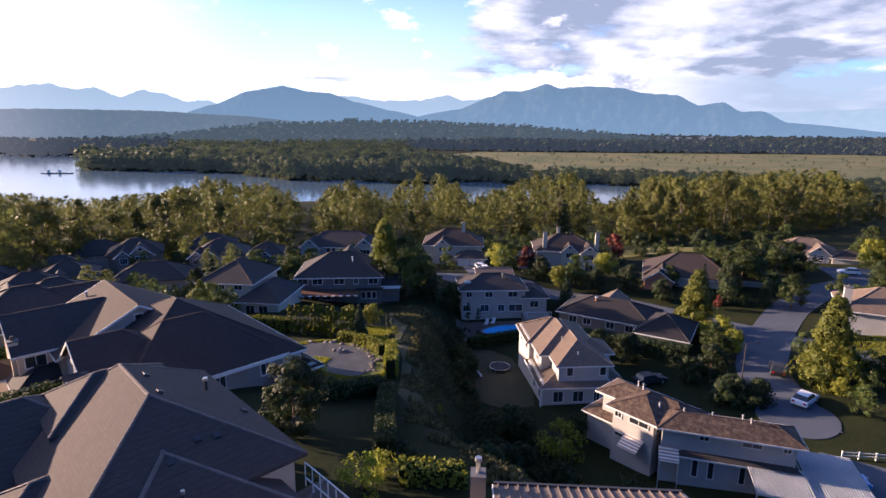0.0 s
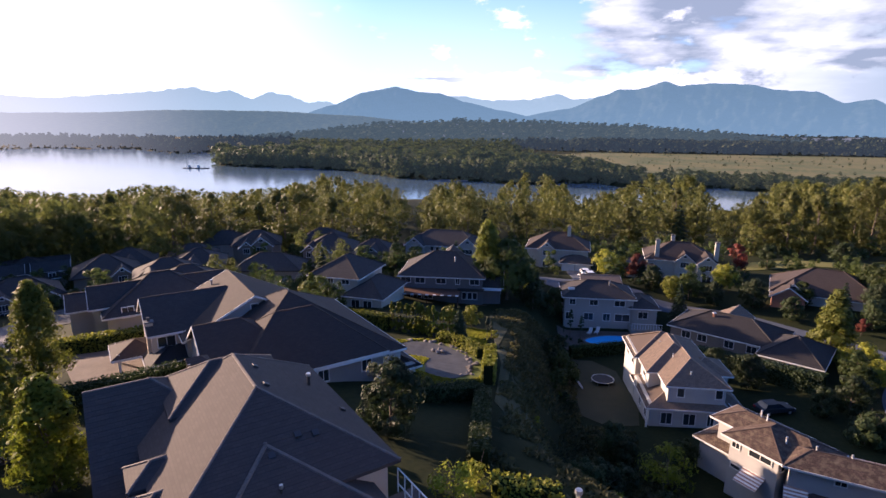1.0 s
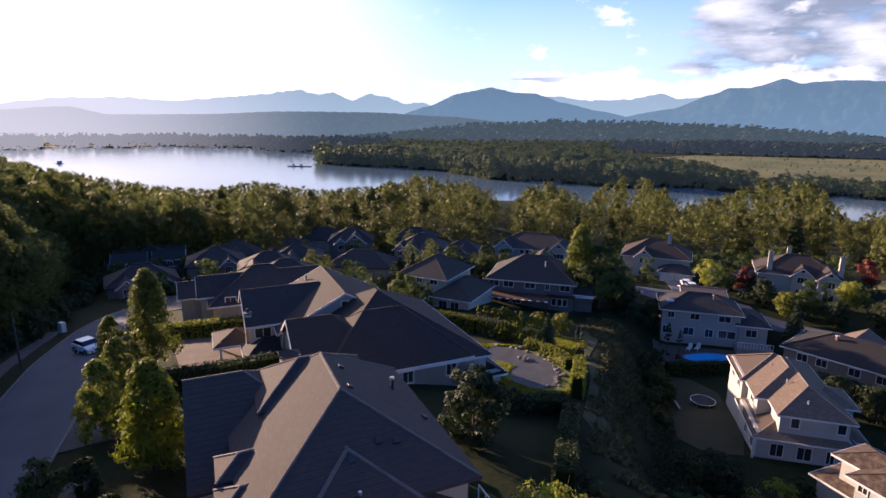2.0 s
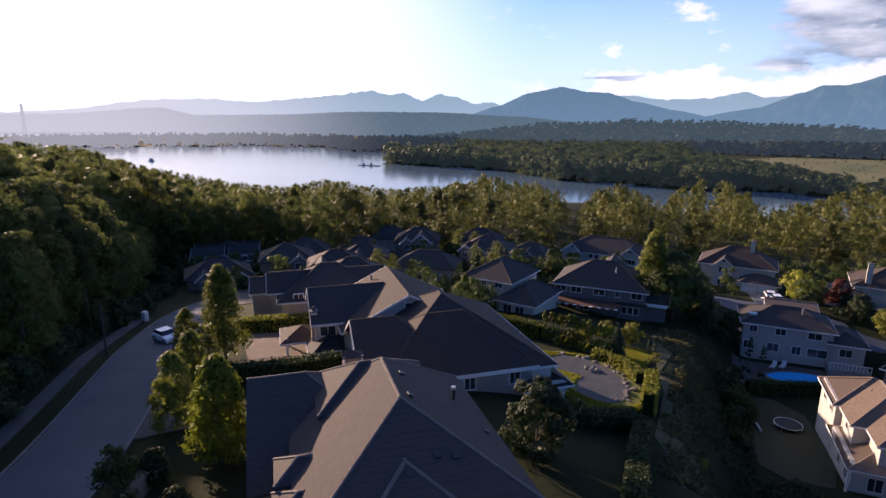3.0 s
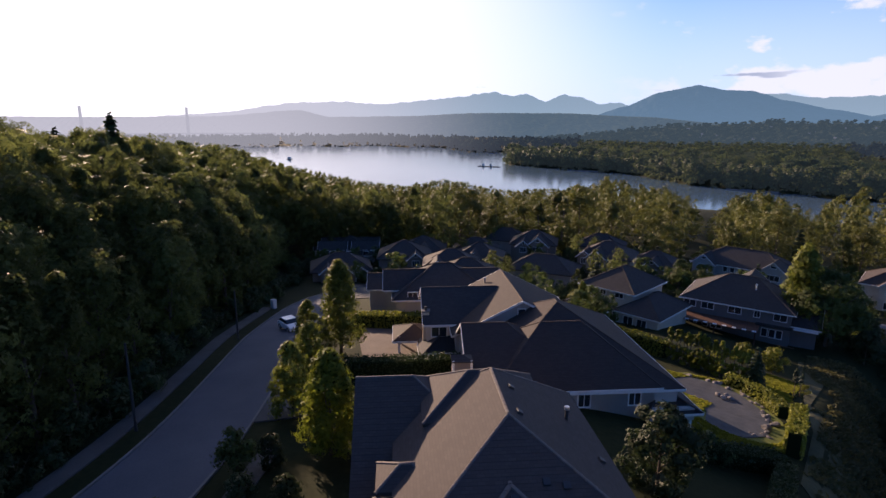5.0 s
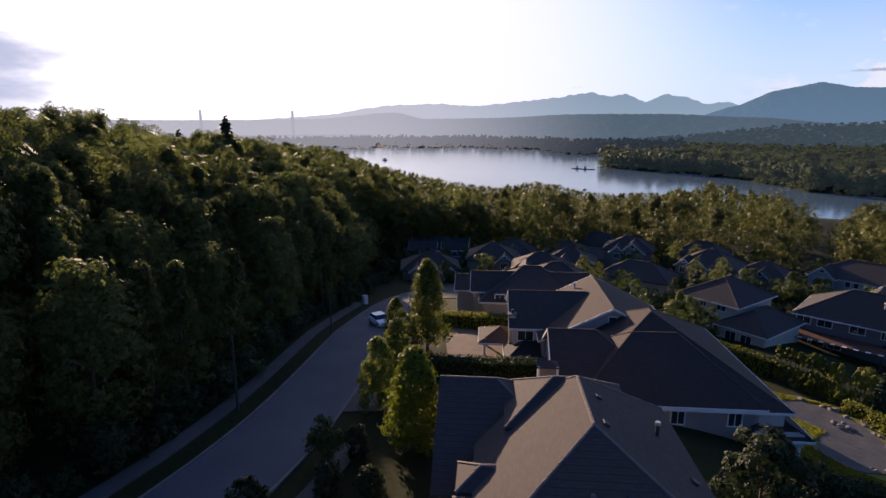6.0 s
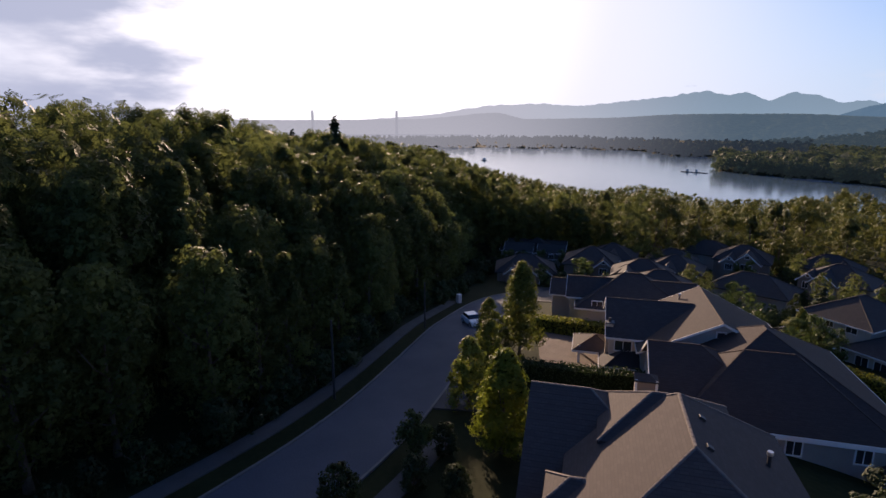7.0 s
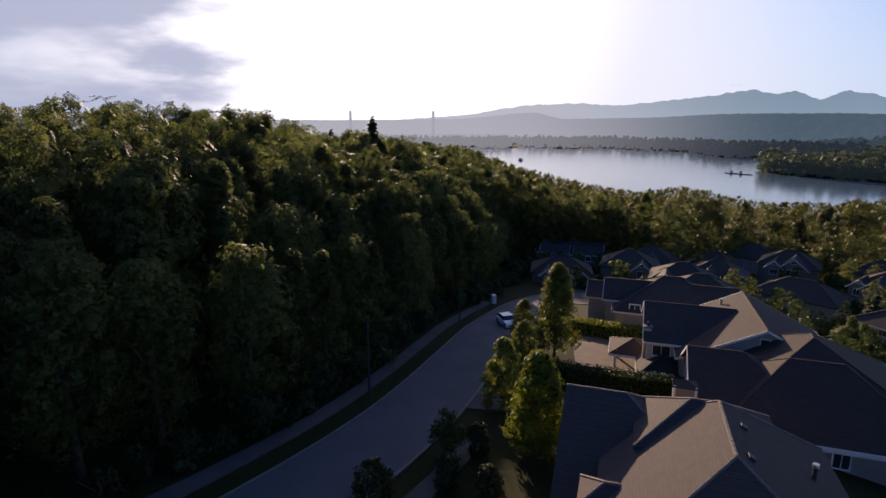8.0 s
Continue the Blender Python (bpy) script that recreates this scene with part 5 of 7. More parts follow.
def metal_roof_house():
    h = house("house", "house with a standing-seam brown metal roof", 4.85, 14.6, -3.8, 4.6, group="houses on the street")
    top = 11.0 - 4.6
    block(h, -2.7, 3.4, -3.6, 3.0, top - 0.32 * 3.3, "wall_beige", "metal_roof", 0.32, "x", "gg", 0.4, 0.0, cap="metal_roof")
    for k in range(19):
        x = -2.95 + k * 0.37
        for s in (-1, 1):
            part("seam", beam(bmesh.new(), (x, -0.3, top + 0.03), (x, -0.3 + s * 3.68, top - 0.32 * 3.68 + 0.03), 0.045, 0.07), M["metal_roof"], h, "raised metal seam")
    part("gutter", beam(bmesh.new(), (-3.1, 3.45, top - 1.17), (3.8, 3.45, top - 1.17), 0.12, 0.12), M["dark_metal"], h)
    part("chimney", boxes((-3.98, -3.42, 2.6, 3.2, -0.5, top - 0.35)), M["wall_dark"], h, "boxed chimney")
    vent_pipe(h, -3.7, 2.9, top - 0.4, 0.5, "galv", 0.09)


metal_roof_house()


# ---------------------------------------------------------------- trees
def crown_arrays(rng, n, height, radius, base, shape, size, clumps=26):
    """Leaf quads of a crown, gathered in clumps. Returns vertices (n, 4, 3)."""
    t = rng.random(clumps) ** 0.85
    if shape == "round":
        prof = np.sqrt(np.clip(1 - (2 * t - 0.86) ** 2 / 1.35, 0.05, 1))
    elif shape == "poplar":
        prof = np.clip(1.15 * (1 - t) ** 0.65 * (0.55 + 0.9 * np.minimum(t * 4, 0.5)), 0.12, 1)
    elif shape == "column":
        prof = np.clip((1 - t) ** 0.45, 0.1, 1)
    elif shape == "pyramid":
        prof = np.clip((1 - t) ** 0.58 * np.minimum(1.0, 0.72 + 2.0 * t), 0.06, 1)
    elif shape == "oval":
        prof = np.sqrt(np.clip(1 - (2 * t - 0.72) ** 2 / 1.75, 0.06, 1)) * 0.85
    else:
        prof = np.clip(1.02 - t, 0.03, 1)
    a = rng.random(clumps) * 2 * np.pi
    r = radius * prof * rng.random(clumps) ** (0.34 if shape == "pyramid" else 0.5) * 0.86
    cz = base + (height - base) * t
    cr = radius * (0.42 if shape == "round" else 0.30 if shape == "column" else 0.27 if shape == "pyramid" else 0.32) * (0.7 + 0.6 * rng.random(clumps)) * (0.55 + 0.45 * prof)
    centre = np.stack([r * np.cos(a), r * np.sin(a), cz], 1)
    pick = rng.integers(0, clumps, n)
    d = rng.normal(size=(n, 3))
    d[:, 2] = d[:, 2] * 0.8 + 0.25
    d /= np.linalg.norm(d, axis=1, keepdims=True)
    pos = centre[pick] + d * cr[pick][:, None] * (0.35 + 0.65 * rng.random((n, 1))) * np.array([1, 1, 0.85])
    out = pos - np.array([0, 0, base + 0.45 * (height - base)])
    out /= np.linalg.norm(out, axis=1, keepdims=True) + 1e-9
    nrm = d + 0.35 * out + rng.normal(size=(n, 3)) * 0.20
    if shape == "cone":
        nrm[:, 2] = np.abs(nrm[:, 2]) + 0.5
    nrm /= np.linalg.norm(nrm, axis=1, keepdims=True)
    side = np.cross(nrm, rng.normal(size=(n, 3)))
    side /= np.linalg.norm(side, axis=1, keepdims=True) + 1e-9
    up = np.cross(nrm, side)
    s = size * (0.55 + 0.9 * rng.random((n, 1)))
    return np.stack([pos - side * s * 0.5, pos + up * s * 0.45 - nrm * s * 0.08, pos + side * s * 0.5, pos - up * s * 0.55 - nrm * s * 0.08], 1)


def conifer_arrays(rng, n, height, radius, base, size):
    """Needle sprays in drooping whorls."""
    t = 1 - np.sqrt(rng.random(n))
    whorl = np.round(t * height * 1.3) / (height * 1.3)
    t = 0.75 * whorl + 0.25 * t
    a = rng.random(n) * 2 * np.pi
    a = np.round(a * 8 / (2 * np.pi) + rng.normal(size=n) * 0.22 + whorl * 29) * 2 * np.pi / 8 * 0.8 + a * 0.2
    q = rng.random(n) ** 0.6
    r = radius * (1.0 - t) ** 0.9 * q * (0.75 + 0.5 * rng.random(n)) + 0.05
    z = base + (height - base) * t - 0.30 * r + rng.normal(size=n) * 0.08
    pos = np.stack([r * np.cos(a), r * np.sin(a), z], 1)
    out = np.stack([np.cos(a), np.sin(a), -0.35 + 0 * a], 1)
    side = np.stack([-np.sin(a), np.cos(a), 0 * a], 1) + rng.normal(size=(n, 3)) * 0.3
    s = size * (0.6 + 0.8 * rng.random((n, 1)))
    return np.stack([pos - out * s * 0.6, pos + side * s * 0.45, pos + out * s * 0.6, pos - side * s * 0.45], 1)


def quads_mesh(name, quads, mat):
    v = np.ascontiguousarray(quads.reshape(-1, 3), dtype=np.float32)
    n = len(v) // 4
    me = bpy.data.meshes.new(name)
    me.vertices.add(len(v))
    me.vertices.foreach_set("co", v.ravel())
    me.loops.add(4 * n)
    me.loops.foreach_set("vertex_index", np.arange(4 * n, dtype=np.int32))
    me.polygons.add(n)
    me.polygons.foreach_set("loop_start", np.arange(0, 4 * n, 4, dtype=np.int32))
    me.polygons.foreach_set("loop_total", np.full(n, 4, dtype=np.int32))
    me.update(calc_edges=True)
    me.materials.append(mat)
    return me


def make_tree(name, label, category, group, seed, height, radius, base, shape, leaves, size, leaf, clumps=26, girth=0.03):
    """A tree of its own: tapered trunk with limbs, and a crown of leaves. Stands at the origin until it is moved."""
    rng = np.random.default_rng(seed)
    rnd = random.Random(seed)
    ob = new(name)
    tagged(ob, label, category, group)
    bm = bmesh.new()
    top = height * (0.96 if shape == "cone" else 0.86)
    path = [(rnd.uniform(-1, 1) * 0.012 * height * k / 4, rnd.uniform(-1, 1) * 0.012 * height * k / 4, -0.4 + (top + 0.4) * k / 5) for k in range(6)]
    tube(bm, path, [height * girth * (1 - 0.17 * k) * (1.25 if k == 0 else 1) for k in range(6)], 7)
    if shape != "cone":
        for k in range(7):
            z0 = base + (top - base) * (0.05 + 0.11 * k)
            a = k * 2.4 + rnd.random()
            reach = radius * rnd.uniform(0.5, 0.8) * (1.0 if shape in ("round", "oval") else max(0.15, 0.9 - z0 / height))
            tip = (math.cos(a) * reach, math.sin(a) * reach, z0 + radius * rnd.uniform(0.4, 0.9))
            mid = (tip[0] * 0.45, tip[1] * 0.45, z0 + (tip[2] - z0) * 0.35)
            tube(bm, [(0, 0, z0), mid, tip], [height * girth * 0.4, height * girth * 0.27, height * girth * 0.08], 5)
    part("trunk", bm, M["trunk"], ob, smooth=True)
    arr = conifer_arrays(rng, leaves, height, radius, base, size) if shape == "cone" else crown_arrays(rng, leaves, height, radius, base, shape, size, clumps)
    link("crown", quads_mesh("crown", arr, M[leaf]), None, ob)
    return ob


def plant(proto, x, y, scale=1.0, spin=0.0, used=set()):
    """Puts a tree of that kind on the ground: the first one itself, then copies."""
    m = pose(x, y, ground_z(x, y), 0, 0, spin) @ Matrix.Diagonal((scale, scale, scale, 1))
    if proto.name not in used:
        used.add(proto.name)
        proto.matrix_basis = m
        return proto
    keep = proto.scale.copy()
    ob = copy_thing(proto, m @ Matrix.Diagonal((1 / keep.x, 1 / keep.y, 1 / keep.z, 1)))
    return ob


WOOD = "tall leafy woodland tree on the slope above the street"
woods = [make_tree("tree", WOOD, "tree", "roadside woods", 20 + k, 17.0 + k * 0.6, 4.2 + 0.35 * (k % 3), 0.8, ("round", "poplar", "round", "poplar", "round")[k], 3600, 0.66, "leaf_wood", 130, 0.018)
         for k in range(5)]
RIVER = "leafy cottonwood tree catching low sunlight near the river"
river_trees = [make_tree("tree", RIVER, "tree", "riverside trees", 40 + k, 17.0 + k, 5.0 + 0.35 * k, 0.5, ("oval", "poplar", "round", "poplar")[k], 2400, 0.80, "leaf_river", 54, 0.018)
               for k in range(4)]
garden = {
    "lime": make_tree("tree", "young lime-green garden tree in sunlight", "tree", "garden trees", 61, 6.8, 2.6, 0.5, "pyramid", 8000, 0.31, "leaf_lime", 210, 0.02),
    "column": make_tree("tree", "tall narrow bright green tree", "tree", "garden trees", 62, 10.0, 2.9, 0.4, "pyramid", 9500, 0.32, "leaf_column", 260, 0.018),
    "young": make_tree("tree", "young dark green street tree with a lit top", "tree", "garden trees", 60, 5.4, 2.2, 0.4, "pyramid", 5000, 0.28, "leaf_column", 140, 0.02),
    "round": make_tree("tree", "rounded green garden tree", "tree", "garden trees", 63, 7.0, 2.8, 1.2, "round", 3400, 0.40, "leaf_garden", 36, 0.025),
    "dark": make_tree("tree", "dark rounded garden tree", "tree", "garden trees", 64, 6.0, 2.6, 0.6, "round", 3400, 0.42, "leaf_dark", 40, 0.025),
    "yellow": make_tree("tree", "yellow-green spreading garden tree", "tree", "garden trees", 65, 5.0, 2.6, 1.2, "round", 2000, 0.42, "leaf_yellow", 28, 0.025),
    "red": make_tree("tree", "small copper-leaved garden tree", "tree", "garden trees", 66, 5.0, 1.8, 0.8, "round", 1500, 0.26, "leaf_red", 20, 0.025),
    "conifer": make_tree("conifer_tree", "dark green garden conifer", "tree", "garden conifers", 67, 9.0, 2.3, 0.6, "cone", 2600, 0.42, "needle", 1, 0.016),
    "spruce": make_tree("conifer_tree", "broad yellow-green conifer with drooping boughs", "tree", "garden conifers", 68, 12.0, 5.2, 0.3, "cedar", 4800, 0.80, "leaf_spruce", 110, 0.016),
    "cypress": make_tree("conifer_tree", "slim dark cypress by the terrace", "tree", "garden conifers", 69, 5.0, 0.75, 0.1, "column", 1500, 0.20, "needle", 24, 0.016),
    "shrub": make_tree("shrub", "rounded dark garden shrub", "shrub", "garden shrubs", 70, 2.2, 1.5, 0.1, "round", 560, 0.38, "leaf_dark", 18, 0.03),
    "bright": make_tree("shrub", "bright green garden shrub", "shrub", "garden shrubs", 71, 2.2, 1.4, 0.1, "round", 900, 0.20, "leaf_lime", 16, 0.03),
    "gold": make_tree("shrub", "low yellow-leaved garden shrub", "shrub", "garden shrubs", 72, 1.8, 1.3, 0.1, "round", 800, 0.20, "leaf_yellow", 14, 0.03),
}

rnd = random.Random(11)
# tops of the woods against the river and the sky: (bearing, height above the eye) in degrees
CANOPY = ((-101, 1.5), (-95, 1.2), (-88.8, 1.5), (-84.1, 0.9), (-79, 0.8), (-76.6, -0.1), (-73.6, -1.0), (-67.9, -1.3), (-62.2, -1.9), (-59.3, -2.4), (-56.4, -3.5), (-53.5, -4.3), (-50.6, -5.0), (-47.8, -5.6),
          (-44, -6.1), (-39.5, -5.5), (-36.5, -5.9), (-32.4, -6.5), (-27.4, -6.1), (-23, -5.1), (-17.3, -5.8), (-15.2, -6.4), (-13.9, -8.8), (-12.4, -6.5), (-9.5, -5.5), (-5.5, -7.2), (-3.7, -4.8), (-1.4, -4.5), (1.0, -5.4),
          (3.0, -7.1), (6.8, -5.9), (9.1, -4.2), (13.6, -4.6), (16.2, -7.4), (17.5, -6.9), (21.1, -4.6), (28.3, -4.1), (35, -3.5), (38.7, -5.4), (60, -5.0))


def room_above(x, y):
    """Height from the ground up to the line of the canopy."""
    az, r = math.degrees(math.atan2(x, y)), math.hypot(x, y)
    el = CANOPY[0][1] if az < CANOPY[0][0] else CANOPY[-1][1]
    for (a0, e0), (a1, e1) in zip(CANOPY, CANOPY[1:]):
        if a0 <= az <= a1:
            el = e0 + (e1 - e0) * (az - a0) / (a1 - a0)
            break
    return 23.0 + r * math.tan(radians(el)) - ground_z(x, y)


# woods beside the street: the trees along the road are things of their own, those behind them one wood
lib = [crown_arrays(np.random.default_rng(90 + k), 250, 19.0, 5.2, 1.0, ("oval", "poplar", "round", "oval")[k % 4], 1.35, 34) for k in range(6)]
belt = [crown_arrays(np.random.default_rng(150 + k), 760, 19.5, 4.9 + 0.5 * (k % 3), 0.6, ("oval", "round", "poplar")[k % 3], 0.92, 38) for k in range(6)]
dense = [crown_arrays(np.random.default_rng(80 + k), 640, 17.5, 4.9, 3.0, ("round", "poplar")[k % 2], 1.05, 60) for k in range(4)]


def scatter(store, kinds, x, y, s):
    a = rnd.uniform(0, 6.28)
    rot = np.array([[math.cos(a), -math.sin(a), 0], [math.sin(a), math.cos(a), 0], [0, 0, 1]]) * s
    store.append(kinds[rnd.randrange(len(kinds))] @ rot.T + np.array([x, y, ground_z(x, y)]))


hill_quads = []
for i in range(34):
    for j in range(9):
        u = -134 + i * 4.8 + rnd.uniform(-1.7, 1.7)
        v = street_v(max(u, -84)) - 10.2 - j * 4.9 + rnd.uniform(-1.6, 1.6)
        if u < -84:
            v = street_v(-84) - 10.2 - j * 4.9 - 0.12 * (-84 - u)
        x, y = at_uv(u, v)
        if math.hypot(x, y) < 19:
            continue
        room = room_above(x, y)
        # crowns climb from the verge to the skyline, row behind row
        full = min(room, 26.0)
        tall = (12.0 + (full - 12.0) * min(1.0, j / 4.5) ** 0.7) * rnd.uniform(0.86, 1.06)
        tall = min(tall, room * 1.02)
        if tall < 5:
            continue
        if j < 3 and -112 < u < 6:
            plant(woods[rnd.randrange(5)], x, y, min(tall, room) / 18.2, rnd.uniform(0, 360))
        else:
            scatter(hill_quads, dense, x, y, tall / 17.5)
for k in range(64):
    u = -128 + k * 2.3
    x, y = at_uv(u, street_v(max(u, -84)) - 7.6 + rnd.uniform(-0.9, 0.5))
    if math.hypot(x, y) > 14:
        plant(garden["shrub" if k % 3 else "dark"], x, y, rnd.uniform(0.7, 1.3) * (1 if k % 3 else 0.5), rnd.uniform(0, 360))

# garden trees: kind, place, size against its kind
for kind, x, y, s in (
        ("column", -41.6, 36.9, 0.95), ("lime", -27.0, 23.9, 1.0), ("young", -33.8, 25.8, 1.05), ("young", -38.6, 31.0, 0.9), ("young", -46.4, 36.6, 0.85), ("shrub", -58.5, 48.6, 0.7),
        ("round", -29.2, 18.6, 0.42), ("round", -25.9, 12.6, 0.40), ("dark", -28.6, 20.6, 0.36), ("dark", -26.0, 17.0, 0.36), ("dark", -24.0, 18.5, 0.36),
        ("dark", -9.9, 33.6, 0.86), ("shrub", -9.0, 42.6, 0.9), ("conifer", -10.5, 66.3, 0.55), ("yellow", -10.3, 76.5, 0.62), ("yellow", -13.4, 75.6, 0.5), ("cypress", -7.0, 67.2, 0.7), ("cypress", -6.6, 68.6, 0.6), ("yellow", -15.0, 68.8, 0.5), ("gold", -17.0, 70.0, 1.0), ("gold", -6.4, 70.4, 0.6), ("shrub", 35.0, 62.5, 1.5), ("shrub", 37.0, 62.0, 1.5), ("shrub", 38.8, 61.6, 1.4), ("shrub", 36.0, 63.6, 1.5), ("column", -10.6, 99.5, 1.5), ("round", -6.8, 98.6, 1.6), ("round", -4.2, 101, 1.2),
        ("conifer", -39.0, 90.0, 0.95), ("yellow", -36.5, 80.0, 0.9), ("column", -36.0, 78.5, 0.6), ("round", -33.0, 116.0, 1.05), ("round", -30.0, 121.0, 0.8), ("red", -42.0, 118.0, 0.9), ("red", -36, 122, 0.8), ("conifer", -21.0, 126.0, 0.95),
        ("yellow", 13.7, 131.0, 1.15), ("yellow", 17.5, 133.0, 0.9), ("red", 20.3, 128.5, 1.3), ("conifer", 21.5, 127.5, 0.7), ("yellow", 25.5, 115.5, 0.95), ("conifer", 25.0, 106.0, 0.75), ("yellow", 37.3, 123.0, 1.05),
        ("spruce", 43.6, 90.0, 0.92), ("dark", 53.9, 146.0, 1.0), ("dark", 70.6, 146.0, 1.1), ("red", 44.9, 140.0, 1.5), ("round", 69.0, 120.0, 1.1), ("round", 77.0, 130.0, 1.1), ("round", 62.0, 117.0, 1.0),
        ("dark", 55.8, 103.0, 0.9), ("dark", 59.0, 108.0, 1.0), ("round", 63.0, 111.5, 1.3), ("dark", 66.5, 113.0, 1.2), ("conifer", 52.5, 106.5, 0.8), ("dark", 33.0, 113.5, 0.8), ("round", 29.0, 116.5, 0.8), ("dark", 40.0, 112.5, 0.9), ("dark", 44.5, 106.5, 0.7), ("round", 74.0, 118.0, 1.2), ("dark", 80.0, 121.0, 1.1), ("dark", 70.5, 92.0, 0.9), ("round", 48.5, 113.0, 0.7), ("dark", 22.5, 121.0, 0.8), ("round", 41.1, 78.0, 0.75), ("yellow", 44.5, 79.0, 0.7), ("yellow", 43.2, 84.0, 0.7), ("yellow", 46.0, 85.5, 0.75), ("round", 42.0, 76.5, 0.5), ("round", 40.0, 74.0, 0.5), ("dark", 37.0, 70.0, 0.8), ("dark", 33.5, 69.0, 0.6), ("dark", 24.5, 80.5, 0.7), ("dark", 28.0, 77.0, 0.8),
        ("spruce", 50.4, 66.4, 1.0), ("round", 55.5, 64.0, 0.6), ("yellow", 49.5, 62.5, 0.5), ("dark", 36.0, 63.5, 0.55), ("dark", 39.0, 62.0, 0.5), ("red", 53.0, 100.5, 0.6),
        ("bright", 12.6, 52.0, 1.9), ("dark", 9.0, 54.0, 0.6), ("dark", 15.0, 55.5, 0.5), ("dark", 8.0, 49.0, 0.6), ("shrub", 11.0, 45.5, 1.4), ("shrub", 17.0, 44.0, 1.2), ("dark", 21.0, 40.0, 0.5), ("shrub", 25.0, 37.5, 1.1),
        ("bright", -4.3, 26.2, 0.95), ("gold", -3.2, 27.8, 0.9), ("cypress", 4.8, 95.5, 1.2), ("cypress", 6.6, 94.8, 1.0), ("conifer", -1.4, 101.0, 0.68), ("dark", 2.0, 103.0, 0.85), ("dark", -2.0, 97.0, 0.8),
        ("conifer", -60.0, 84.0, 0.55), ("yellow", -68.0, 104.0, 0.5), ("yellow", -76.0, 99.0, 0.55), ("gold", -62.0, 97.0, 1.0), ("yellow", -84.0, 101.0, 0.5), ("red", -73.0, 112.0, 0.7), ("yellow", -92.0, 96.0, 0.5), ("gold", -74.0, 92.0, 1.1),
        ("conifer", -44.0, 66.0, 0.62), ("conifer", -40.0, 63.0, 0.5), ("dark", -36.0, 62.0, 0.5), ("shrub", -30.0, 61.0, 1.2), ("dark", -42.0, 74.0, 0.6), ("gold", -28.0, 70.0, 1.1), ("gold", -31.0, 73.0, 1.0), ("shrub", -34.0, 75.0, 1.3),
        ("dark", 84, 140, 1.1), ("round", 104, 130, 1.3), ("round", 84, 100, 1.0), ("dark", 90, 108, 1.0), ("round", 66, 99, 0.9), ("dark", 66, 106, 0.8), ("conifer", 62, 101, 0.7), ("round", 108, 118, 1.2), ("yellow", 101, 125, 1.3)):
    plant(garden[kind], x, y, s * rnd.uniform(0.95, 1.05), rnd.uniform(0, 360))

# scrub on the bank between the gardens
for k in range(34):
    x, y = rnd.uniform(-6, 14), rnd.uniform(36, 90)
    edge = 1.5 + 4.0 * smoothstep(70, 48, y)
    if x < edge and rnd.random() < 0.93 or x < -3 or x > 10 and y > 57 or x > 4.5 and y > 62:
        continue
    plant(garden[("shrub", "shrub", "dark", "bright")[rnd.randrange(4)]], x, y, rnd.uniform(0.35, 0.9) * (0.5 if rnd.random() < 0.4 else 1), rnd.uniform(0, 360))


# hedges, shrubs and small trees filling the gardens between the lower houses
HOUSES = ((-18.5, 99.5, 11), (-33.5, 88.5, 10), (10.5, 105, 10), (31, 92.5, 12), (18, 71, 10.5), (25, 49, 11.5), (3, 144, 12), (31.5, 139, 12), (-27.5, 148, 13), (55, 119, 13), (94, 139, 13), (75, 86, 11), (33, 44, 8))
HOUSES += tuple((x, y, 8.2) for x, y, *rest in FAR_ROW)
ROADS = culdesac + lane + [(7.5, 122), (9, 130), (0, 118), (12, 115), (-69, 66), (-64, 62), (91, 120), (94, 117), (29, 67), (30, 71), (10.8, 94.6), (6, 95), (15, 96)]
fill = {"leaf_dark": [], "leaf_garden": [], "leaf_yellow": []}
small = {kind: [crown_arrays(np.random.default_rng(200 + k), n, hgt, rad, 0.1, "round", size, 14) for k in range(3)]
         for kind, n, hgt, rad, size in (("leaf_dark", 150, 2.2, 1.7, 0.62), ("leaf_garden", 300, 5.0, 2.2, 0.62), ("leaf_yellow", 170, 2.0, 1.4, 0.38))}
for k in range(1900):
    x, y = rnd.uniform(-112, 112), rnd.uniform(58, 176)
    if x > 45 and 142 < y < 161 or 20 < x < 40 and 60 < y < 88:
        continue
    if -30 < x < 14 and y < 96 or 5 < x < 20 and y < 100 or y < 66 and x < 34:
        continue
    if any(math.hypot(x - a, y - b) < r for a, b, r in HOUSES) or any(math.hypot(x - a, y - b) < 6.0 for a, b in ROADS):
        continue
    if 20 < x < 118 and min(abs((b[0] - a[0]) * (y - a[1]) - (b[1] - a[1]) * (x - a[0])) / math.hypot(b[0] - a[0], b[1] - a[1])
                            for p in (culdesac, lane) for a, b in zip(p, p[1:]) if min(a[0], b[0]) - 12 <= x <= max(a[0], b[0]) + 12) < 5.5:
        continue
    kind = rnd.choice(("leaf_dark", "leaf_dark", "leaf_dark", "leaf_garden", "leaf_garden", "leaf_yellow") if x > -40 else ("leaf_dark", "leaf_dark", "leaf_garden"))
    scatter(fill[kind], small[kind], x, y, rnd.uniform(0.6, 1.25))
for kind, label in (("leaf_dark", "dark hedges and shrubs filling the gardens between houses"), ("leaf_garden", "small green garden trees between the houses"), ("leaf_yellow", "yellow-green low shrubs in the gardens")):
    tagged(link("shrubbery", quads_mesh("shrubbery", np.concatenate(fill[kind]), M[kind]), None), label, "shrubs", kind="stuff")

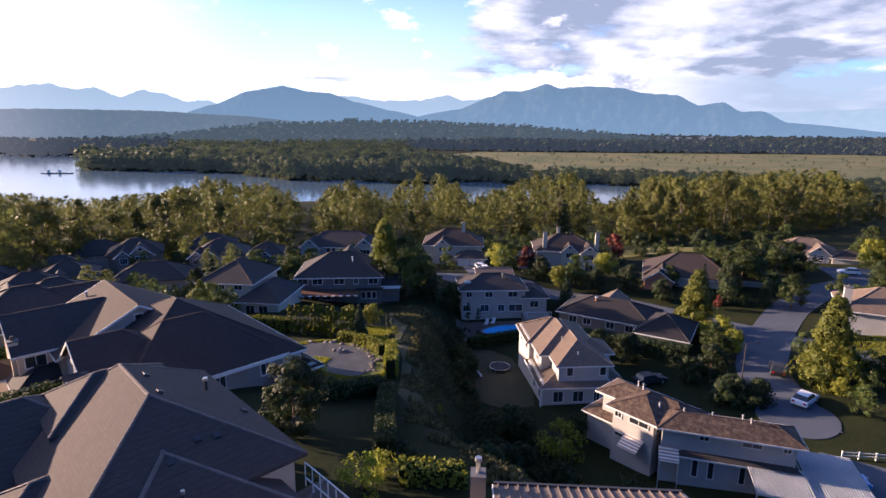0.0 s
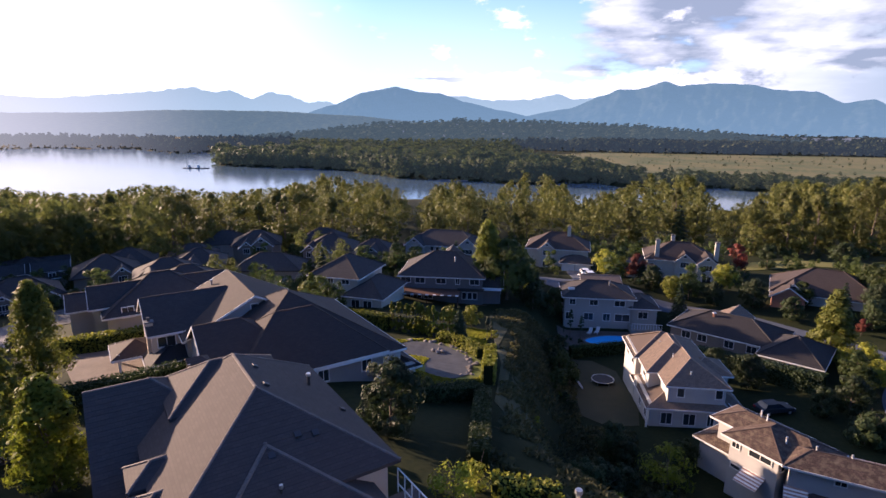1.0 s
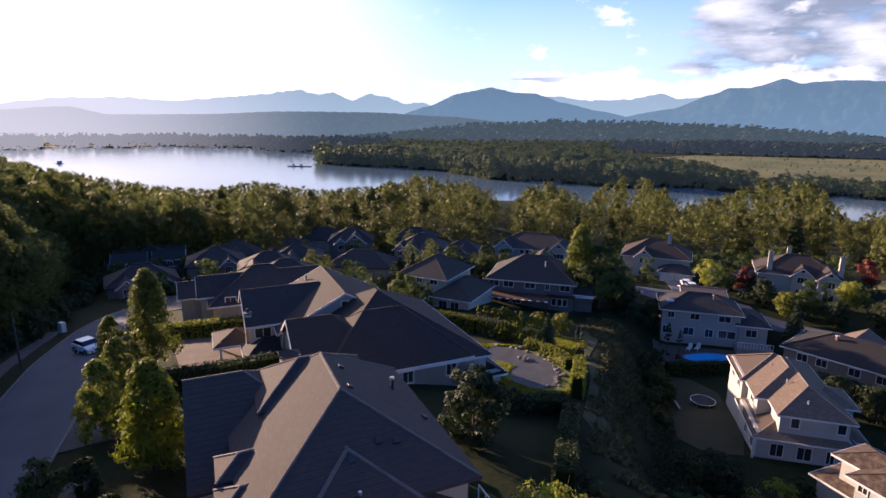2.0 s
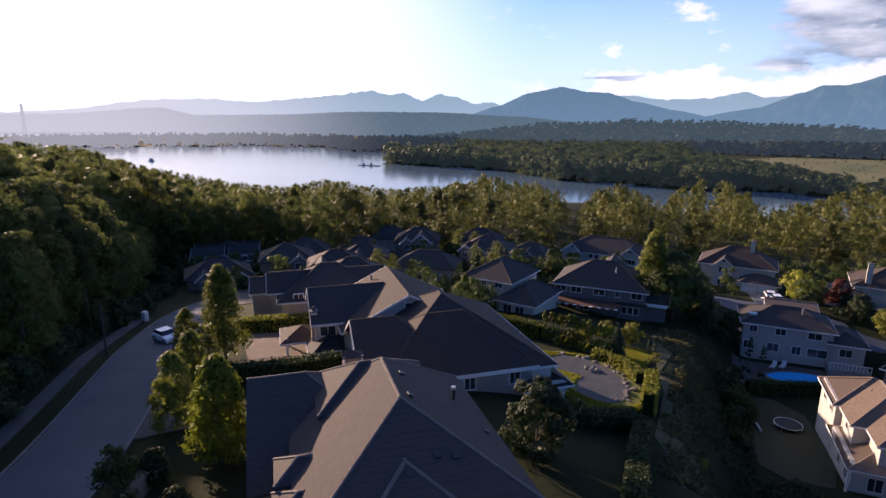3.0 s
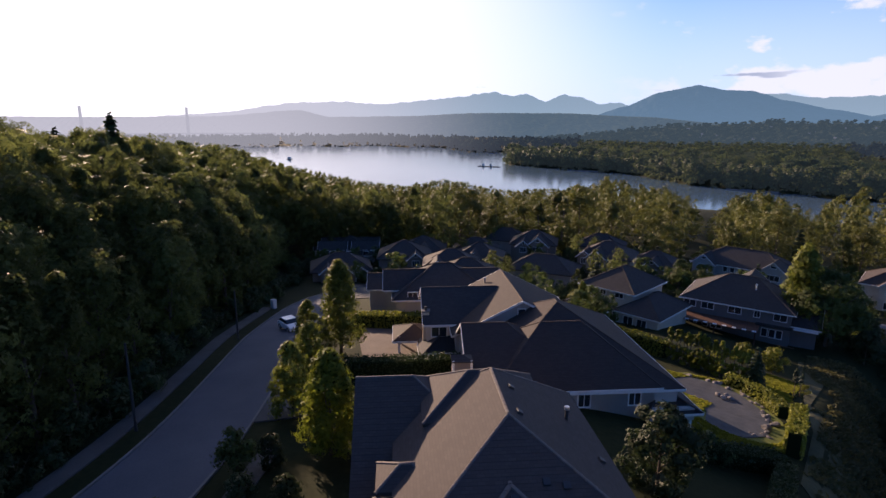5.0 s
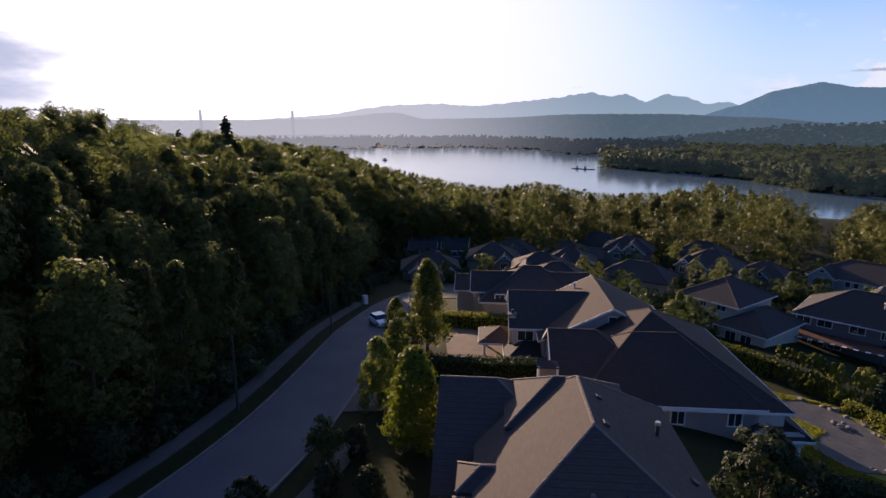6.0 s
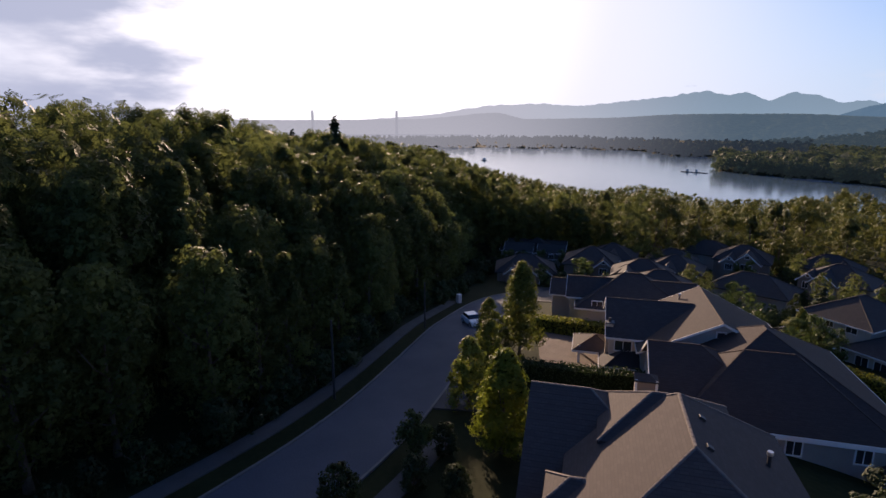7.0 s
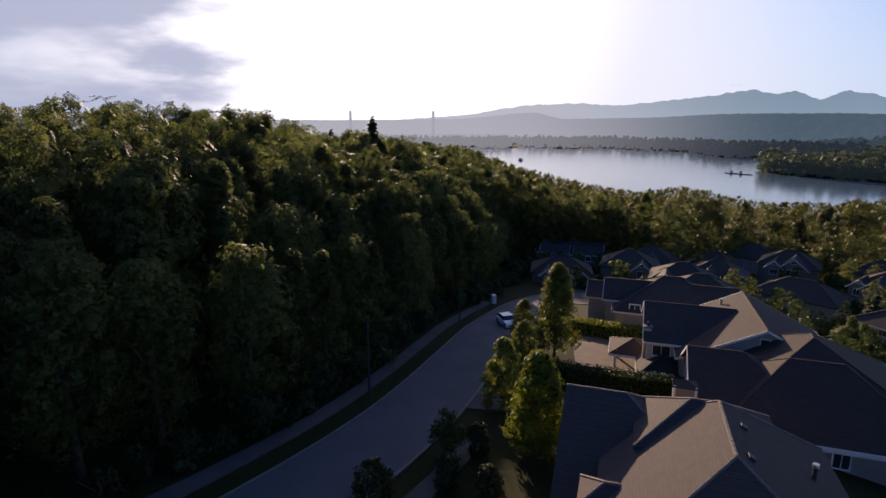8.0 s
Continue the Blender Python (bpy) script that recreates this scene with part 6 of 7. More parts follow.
# rough tussocks on the bank
tuft = []
trng = np.random.default_rng(77)
for k in range(34000):
    x, y = rnd.uniform(-8, 14), rnd.uniform(28, 92)
    if noise.noise((x * 0.22, y * 0.22, 1.7)) < -0.16:
        continue
    if x < -3.0 and y < 47 or x < -4.0 and 47 <= y < 64 or x < -5.6 and y < 74 or x > 5 and y > 62 or x > 11 and y > 56 or y < 31 and x < 2:
        continue
    hgt, a = rnd.uniform(0.12, 0.36), rnd.uniform(0, 6.28)
    dx, dy = math.cos(a) * hgt * 0.55, math.sin(a) * hgt * 0.55
    lx, ly = trng.normal(0, 0.16, 2)
    z = ground_z(x, y)
    tuft.append(((x - dx * 0.5, y - dy * 0.5, z), (x + dx * 0.5, y + dy * 0.5, z), (x + dx + lx, y + dy + ly, z + hgt), (x - dx + lx, y - dy + ly, z + hgt * 0.9)))
tagged(link("tussocks", quads_mesh("tussocks", np.array(tuft), M["tussock"]), None), "rough brownish grass tussocks on the bank", "grass", kind="stuff")
# short upright grass on the sunlit lawns
blades = []
for x0, x1, y0, y1, n in ((-20, -5.2, 45, 65, 42000), (-11, -7, 64.5, 74.5, 9000), (62, 86, 67, 83, 7000)):
    for k in range(n):
        x, y = rnd.uniform(x0, x1), rnd.uniform(y0, y1)
        if x0 == -20 and (((x + 11.6) / 5.6) ** 2 + ((y - 57.5 + 0.55 * (x + 11.6)) / 6.4) ** 2 < 1 and not (x < -12.4 and y < 57.3)):
            continue
        if x0 == -20 and (y > 65.5 + 0.9 * min(0, x + 14) * 0.5 or y < 43 - 1.35 * (x + 12.4) if x < -12.4 else y > 64.5 - 1.3 * (x + 12) or y < 44 + 1.05 * (x + 12.4)):
            continue
        hgt, a = rnd.uniform(0.08, 0.19), rnd.uniform(0, 6.28)
        dx, dy, z = math.cos(a) * 0.09, math.sin(a) * 0.09, ground_z(x, y) + 0.08
        lx, ly = trng.normal(0, 0.03, 2)
        blades.append(((x - dx, y - dy, z), (x + dx, y + dy, z), (x + dx + lx, y + dy + ly, z + hgt), (x - dx + lx, y - dy + ly, z + hgt)))
tagged(link("lawn_grass", quads_mesh("lawn_grass", np.array(blades), M["blade"]), None), "short green lawn grass in the gardens", "grass", kind="stuff")


def clear_of_houses(x, y):
    return all(math.hypot(x - hx, y - hy) > hr for hx, hy, hr in ((-27, 148, 15), (3, 144, 14), (31, 139, 13), (55, 119, 13), (94, 139, 14), (-60, 130, 10)))


# riverside belt: the nearest trees are things of their own, the rest one wood
quads, spots = [], []
for i in range(80):
    for j in range(30):
        x = -420 + i * 10.4 + rnd.uniform(-4.4, 4.4)
        y = 100 + j * 10.4 + rnd.uniform(-4.4, 4.4)
        d = 0.93 * y - 0.25 * x
        az = math.degrees(math.atan2(x, y))
        if d < (138 if x < -60 or x > 50 else 160) or not -66 < az < 43 or ground_z(x, y) < WATER + 0.6 or not clear_of_houses(x, y):
            continue
        if x > 46 and y < 163 + 0.05 * (x - 60) or rnd.random() < 0.10:
            continue
        spots.append((d, x, y))
spots.sort()
for k, (d, x, y) in enumerate(spots):
    # poplars stand in groups, with lower willows and thicket between them
    group = noise.noise((x * 0.021, y * 0.021, 4.0))
    tall = (15.0 + 11.0 * group + 5.0 * smoothstep(20, 110, x)) * rnd.uniform(0.72, 1.2)
    tall = max(6.0, tall) * (0.72 if d < 175 and x < 60 else 1.0)
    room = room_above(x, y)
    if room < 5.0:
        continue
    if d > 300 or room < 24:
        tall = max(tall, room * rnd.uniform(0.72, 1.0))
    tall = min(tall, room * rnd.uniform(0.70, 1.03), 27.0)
    if k < 90:
        plant(river_trees[rnd.randrange(4)], x, y, tall / 18.5, rnd.uniform(0, 360))
    else:
        scatter(quads, belt if math.hypot(x, y) < 285 else lib, x, y, tall / 19.2)
link("woodland", quads_mesh("woodland", np.concatenate(quads), M["leaf_river"]), None)
tagged(bpy.data.objects["woodland"], "belt of leafy trees along the river bank", "woods", kind="stuff")

# woods on the hill behind the street trees and around the west
quads = hill_quads
for i in range(44):
    for j in range(4):
        x, y = at_uv(-330 + i * 7.5 + rnd.uniform(-3, 3), -66 - j * 7.5 + rnd.uniform(-3, 3))
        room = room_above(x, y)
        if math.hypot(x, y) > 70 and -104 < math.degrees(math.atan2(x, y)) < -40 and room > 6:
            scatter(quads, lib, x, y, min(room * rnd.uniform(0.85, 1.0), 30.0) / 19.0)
for i in range(34):
    for j in range(14):
        u, v = -330 + i * 5.8 + rnd.uniform(-2, 2), -70 + j * 7.0 + rnd.uniform(-2, 2)
        x, y = at_uv(u, v)
        if u > -140 or ground_z(x, y) < WATER + 1 or 0.93 * y - 0.25 * x > 138 or any(math.hypot(x - a, y - b) < r for a, b, r in HOUSES):
            continue
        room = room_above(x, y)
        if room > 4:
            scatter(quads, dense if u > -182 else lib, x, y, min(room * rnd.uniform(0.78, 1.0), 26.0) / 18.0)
# trees between the far houses of the row
for u in range(-160, -84, 5):
    for v in range(-2, 52, 5):
        x, y = at_uv(u + rnd.uniform(-2, 2), v + rnd.uniform(-2, 2))
        if rnd.random() < 0.45 and all(math.hypot(x - a, y - b) > r + 0.4 for a, b, r in HOUSES) and math.hypot(x + 70, y - 71) > 9:
            scatter(quads, dense, x, y, rnd.uniform(0.26, 0.46))
link("woodland", quads_mesh("hill_woods", np.concatenate(quads), M["leaf_wood"]), None)
tagged(bpy.data.objects["woodland.001"], "dense woods covering the hill beside the street", "woods", kind="stuff")

# tall conifers standing out
for x, y, s in ((-96, 120, 1.0), (-104, 158, 1.15), (-20, 175, 1.2), (40, 180, 1.3)):
    plant(garden["conifer"], x, y, s * 1.25, rnd.uniform(0, 360))

fir = make_tree("conifer_tree", "tall dark fir standing above the woods", "tree", "garden conifers", 79, 31.0, 6.2, 3.0, "cone", 6500, 1.35, "needle", 1, 0.012)
plant(fir, -112, 44, (25.0 - ground_z(-112, 44)) / 31.0)
for x, y, top in ((-104, 33, 22.4), (-140, -18, 26.0), (-150, -14, 27.0), (-133, -12, 25.6), (-146, -8, 26.4), (-152, -4, 26.6)):
    plant(fir, x, y, (top - ground_z(x, y)) / 31.0, x * 7.0)

# wooded river island and far banks
quads = []
far_lib = [crown_arrays(np.random.default_rng(120 + k), 34, 27.0, 7.0, -7.0, ("round", "poplar")[k % 2], 7.0, 16) for k in range(5)]
isle_lib = [crown_arrays(np.random.default_rng(130 + k), 110, 25.0, 7.4, -1.0, ("round", "oval", "round")[k % 3], 3.6, 16) for k in range(6)]
for k in range(1900):
    az = rnd.uniform(-33.2, 42)
    depth = rnd.random() ** 1.3
    r = far_shore(az) + 4 + depth * (190 - 120 * smoothstep(-6, 14, az))
    x, y = r * math.sin(radians(az)), r * math.cos(radians(az))
    s = rnd.uniform(0.65, 1.08) * (1.0 - 0.45 * smoothstep(-4, 12, az))
    quads.append((isle_lib if depth < 0.35 else far_lib)[rnd.randrange(5)] * np.array([1.3 * s, 1.3 * s, s]) + np.array([x, y, WATER - 2.5]))
for k in range(1500):
    az = rnd.uniform(-33, -3)
    r = 900 + 780 * rnd.random()
    x, y = r * math.sin(radians(az)), r * math.cos(radians(az))
    quads.append(far_lib[rnd.randrange(5)] * rnd.uniform(0.45, 0.75) * np.array([1.7, 1.7, 1.0]) + np.array([x, y, WATER - 2.5]))
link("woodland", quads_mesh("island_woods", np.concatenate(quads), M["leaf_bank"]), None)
tagged(bpy.data.objects["woodland.002"], "dense woods on the island in the river", "woods", kind="stuff")
quads = []
for k in range(1500):
    az = rnd.uniform(-4, 50)
    r = 1240 + 260 * rnd.random() + 160 * smoothstep(10, 40, az)
    x, y = r * math.sin(radians(az)), r * math.cos(radians(az))
    quads.append(far_lib[rnd.randrange(5)] * rnd.uniform(0.6, 1.0) + np.array([x, y, WATER - 2.5]))
for k in range(2300):
    az = rnd.uniform(-100, -26)
    r = max(far_shore(az), 1150) + 5 + 520 * rnd.random() ** 1.5
    x, y = r * math.sin(radians(az)), r * math.cos(radians(az))
    quads.append(far_lib[rnd.randrange(5)] * rnd.uniform(0.7, 1.05) + np.array([x, y, WATER - 2.5]))
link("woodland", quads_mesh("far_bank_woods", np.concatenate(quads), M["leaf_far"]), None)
tagged(bpy.data.objects["woodland.003"], "hazy woods along the far river banks", "woods", kind="stuff")

# marsh meadow behind the island
outline = [(r * math.sin(radians(a)), r * math.cos(radians(a))) for a, r in ((-6, 760), (8, 650), (20, 640), (34, 650), (52, 640), (52, 1420), (36, 1400), (22, 1240), (4, 1180), (-4, 960))]
tagged(drape("ground", outline, M["marsh"], 0.6, 60.0, 1.0), "flat golden-green marsh meadow beyond the island", "meadow", kind="structure")
rnd_m = random.Random(31)
quads = []
for k in range(420):
    az, r = rnd_m.uniform(-5, 48), 690 + 500 * rnd_m.random() ** 0.8
    quads.append(far_lib[rnd_m.randrange(5)] * rnd_m.uniform(0.06, 0.16) * np.array([2.2, 2.2, 1.0]) + np.array([r * math.sin(radians(az)), r * math.cos(radians(az)), WATER + 2.2]))
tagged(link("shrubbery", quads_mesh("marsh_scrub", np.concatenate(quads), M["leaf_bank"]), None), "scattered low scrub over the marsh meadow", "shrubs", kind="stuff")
outline = [(48, 143), (66, 149), (86, 150), (106, 153), (106, 160), (84, 158), (64, 157), (48, 151)]
tagged(drape("ground", outline, M["meadow"], 0.12, 3.0), "sunlit dry meadow beyond the gardens", "meadow", kind="structure")


# ---------------------------------------------------------------- hills and mountains
def range_mesh(name, r0, r1, crest_line, mat, label, floor=WATER, rough=0.05, steps=420, rows=24, grain=1.0, category="mountains", crowns=None):
    """A range of hills as a field of heights; crest_line: (bearing, height above the eye) in degrees, tops and saddles."""
    bm = bmesh.new()
    grid = []
    az0, az1 = crest_line[0][0], crest_line[-1][0]
    for i in range(steps + 1):
        az = az0 + (az1 - az0) * i / steps
        el = crest_line[-1][1]
        for (a0, e0), (a1, e1) in zip(crest_line, crest_line[1:]):
            if a0 <= az <= a1:
                t = (az - a0) / (a1 - a0)
                el = e0 + (e1 - e0) * (0.5 * t + 0.5 * t * t * (3 - 2 * t))
                break
        line = []
        for j in range(rows + 1):
            f = j / rows
            r = r0 + (r1 - r0) * f
            crest = 23 + math.tan(radians(el)) * r1
            n1 = noise.fractal((az * grain * 0.55 + f * 1.3, f * 5.0 - az * 0.2, 3.1), 0.9, 2.1, 7)
            z = floor + (crest - floor) * (f ** 1.2 + rough * n1 * (1.0 if f < 1 else 0.5) * (1.6 - f))
            line.append(bm.verts.new((r * math.sin(radians(az)), r * math.cos(radians(az)), z)))
            if crowns is not None:
                crowns.append(line[-1].co.copy())
        line.append(bm.verts.new(((r1 + 60) * math.sin(radians(az)), (r1 + 60) * math.cos(radians(az)), floor - 20)))
        grid.append(line)
    for a, b in zip(grid, grid[1:]):
        for k in range(rows + 1):
            bm.faces.new((a[k], b[k], b[k + 1], a[k + 1]))
    return tagged(link(name, bm, mat, smooth=True), label, category, kind="structure")


rise_spots = []
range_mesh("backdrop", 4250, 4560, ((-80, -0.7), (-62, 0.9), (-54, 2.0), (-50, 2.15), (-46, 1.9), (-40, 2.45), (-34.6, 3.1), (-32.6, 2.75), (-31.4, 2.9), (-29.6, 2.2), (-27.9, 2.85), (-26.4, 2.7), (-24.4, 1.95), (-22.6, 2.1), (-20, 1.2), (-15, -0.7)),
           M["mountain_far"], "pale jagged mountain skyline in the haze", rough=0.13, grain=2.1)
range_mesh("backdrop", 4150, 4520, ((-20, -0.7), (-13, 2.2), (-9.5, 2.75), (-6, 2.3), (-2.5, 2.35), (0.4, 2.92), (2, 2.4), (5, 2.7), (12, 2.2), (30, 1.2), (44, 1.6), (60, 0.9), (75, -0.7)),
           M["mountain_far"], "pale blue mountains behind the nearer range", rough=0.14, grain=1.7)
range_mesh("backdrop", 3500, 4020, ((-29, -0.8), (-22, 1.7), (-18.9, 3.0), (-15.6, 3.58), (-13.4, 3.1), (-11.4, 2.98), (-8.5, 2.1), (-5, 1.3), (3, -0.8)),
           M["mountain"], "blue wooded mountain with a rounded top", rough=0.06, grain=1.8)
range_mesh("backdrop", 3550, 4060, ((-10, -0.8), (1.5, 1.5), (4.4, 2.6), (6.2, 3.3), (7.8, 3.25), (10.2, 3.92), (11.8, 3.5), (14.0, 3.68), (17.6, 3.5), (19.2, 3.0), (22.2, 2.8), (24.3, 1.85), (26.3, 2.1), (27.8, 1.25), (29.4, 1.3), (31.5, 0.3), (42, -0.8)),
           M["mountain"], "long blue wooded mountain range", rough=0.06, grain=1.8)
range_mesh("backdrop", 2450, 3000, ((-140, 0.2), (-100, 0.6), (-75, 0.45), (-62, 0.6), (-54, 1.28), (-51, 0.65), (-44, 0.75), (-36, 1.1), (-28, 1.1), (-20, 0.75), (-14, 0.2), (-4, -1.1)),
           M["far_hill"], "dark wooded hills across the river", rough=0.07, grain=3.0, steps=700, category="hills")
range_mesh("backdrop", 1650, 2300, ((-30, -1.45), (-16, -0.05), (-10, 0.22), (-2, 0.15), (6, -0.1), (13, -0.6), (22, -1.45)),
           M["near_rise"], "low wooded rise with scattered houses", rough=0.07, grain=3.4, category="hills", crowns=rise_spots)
quads = []
for p in rnd.sample(rise_spots, 2600):
    quads.append(far_lib[rnd.randrange(5)] * rnd.uniform(0.35, 0.7) * np.array([2.2, 2.2, 1.0]) + np.array(p) + np.array([rnd.uniform(-14, 14), rnd.uniform(-14, 14), -4.0]))
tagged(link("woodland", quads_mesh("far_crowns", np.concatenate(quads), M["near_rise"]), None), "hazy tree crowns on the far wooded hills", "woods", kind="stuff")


# ---------------------------------------------------------------- gardens
def lawn(outline, mat="lawn", label="short mown lawn behind a house", lift=0.09):
    return tagged(drape("ground", outline, M[mat], lift, 1.3), label, "lawn", kind="structure")


lawn([(-20.5, 60.8), (-16.8, 65.3), (-13.3, 64.9), (-11.0, 63.9), (-6.7, 58.1), (-5.4, 52.5), (-6.4, 50.6), (-8.8, 48.1), (-10.7, 44.9), (-12.4, 43.3), (-17.2, 51.7)])
lawn([(-18.0, 57.4), (-16.1, 57.0), (-13.8, 56.5), (-12.4, 54.5), (-12.5, 52.9), (-14.1, 52.6), (-15.8, 53.3)], lift=0.20, label="island of bright lawn within the stone terrace")
lawn([(-10.8, 72.1), (-8.4, 74.5), (-7.0, 67.0), (-9.1, 64.5)], label="small sunlit lawn by the cedar hedge")
lawn([(5.2, 65.0), (8, 62.5), (11.8, 63.5), (12.6, 70), (11.2, 82), (8, 86), (4.2, 86.5), (4.4, 76)], "dry_lawn", "dry brown lawn with a trampoline")
lawn([(-5.4, 66), (-2.5, 60), (0, 46), (-2, 42), (-4.0, 46), (-4.4, 58), (-6.0, 67), (-8, 80), (-8.8, 88), (-6, 88), (-5.2, 78)], "rough_grass", "rough dry grass on the steep bank", 0.06)
lawn([(62, 74), (80, 66), (88, 78), (70, 84)], label="bright lawn beside the side road")
lawn([(80, 142), (88, 140), (90, 148), (82, 150)], label="bright lawn beside a bungalow")


# stone terrace with a rock border
terrace = tagged(drape("pavement", [(-17.5, 58.9), (-16.6, 63.6), (-13.8, 63.8), (-11.1, 62.4), (-8.8, 59.7), (-7.4, 56.4), (-7.2, 53.4), (-8.4, 51.0), (-10.0, 50.0), (-11.6, 51.6), (-12.3, 54.7), (-13.9, 56.8), (-16.0, 57.3)], M["slate"], 0.15, 1.2),
                 "grey flagstone terrace ringed with rocks", "terrace", kind="structure")
rock_meshes = []
for k in range(5):
    bm = bmesh.new()
    bmesh.ops.create_icosphere(bm, subdivisions=2, radius=0.5)
    for v in bm.verts:
        v.co *= 0.78 + 0.5 * noise.noise(v.co * 1.7 + Vector((k * 7.0, 0, 0)))
        v.co.z *= 0.7
    me = bpy.data.meshes.new("rock")
    bm.to_mesh(me)
    bm.free()
    me.materials.append(M["rock"])
    rock_meshes.append(me)
edge = [(-16.7, 64.2), (-13.9, 64.2), (-11.2, 63.1), (-9.1, 60.6), (-7.3, 56.8), (-7.1, 53.4), (-8.2, 52.0)]
rnd = random.Random(3)
for (x0, y0), (x1, y1) in zip(edge, edge[1:]):
    n_r = int(math.hypot(x1 - x0, y1 - y0) / 0.42)
    for k in range(n_r):
        t = (k + rnd.uniform(-0.3, 0.3)) / n_r
        x, y = x0 + (x1 - x0) * t + rnd.uniform(-0.45, 0.45), y0 + (y1 - y0) * t + rnd.uniform(-0.45, 0.45)
        s = rnd.uniform(0.32, 0.8) * (1.25 if y < 57 else 1.0)
        ob = link("rock", rock_meshes[rnd.randrange(5)], None)
        ob.matrix_basis = pose(x, y, ground_z(x, y) + 0.2 * s, 0, 0, rnd.uniform(0, 360)) @ Matrix.Diagonal((s, s * rnd.uniform(0.7, 1.1), s, 1))
        tagged(ob, "rough grey and brown border rock on the terrace edge", "rock", "terrace rocks")
for x, y in ((-12.6, 60.2), (-12.0, 59.6), (-11.4, 60.0), (-11.9, 60.6)):
    ob = link("rock", rock_meshes[0], None)
    ob.matrix_basis = pose(x, y, ground_z(x, y) + 0.35, 0, 0, x * 90) @ Matrix.Diagonal((0.7, 0.7, 0.6, 1))
    tagged(ob, "pale rock in a small ring on the terrace", "rock", "terrace rocks")


def hedge(line, width, height, leaf, label, size=0.20, density=55):
    """A clipped hedge along a line: leaves over a core painted dark as inner shade, its top a little uneven."""
    h = new("hedge")
    tagged(h, label, "hedge", "hedges")
    x0, y0 = line[0]
    h.matrix_basis = pose(x0, y0, ground_z(x0, y0))
    base = ground_z(x0, y0)
    core, quads = bmesh.new(), []
    hr = np.random.default_rng(int(abs(x0 * 13 + y0 * 7)))
    rows = []
    for i, (x, y) in enumerate(line):
        a, b = line[max(i - 1, 0)], line[min(i + 1, len(line) - 1)]
        d = Vector((b[0] - a[0], b[1] - a[1], 0)).normalized()
        s = Vector((d.y, -d.x, 0)) * (width / 2 - 0.12)
        z = ground_z(x, y) - base
        p = Vector((x - x0, y - y0, z))
        rows.append([core.verts.new(c) for c in (p - s - Vector((0, 0, 0.3)), p - s + Vector((0, 0, height - 0.15)), p + s + Vector((0, 0, height - 0.15)), p + s - Vector((0, 0, 0.3)))])
    for r0, r1 in zip(rows, rows[1:]):
        for k in range(3):
            core.faces.new((r0[k], r0[k + 1], r1[k + 1], r1[k]))
        core.faces.new((r0[3], r0[0], r1[0], r1[3]))
    core.faces.new(rows[0])
    core.faces.new(rows[-1][::-1])
    bmesh.ops.recalc_face_normals(core, faces=core.faces[:])
    for (xa, ya), (xb, yb) in zip(line, line[1:]):
        length = math.hypot(xb - xa, yb - ya)
        d = np.array([(xb - xa) / length, (yb - ya) / length, 0])
        s = np.array([d[1], -d[0], 0])
        n = int(length * (2 * height + width) * density)
        t, q = hr.random(n) * length, hr.random(n) * (2 * height + width)
        off = np.where(q < height, -width / 2, np.where(q < height + width, q - height - width / 2, width / 2))
        zz = np.where(q < height, q, np.where(q < height + width, height, 2 * height + width - q))
        bulge = 0.10 * np.sin(t * 2.1) + 0.08 * np.sin(t * 5.3 + 1)
        za, zb = ground_z(xa, ya), ground_z(xb, yb)
        pos = np.array([xa - x0, ya - y0, -base]) + d * t[:, None] + s * (off + hr.normal(size=n) * 0.06)[:, None]
        pos[:, 2] += za + (zb - za) * t / length + zz * (1 + 0.12 * bulge) + hr.normal(size=n) * 0.05
        nn = hr.normal(size=(n, 3)) * 0.7 + np.where(q < height, -1, np.where(q < height + width, 0, 1))[:, None] * s + np.where((q >= height) & (q < height + width), 1, 0.2)[:, None] * np.array([0, 0, 1])
        nn /= np.linalg.norm(nn, axis=1, keepdims=True)
        e1 = np.cross(nn, hr.normal(size=(n, 3)))
        e1 /= np.linalg.norm(e1, axis=1, keepdims=True)
        e2 = np.cross(nn, e1)
        sz = size * (0.6 + 0.8 * hr.random((n, 1)))
        quads.append(np.stack([pos - e1 * sz / 2, pos + e2 * sz / 2, pos + e1 * sz / 2, pos - e2 * sz / 2], 1))
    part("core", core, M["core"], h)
    link("foliage", quads_mesh("foliage", np.concatenate(quads), M[leaf]), None, h)
    return h


CED = "clipped cedar hedge catching the evening sun"
DK = "dark clipped hedge in the shade"
hedge([(-28.5, 70.4), (-24.5, 70.0), (-20.4, 69.2)], 1.6, 2.0, "cedar", CED)
hedge([(-12.9, 64.9), (-10.6, 63.9), (-8.4, 62.0), (-6.8, 59.4)], 1.2, 1.2, "cedar", CED)
hedge([(-5.7, 58.4), (-5.3, 54.5), (-5.1, 50.8)], 1.1, 2.1, "leaf_yellow", "yellow-green clipped hedge at the garden corner", 0.26, 110)
hedge([(-10.7, 41.0), (-7.8, 43.8), (-5.3, 46.9)], 1.6, 1.4, "leaf_dark", DK)
hedge([(-5.0, 46.0), (-4.3, 38), (-3.5, 30.6)], 1.3, 1.3, "leaf_dark", DK)
hedge([(-2.4, 27.4), (-0.4, 27.6), (1.4, 27.9)], 1.2, 1.2, "cedar", "low sunlit hedge by the neighbouring roof")
hedge([(23.5, 86.5), (29, 82), (36.5, 75.5)], 1.6, 2.8, "needle", "tall dark hedge behind the white house")
hedge([(4.5, 87.5), (9, 89), (15, 91)], 1.4, 1.9, "leaf_dark", "dark hedge below the swimming pool")
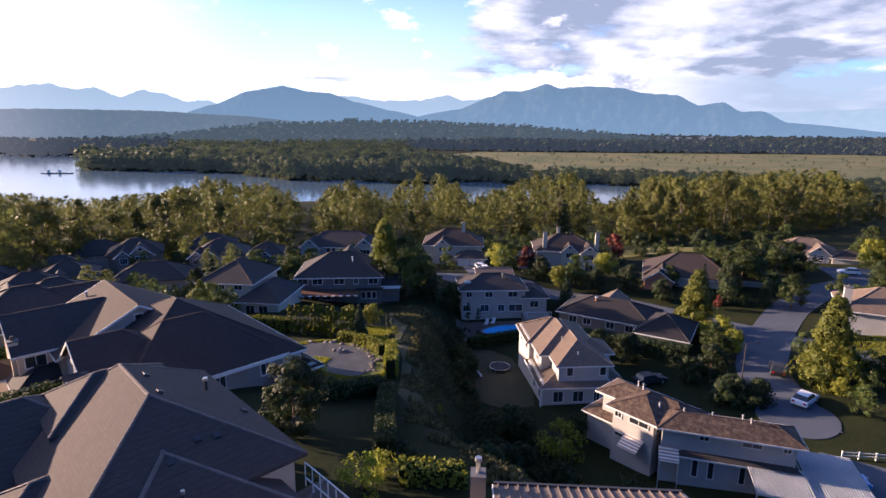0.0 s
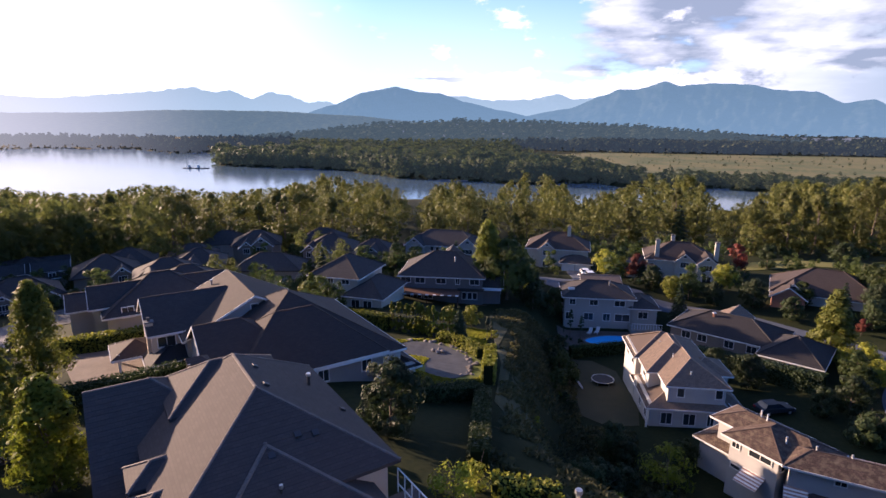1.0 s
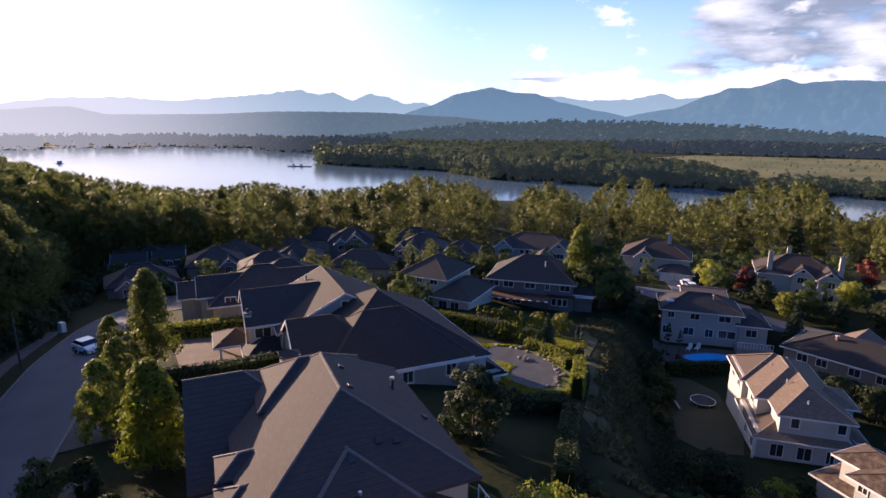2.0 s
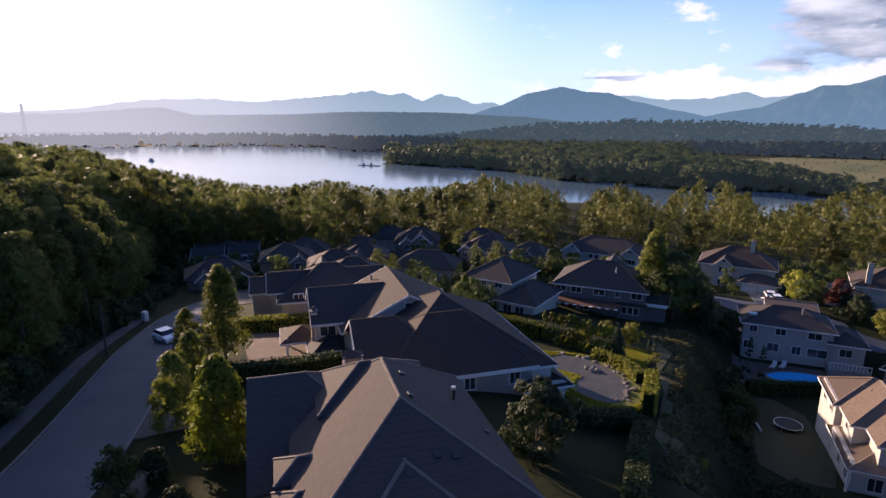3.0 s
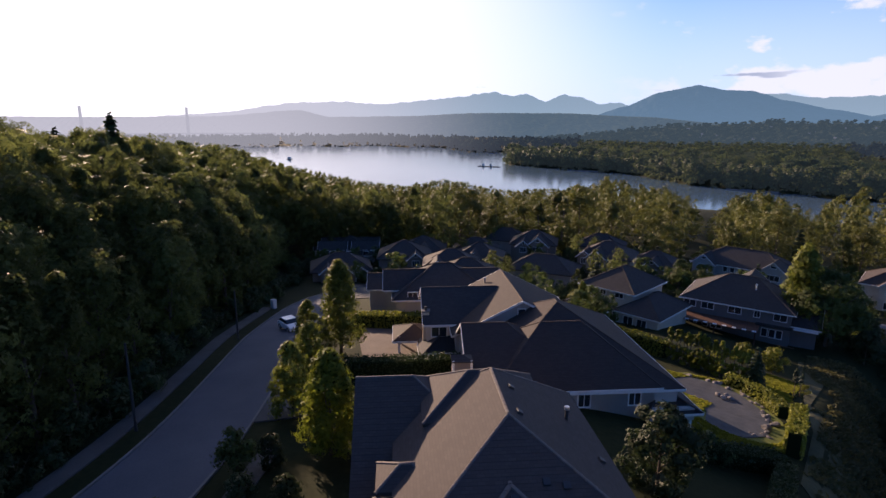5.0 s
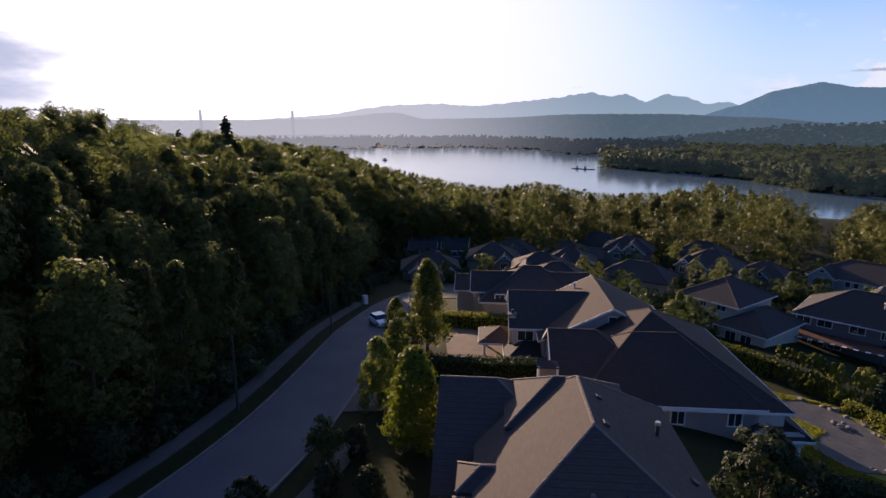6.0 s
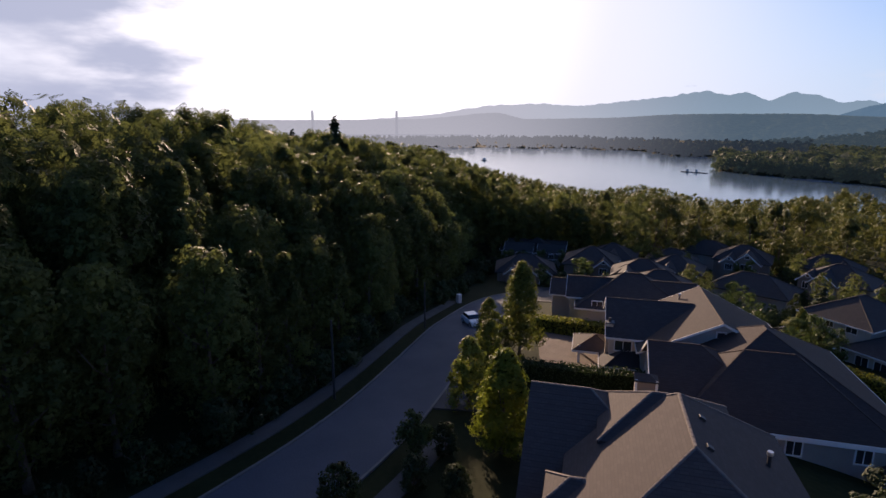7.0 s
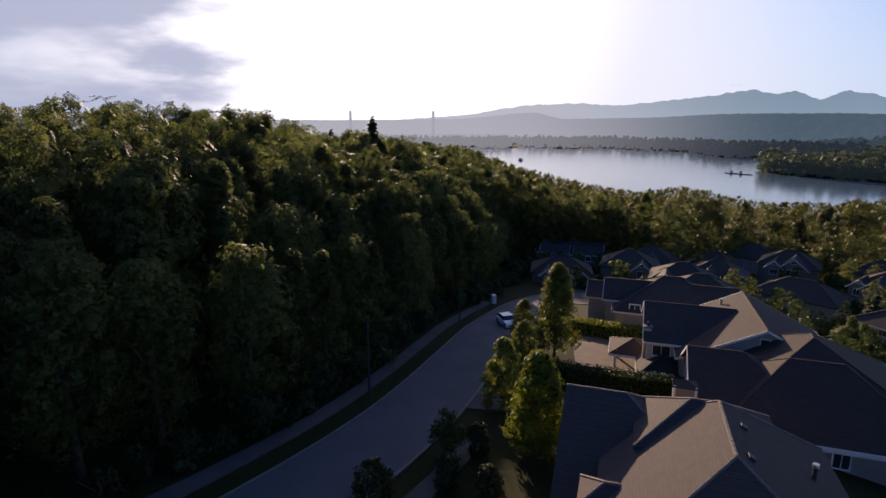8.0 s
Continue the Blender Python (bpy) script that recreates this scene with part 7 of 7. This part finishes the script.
hedge([(-50.5, 44.8), (-45.8, 47.4), (-41.5, 50.4)], 1.6, 1.7, "cedar", CED)
hedge([(-36.6, 33.0), (-33, 36.6), (-29.4, 40.6)], 1.5, 1.8, "leaf_dark", "dark clipped hedge beside the brick drive")
for k in range(16):
    t = rnd.random()
    plant(garden[("shrub", "dark", "shrub", "round")[k % 4]], 1.0 + 3 * t + rnd.uniform(-1.6, 1.2), 91 - 24 * t + rnd.uniform(-1.5, 1.5), rnd.uniform(0.35, 0.6) * (2 if k % 4 in (0, 2) else 0.9), rnd.uniform(0, 360))
hedge([(-58, 62), (-54, 66), (-50, 70)], 1.6, 1.8, "leaf_dark", DK)
cedar = make_tree("cedar_tree", "narrow clipped cedar in a row", "tree", "cedar row", 75, 3.2, 0.52, 0.05, "column", 1200, 0.19, "cedar", 34, 0.02)
for k in range(21):
    t = k / 20
    plant(cedar, -20.2 + 9.0 * t + rnd.uniform(-0.1, 0.1), 69.0 - 3.0 * t + rnd.uniform(-0.1, 0.1), rnd.uniform(1.05, 1.35), rnd.uniform(0, 360))
for k in range(9):
    t = k / 8
    plant(cedar, -64.0 + 5.0 * t, 63.0 + 4.5 * t, rnd.uniform(0.55, 0.75), rnd.uniform(0, 360))

# drives
def pavers(outline, mat, label, cat="driveway"):
    return tagged(drape("pavement", outline, M[mat], 0.10, 1.3), label, cat, kind="structure")


pavers([(-36.8, 35.6), (-33.0, 38.6), (-31.2, 42.5), (-36.0, 45.0), (-40.5, 48.4), (-47.5, 45.2), (-43.3, 40.8)], "paver", "brown paved drive between hedges")
pavers([at_uv(u, v) for u, v in ((-47.5, -8.7), (-41.0, -8.7), (-42.0, -3.2), (-46, -3.2))], "path", "pale drive apron off the street")
pavers([(-64, 58), (-60.5, 63.5), (-69, 75), (-77, 69)], "path", "pale paved court between far houses")
pavers([(6.0, 120), (11.5, 119), (12.0, 133.5), (5.0, 134)], "asphalt", "dark asphalt drive to the garage")
pavers([(-8, 116), (10, 112), (22, 111), (20, 118), (4, 120), (-6, 122)], "asphalt", "asphalt lane between the houses")
pavers([(86, 116), (96, 112), (99, 124), (90, 128)], "asphalt", "dark drive beside the bungalow")
pavers([(34, 41), (44, 37), (48, 46), (40, 52)], "asphalt", "dark asphalt yard below the turning circle")

# swimming pool with its terrace
pavers([(3.0, 90.5), (17.5, 93.5), (18.5, 99.6), (2.5, 99.0)], "paver", "brown stone pool terrace", "terrace")
pool = new("swimming_pool")
pz = ground_z(12.4, 95.0)
pool.matrix_basis = pose(12.4, 95.0, pz + 0.3, 0, 0, 12)
tagged(pool, "bright blue garden swimming pool with pale coping", "pool")
ring = [(4.6 * math.cos(a) * (1 + 0.12 * math.cos(2 * a)), 2.4 * math.sin(a)) for a in (2 * math.pi * k / 28 for k in range(28))]
bm = bmesh.new()
inner = [bm.verts.new((x, y, 0.10)) for x, y in ring]
outer = [bm.verts.new((x * 1.07, y * 1.13, 0.10)) for x, y in ring]
low = [bm.verts.new((x * 1.07, y * 1.13, -0.35)) for x, y in ring]
down = [bm.verts.new((x, y, -0.35)) for x, y in ring]
for k in range(28):
    j = (k + 1) % 28
    bm.faces.new((inner[k], inner[j], outer[j], outer[k]))
    bm.faces.new((outer[k], outer[j], low[j], low[k]))
    bm.faces.new((down[k], down[j], inner[j], inner[k]))
bmesh.ops.recalc_face_normals(bm, faces=bm.faces[:])
part("coping", bm, M["kerb"], pool)
bm = bmesh.new()
bm.faces.new([bm.verts.new((x, y, 0.03)) for x, y in ring])
part("pool_water", bm, M["pool_water"], pool, "still blue pool water")
for k, (x, y) in enumerate(((8.4, 98.2), (9.7, 98.6))):
    ch = new("lounge_chair")
    ch.matrix_basis = pose(x, y, ground_z(x, y) + 0.10, 0, 0, -20)
    tagged(ch, "white reclining chair on the pool terrace", "chair", "pool chairs")
    part("seat", bevelled(boxes((-0.32, 0.32, -0.9, 0.35, 0.30, 0.36)), 0.015), M["white_trim"], ch)
    part("backrest", bevelled(box(bmesh.new(), -0.32, 0.32, 0, 0.75, -0.03, 0.03, pose(0, 0.33, 0.34, 50, 0, 0)), 0.015), M["white_trim"], ch)
    for sx in (-0.27, 0.27):
        for sy in (-0.8, 0.25):
            part("leg", boxes((sx - 0.03, sx + 0.03, sy - 0.03, sy + 0.03, 0, 0.31)), M["white_trim"], ch)

# trampoline
tp = new("trampoline")
tp.matrix_basis = pose(8.8, 77.2, ground_z(8.8, 77.2))
tagged(tp, "round black garden trampoline on a dry lawn", "trampoline")
bm = bmesh.new()
pts = [(1.55 * math.cos(a), 1.55 * math.sin(a), 0.72) for a in (2 * math.pi * k / 24 for k in range(25))]
tube(bm, pts, [0.05] * 25, 6)
part("rim", bm, M["galv"], tp, "grey padded rim")
bm = bmesh.new()
bmesh.ops.create_circle(bm, cap_ends=True, radius=1.44, segments=24, matrix=pose(0, 0, 0.68))
part("mat", bm, M["black"], tp)
for k in range(6):
    a = 2 * math.pi * k / 6
    part("leg", tube(bmesh.new(), [(1.5 * math.cos(a), 1.5 * math.sin(a), 0.7), (1.55 * math.cos(a), 1.55 * math.sin(a), -0.1)], [0.035, 0.035], 6), M["galv"], tp)
bm = bmesh.new()
tube(bm, [(4.0, 83.9, ground_z(4.0, 83.9) + 0.25), (4.9, 79.0, ground_z(4.9, 79.0) + 0.25), (5.8, 74.2, ground_z(5.8, 74.2) + 0.25)], [0.14, 0.14, 0.14], 8)
tagged(link("drain_pipe", bm, M["white_metal"], smooth=True), "long white plastic pipe lying on the bank", "pipe")


# ---------------------------------------------------------------- cars
def car_proto(name, label, paint, length=4.5, tall=1.5, group="parked cars"):
    c = new(name)
    tagged(c, label, "car", group)
    hl, w = length / 2, 0.88
    side = [(-hl, 0.45), (-hl + 0.05, 0.85), (-hl + 0.35, 0.98), (-hl * 0.55, 1.0), (hl * 0.42, 0.95), (hl - 0.25, 0.82), (hl, 0.62), (hl, 0.35), (-hl, 0.32)]
    bm = bmesh.new()
    a = [bm.verts.new((x, -w, z)) for x, z in side]
    b = [bm.verts.new((x, w, z)) for x, z in side]
    bm.faces.new(a)
    bm.faces.new(b[::-1])
    for k in range(len(side)):
        j = (k + 1) % len(side)
        bm.faces.new((a[k], b[k], b[j], a[j]))
    bmesh.ops.recalc_face_normals(bm, faces=bm.faces[:])
    part("body", bevelled(bm, 0.06, 2), M[paint], c)
    bm = bmesh.new()
    lo = [bm.verts.new((x, y, 0.94)) for x, y in ((-hl * 0.86, -0.82), (hl * 0.42, -0.82), (hl * 0.42, 0.82), (-hl * 0.86, 0.82))]
    hi = [bm.verts.new((x, y, tall - 0.06)) for x, y in ((-hl * 0.66, -0.66), (hl * 0.10, -0.66), (hl * 0.10, 0.66), (-hl * 0.66, 0.66))]
    for k in range(4):
        bm.faces.new((lo[k], lo[(k + 1) % 4], hi[(k + 1) % 4], hi[k]))
    bm.faces.new(hi)
    part("greenhouse", bm, M["glass"], c, "dark tinted glass")
    bm = boxes((-hl * 0.67, hl * 0.11, -0.67, 0.67, tall - 0.07, tall))
    part("roof", bevelled(bm, 0.03), M[paint], c)
    for sx in (-hl * 0.62, hl * 0.62):
        for sy in (-0.80, 0.80):
            wh = part("wheel", tube(bmesh.new(), [(sx, sy - 0.11, 0.33), (sx, sy + 0.11, 0.33)], [0.33, 0.33], 14), M["black"], c)
            part("rim", tube(bmesh.new(), [(sx, sy - 0.118, 0.33), (sx, sy + 0.118, 0.33)], [0.19, 0.19], 10), M["galv"], wh)
    for sy in (-0.62, 0.62):
        part("headlight", bevelled(boxes((hl - 0.06, hl + 0.015, sy - 0.17, sy + 0.17, 0.55, 0.70)), 0.01), M["lens"], c)
        part("tail_light", bevelled(boxes((-hl - 0.015, -hl + 0.06, sy - 0.15, sy + 0.15, 0.62, 0.84)), 0.01), M["red_lens"], c)
    return c


def park(c, x, y, heading, copy=False):
    m = pose(x, y, ground_z(x, y) + 0.07, 0, 0, heading)
    if copy:
        return copy_thing(c, m)
    c.matrix_basis = m
    return c


white = car_proto("car", "small white hatchback on the street", "car_white", 3.2, 1.35)
park(white, -53.9, 39.6, 352)
suv = car_proto("car", "white estate car parked beside the turning circle", "car_white", 4.2, 1.5)
park(suv, 44.4, 61.4, 38)
park(car_proto("car", "dark red saloon parked on the road edge", "car_dark", 4.4, 1.45), 46.7, 70.9, 62)
park(car_proto("car", "blue saloon parked below the turning circle", "car_blue", 4.5, 1.45), 38.6, 46.8, -20)
park(car_proto("car", "black saloon standing in deep shade behind a house", "car_dark", 4.6, 1.45), 28.5, 69.5, 20)
park(suv, 9.6, 123.0, 100, True)
park(suv, 9.0, 128.5, 95, True)
park(suv, 91.5, 119.5, 160, True)
park(white, -79.0, 79.0, 40, True)
park(white, -86.0, 76.5, 20, True)


# ---------------------------------------------------------------- street furniture
def lamp_post(x, y, tall, label, arm=True):
    ob = new("street_lamp" if arm else "utility_pole")
    ob.matrix_basis = pose(x, y, ground_z(x, y))
    tagged(ob, label, "pole")
    part("pole", tube(bmesh.new(), [(0, 0, -0.3), (0, 0, tall)], [0.11, 0.07], 8), M["dark_metal"], ob)
    if arm:
        part("arm", tube(bmesh.new(), [(0, 0, tall - 0.1), (0.5, 0, tall + 0.15), (1.3, 0, tall + 0.2)], [0.05, 0.045, 0.04], 6), M["dark_metal"], ob)
        part("lantern", bevelled(boxes((1.2, 1.75, -0.14, 0.14, tall + 0.12, tall + 0.27)), 0.03), M["dark_metal"], ob)


lamp_post(38.2, 64.6, 7.0, "dark steel street lamp beside the road")
x, y = at_uv(-40.5, -16.5)
lamp_post(x, y, 6.5, "thin dark pole at the woods' edge", False)
x, y = at_uv(-62.0, -15.6)
lamp_post(x, y, 5.5, "thin dark pole beside the walkway", False)
x, y = at_uv(-80.0, -15.8)
cab = new("utility_box")
cab.matrix_basis = pose(x, y, ground_z(x, y))
tagged(cab, "small pale utility box beside the road", "utility box")
part("cabinet", bevelled(boxes((-0.35, 0.35, -0.3, 0.3, 0, 1.3)), 0.03), M["white_metal"], cab)
part("door", boxes((-0.28, 0.28, -0.32, -0.3, 0.15, 1.2)), M["white_metal"], cab)
bm = bmesh.new()
fence = new("fence")
fence.matrix_basis = pose(0, 0, 0)
tagged(fence, "low white timber fence below the turning circle", "fence")
bm.free()
for k in range(7):
    x, y = 41.5 + k * 1.5, 50.8 - k * 0.35
    part("post", boxes((x - 0.06, x + 0.06, y - 0.06, y + 0.06, ground_z(x, y) - 0.2, ground_z(x, y) + 0.9)), M["white_trim"], fence)
    if k < 6:
        for dz in (0.4, 0.75):
            part("rail", beam(bmesh.new(), (x, y, ground_z(x, y) + dz), (x + 1.5, y - 0.35, ground_z(x + 1.5, y - 0.35) + dz), 0.05, 0.1), M["white_trim"], fence)

# ---------------------------------------------------------------- river and distance
def polar(az, r):
    return r * math.sin(radians(az)), r * math.cos(radians(az))


def barge(az, r, length, label, cabin=True):
    x, y = polar(az, r)
    ob = new("boat")
    ob.matrix_basis = pose(x, y, WATER, 0, 0, -az * 0.2)
    tagged(ob, label, "boat")
    part("hull", bevelled(boxes((-length / 2, length / 2, -2.5, 2.5, -0.4, 0.9)), 0.2), M["dark_metal"], ob)
    if cabin:
        for dx in (-length * 0.3, length * 0.05):
            part("cabin", bevelled(boxes((dx, dx + 2.4, -1.2, 1.2, 0.9, 4.2)), 0.1), M["white_metal"], ob)


barge(-34.9, 790, 34, "low dark log barge with small cabins")
barge(-55.0, 960, 9, "small tug boat crossing the river")
for az, n_l in ((-26.0, 16), (-25.0, 14), (-11.2, 14), (-9.8, 16)):
    x, y = polar(az, far_shore(az) - 9)
    ob = tagged(link("log_boom", bevelled(boxes((-n_l, n_l, -0.8, 0.8, -0.3, 0.9)), 0.2), M["kerb"]), "pale floating log boom along the wooded bank", "log boom")
    ob.matrix_basis = pose(x, y, WATER, 0, 0, -8)

# bridge far down the river
br = new("bridge")
tagged(br, "distant cable-stayed bridge with slim twin towers", "bridge")
towers = [polar(-72.3, 1900), polar(-64.0, 1900)]
dx, dy = towers[1][0] - towers[0][0], towers[1][1] - towers[0][1]
ex = math.hypot(dx, dy)
ux, uy = dx / ex, dy / ex
deck0 = (towers[0][0] - ux * 330, towers[0][1] - uy * 330)
deck1 = (towers[1][0] + ux * 260, towers[1][1] + uy * 260)
part("deck", beam(bmesh.new(), (*deck0, -9), (*deck1, -9), 26, 3.5), M["far_concrete"], br)
for tx, ty in towers:
    part("tower", tube(bmesh.new(), [(tx, ty, -45), (tx, ty, 20), (tx, ty, 69)], [5.5, 4.6, 4.0], 8), M["far_concrete"], br)
    for s in (-1, 1):
        for k in range(1, 6):
            part("cable", beam(bmesh.new(), (tx, ty, 30 + 7 * k), (tx + s * ux * 22 * k, ty + s * uy * 22 * k, -7), 0.35, 0.35), M["far_concrete"], br)
for k in range(14):
    x, y = deck0[0] + (deck1[0] - deck0[0]) * k / 13, deck0[1] + (deck1[1] - deck0[1]) * k / 13
    part("pier", boxes((x - 2, x + 2, y - 2, y + 2, -42, -10)), M["far_concrete"], br)

# scattered far houses on the rise, and the pale sheds beyond the marsh
rnd = random.Random(8)
bm = bmesh.new()
for k in range(50):
    az, f = rnd.uniform(-17, 4), rnd.random()
    r = 1700 + 520 * f
    x, y = polar(az, r)
    crest = 23 + math.tan(radians(0.15 - 0.02 * abs(az + 6))) * 2300
    z = WATER + (crest - WATER) * ((r - 1650) / 650) ** 1.2
    w = rnd.uniform(3, 6)
    box(bm, -w, w, -4, 4, z - 6, z + rnd.uniform(3.5, 5.5), pose(x, y, 0, 0, 0, rnd.uniform(0, 90)))
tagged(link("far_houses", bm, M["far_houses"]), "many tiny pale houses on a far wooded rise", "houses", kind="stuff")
for az, r, w in ((15.6, 2300, 60), (17.0, 2350, 40), (18.6, 2250, 70), (21.5, 2400, 80), (23.6, 2300, 110), (25.4, 2500, 60), (27.5, 2500, 40)):
    x, y = polar(az, r)
    sh = tagged(new("industrial_shed"), "distant pale industrial shed beyond the marsh", "shed", "far sheds")
    sh.matrix_basis = pose(x, y, WATER + 1.5, 0, 0, -az)
    part("wall", boxes((-w / 2, w / 2, -20, 20, 0, 13)), M["far_houses"], sh)
    part("roof", bevelled(boxes((-w / 2 - 1, w / 2 + 1, -21, 21, 13, 14.2)), 0.3), M["far_houses"], sh)
ring0 = [polar(a, 1690) for a in (15.4, 18, 21, 24, 27)]
ring1 = [polar(a, 1960) for a in (27, 24, 21, 18, 15.4)]
bm = bmesh.new()
bm.faces.new([bm.verts.new((x, y, WATER + 2.6)) for x, y in ring0 + ring1])
tagged(link("water", bm, M["water"]), "far side channel of the river", "river", kind="structure")
quads = []
for k in range(1500):
    az = rnd.uniform(2, 52)
    r = 2000 + 900 * rnd.random() if rnd.random() < 0.6 else 1560 + 110 * rnd.random()
    x, y = polar(az, r)
    quads.append(far_lib[rnd.randrange(5)] * rnd.uniform(0.6, 1.0) * np.array([1.6, 1.6, 0.9]) + np.array([x, y, WATER - 2.5]))
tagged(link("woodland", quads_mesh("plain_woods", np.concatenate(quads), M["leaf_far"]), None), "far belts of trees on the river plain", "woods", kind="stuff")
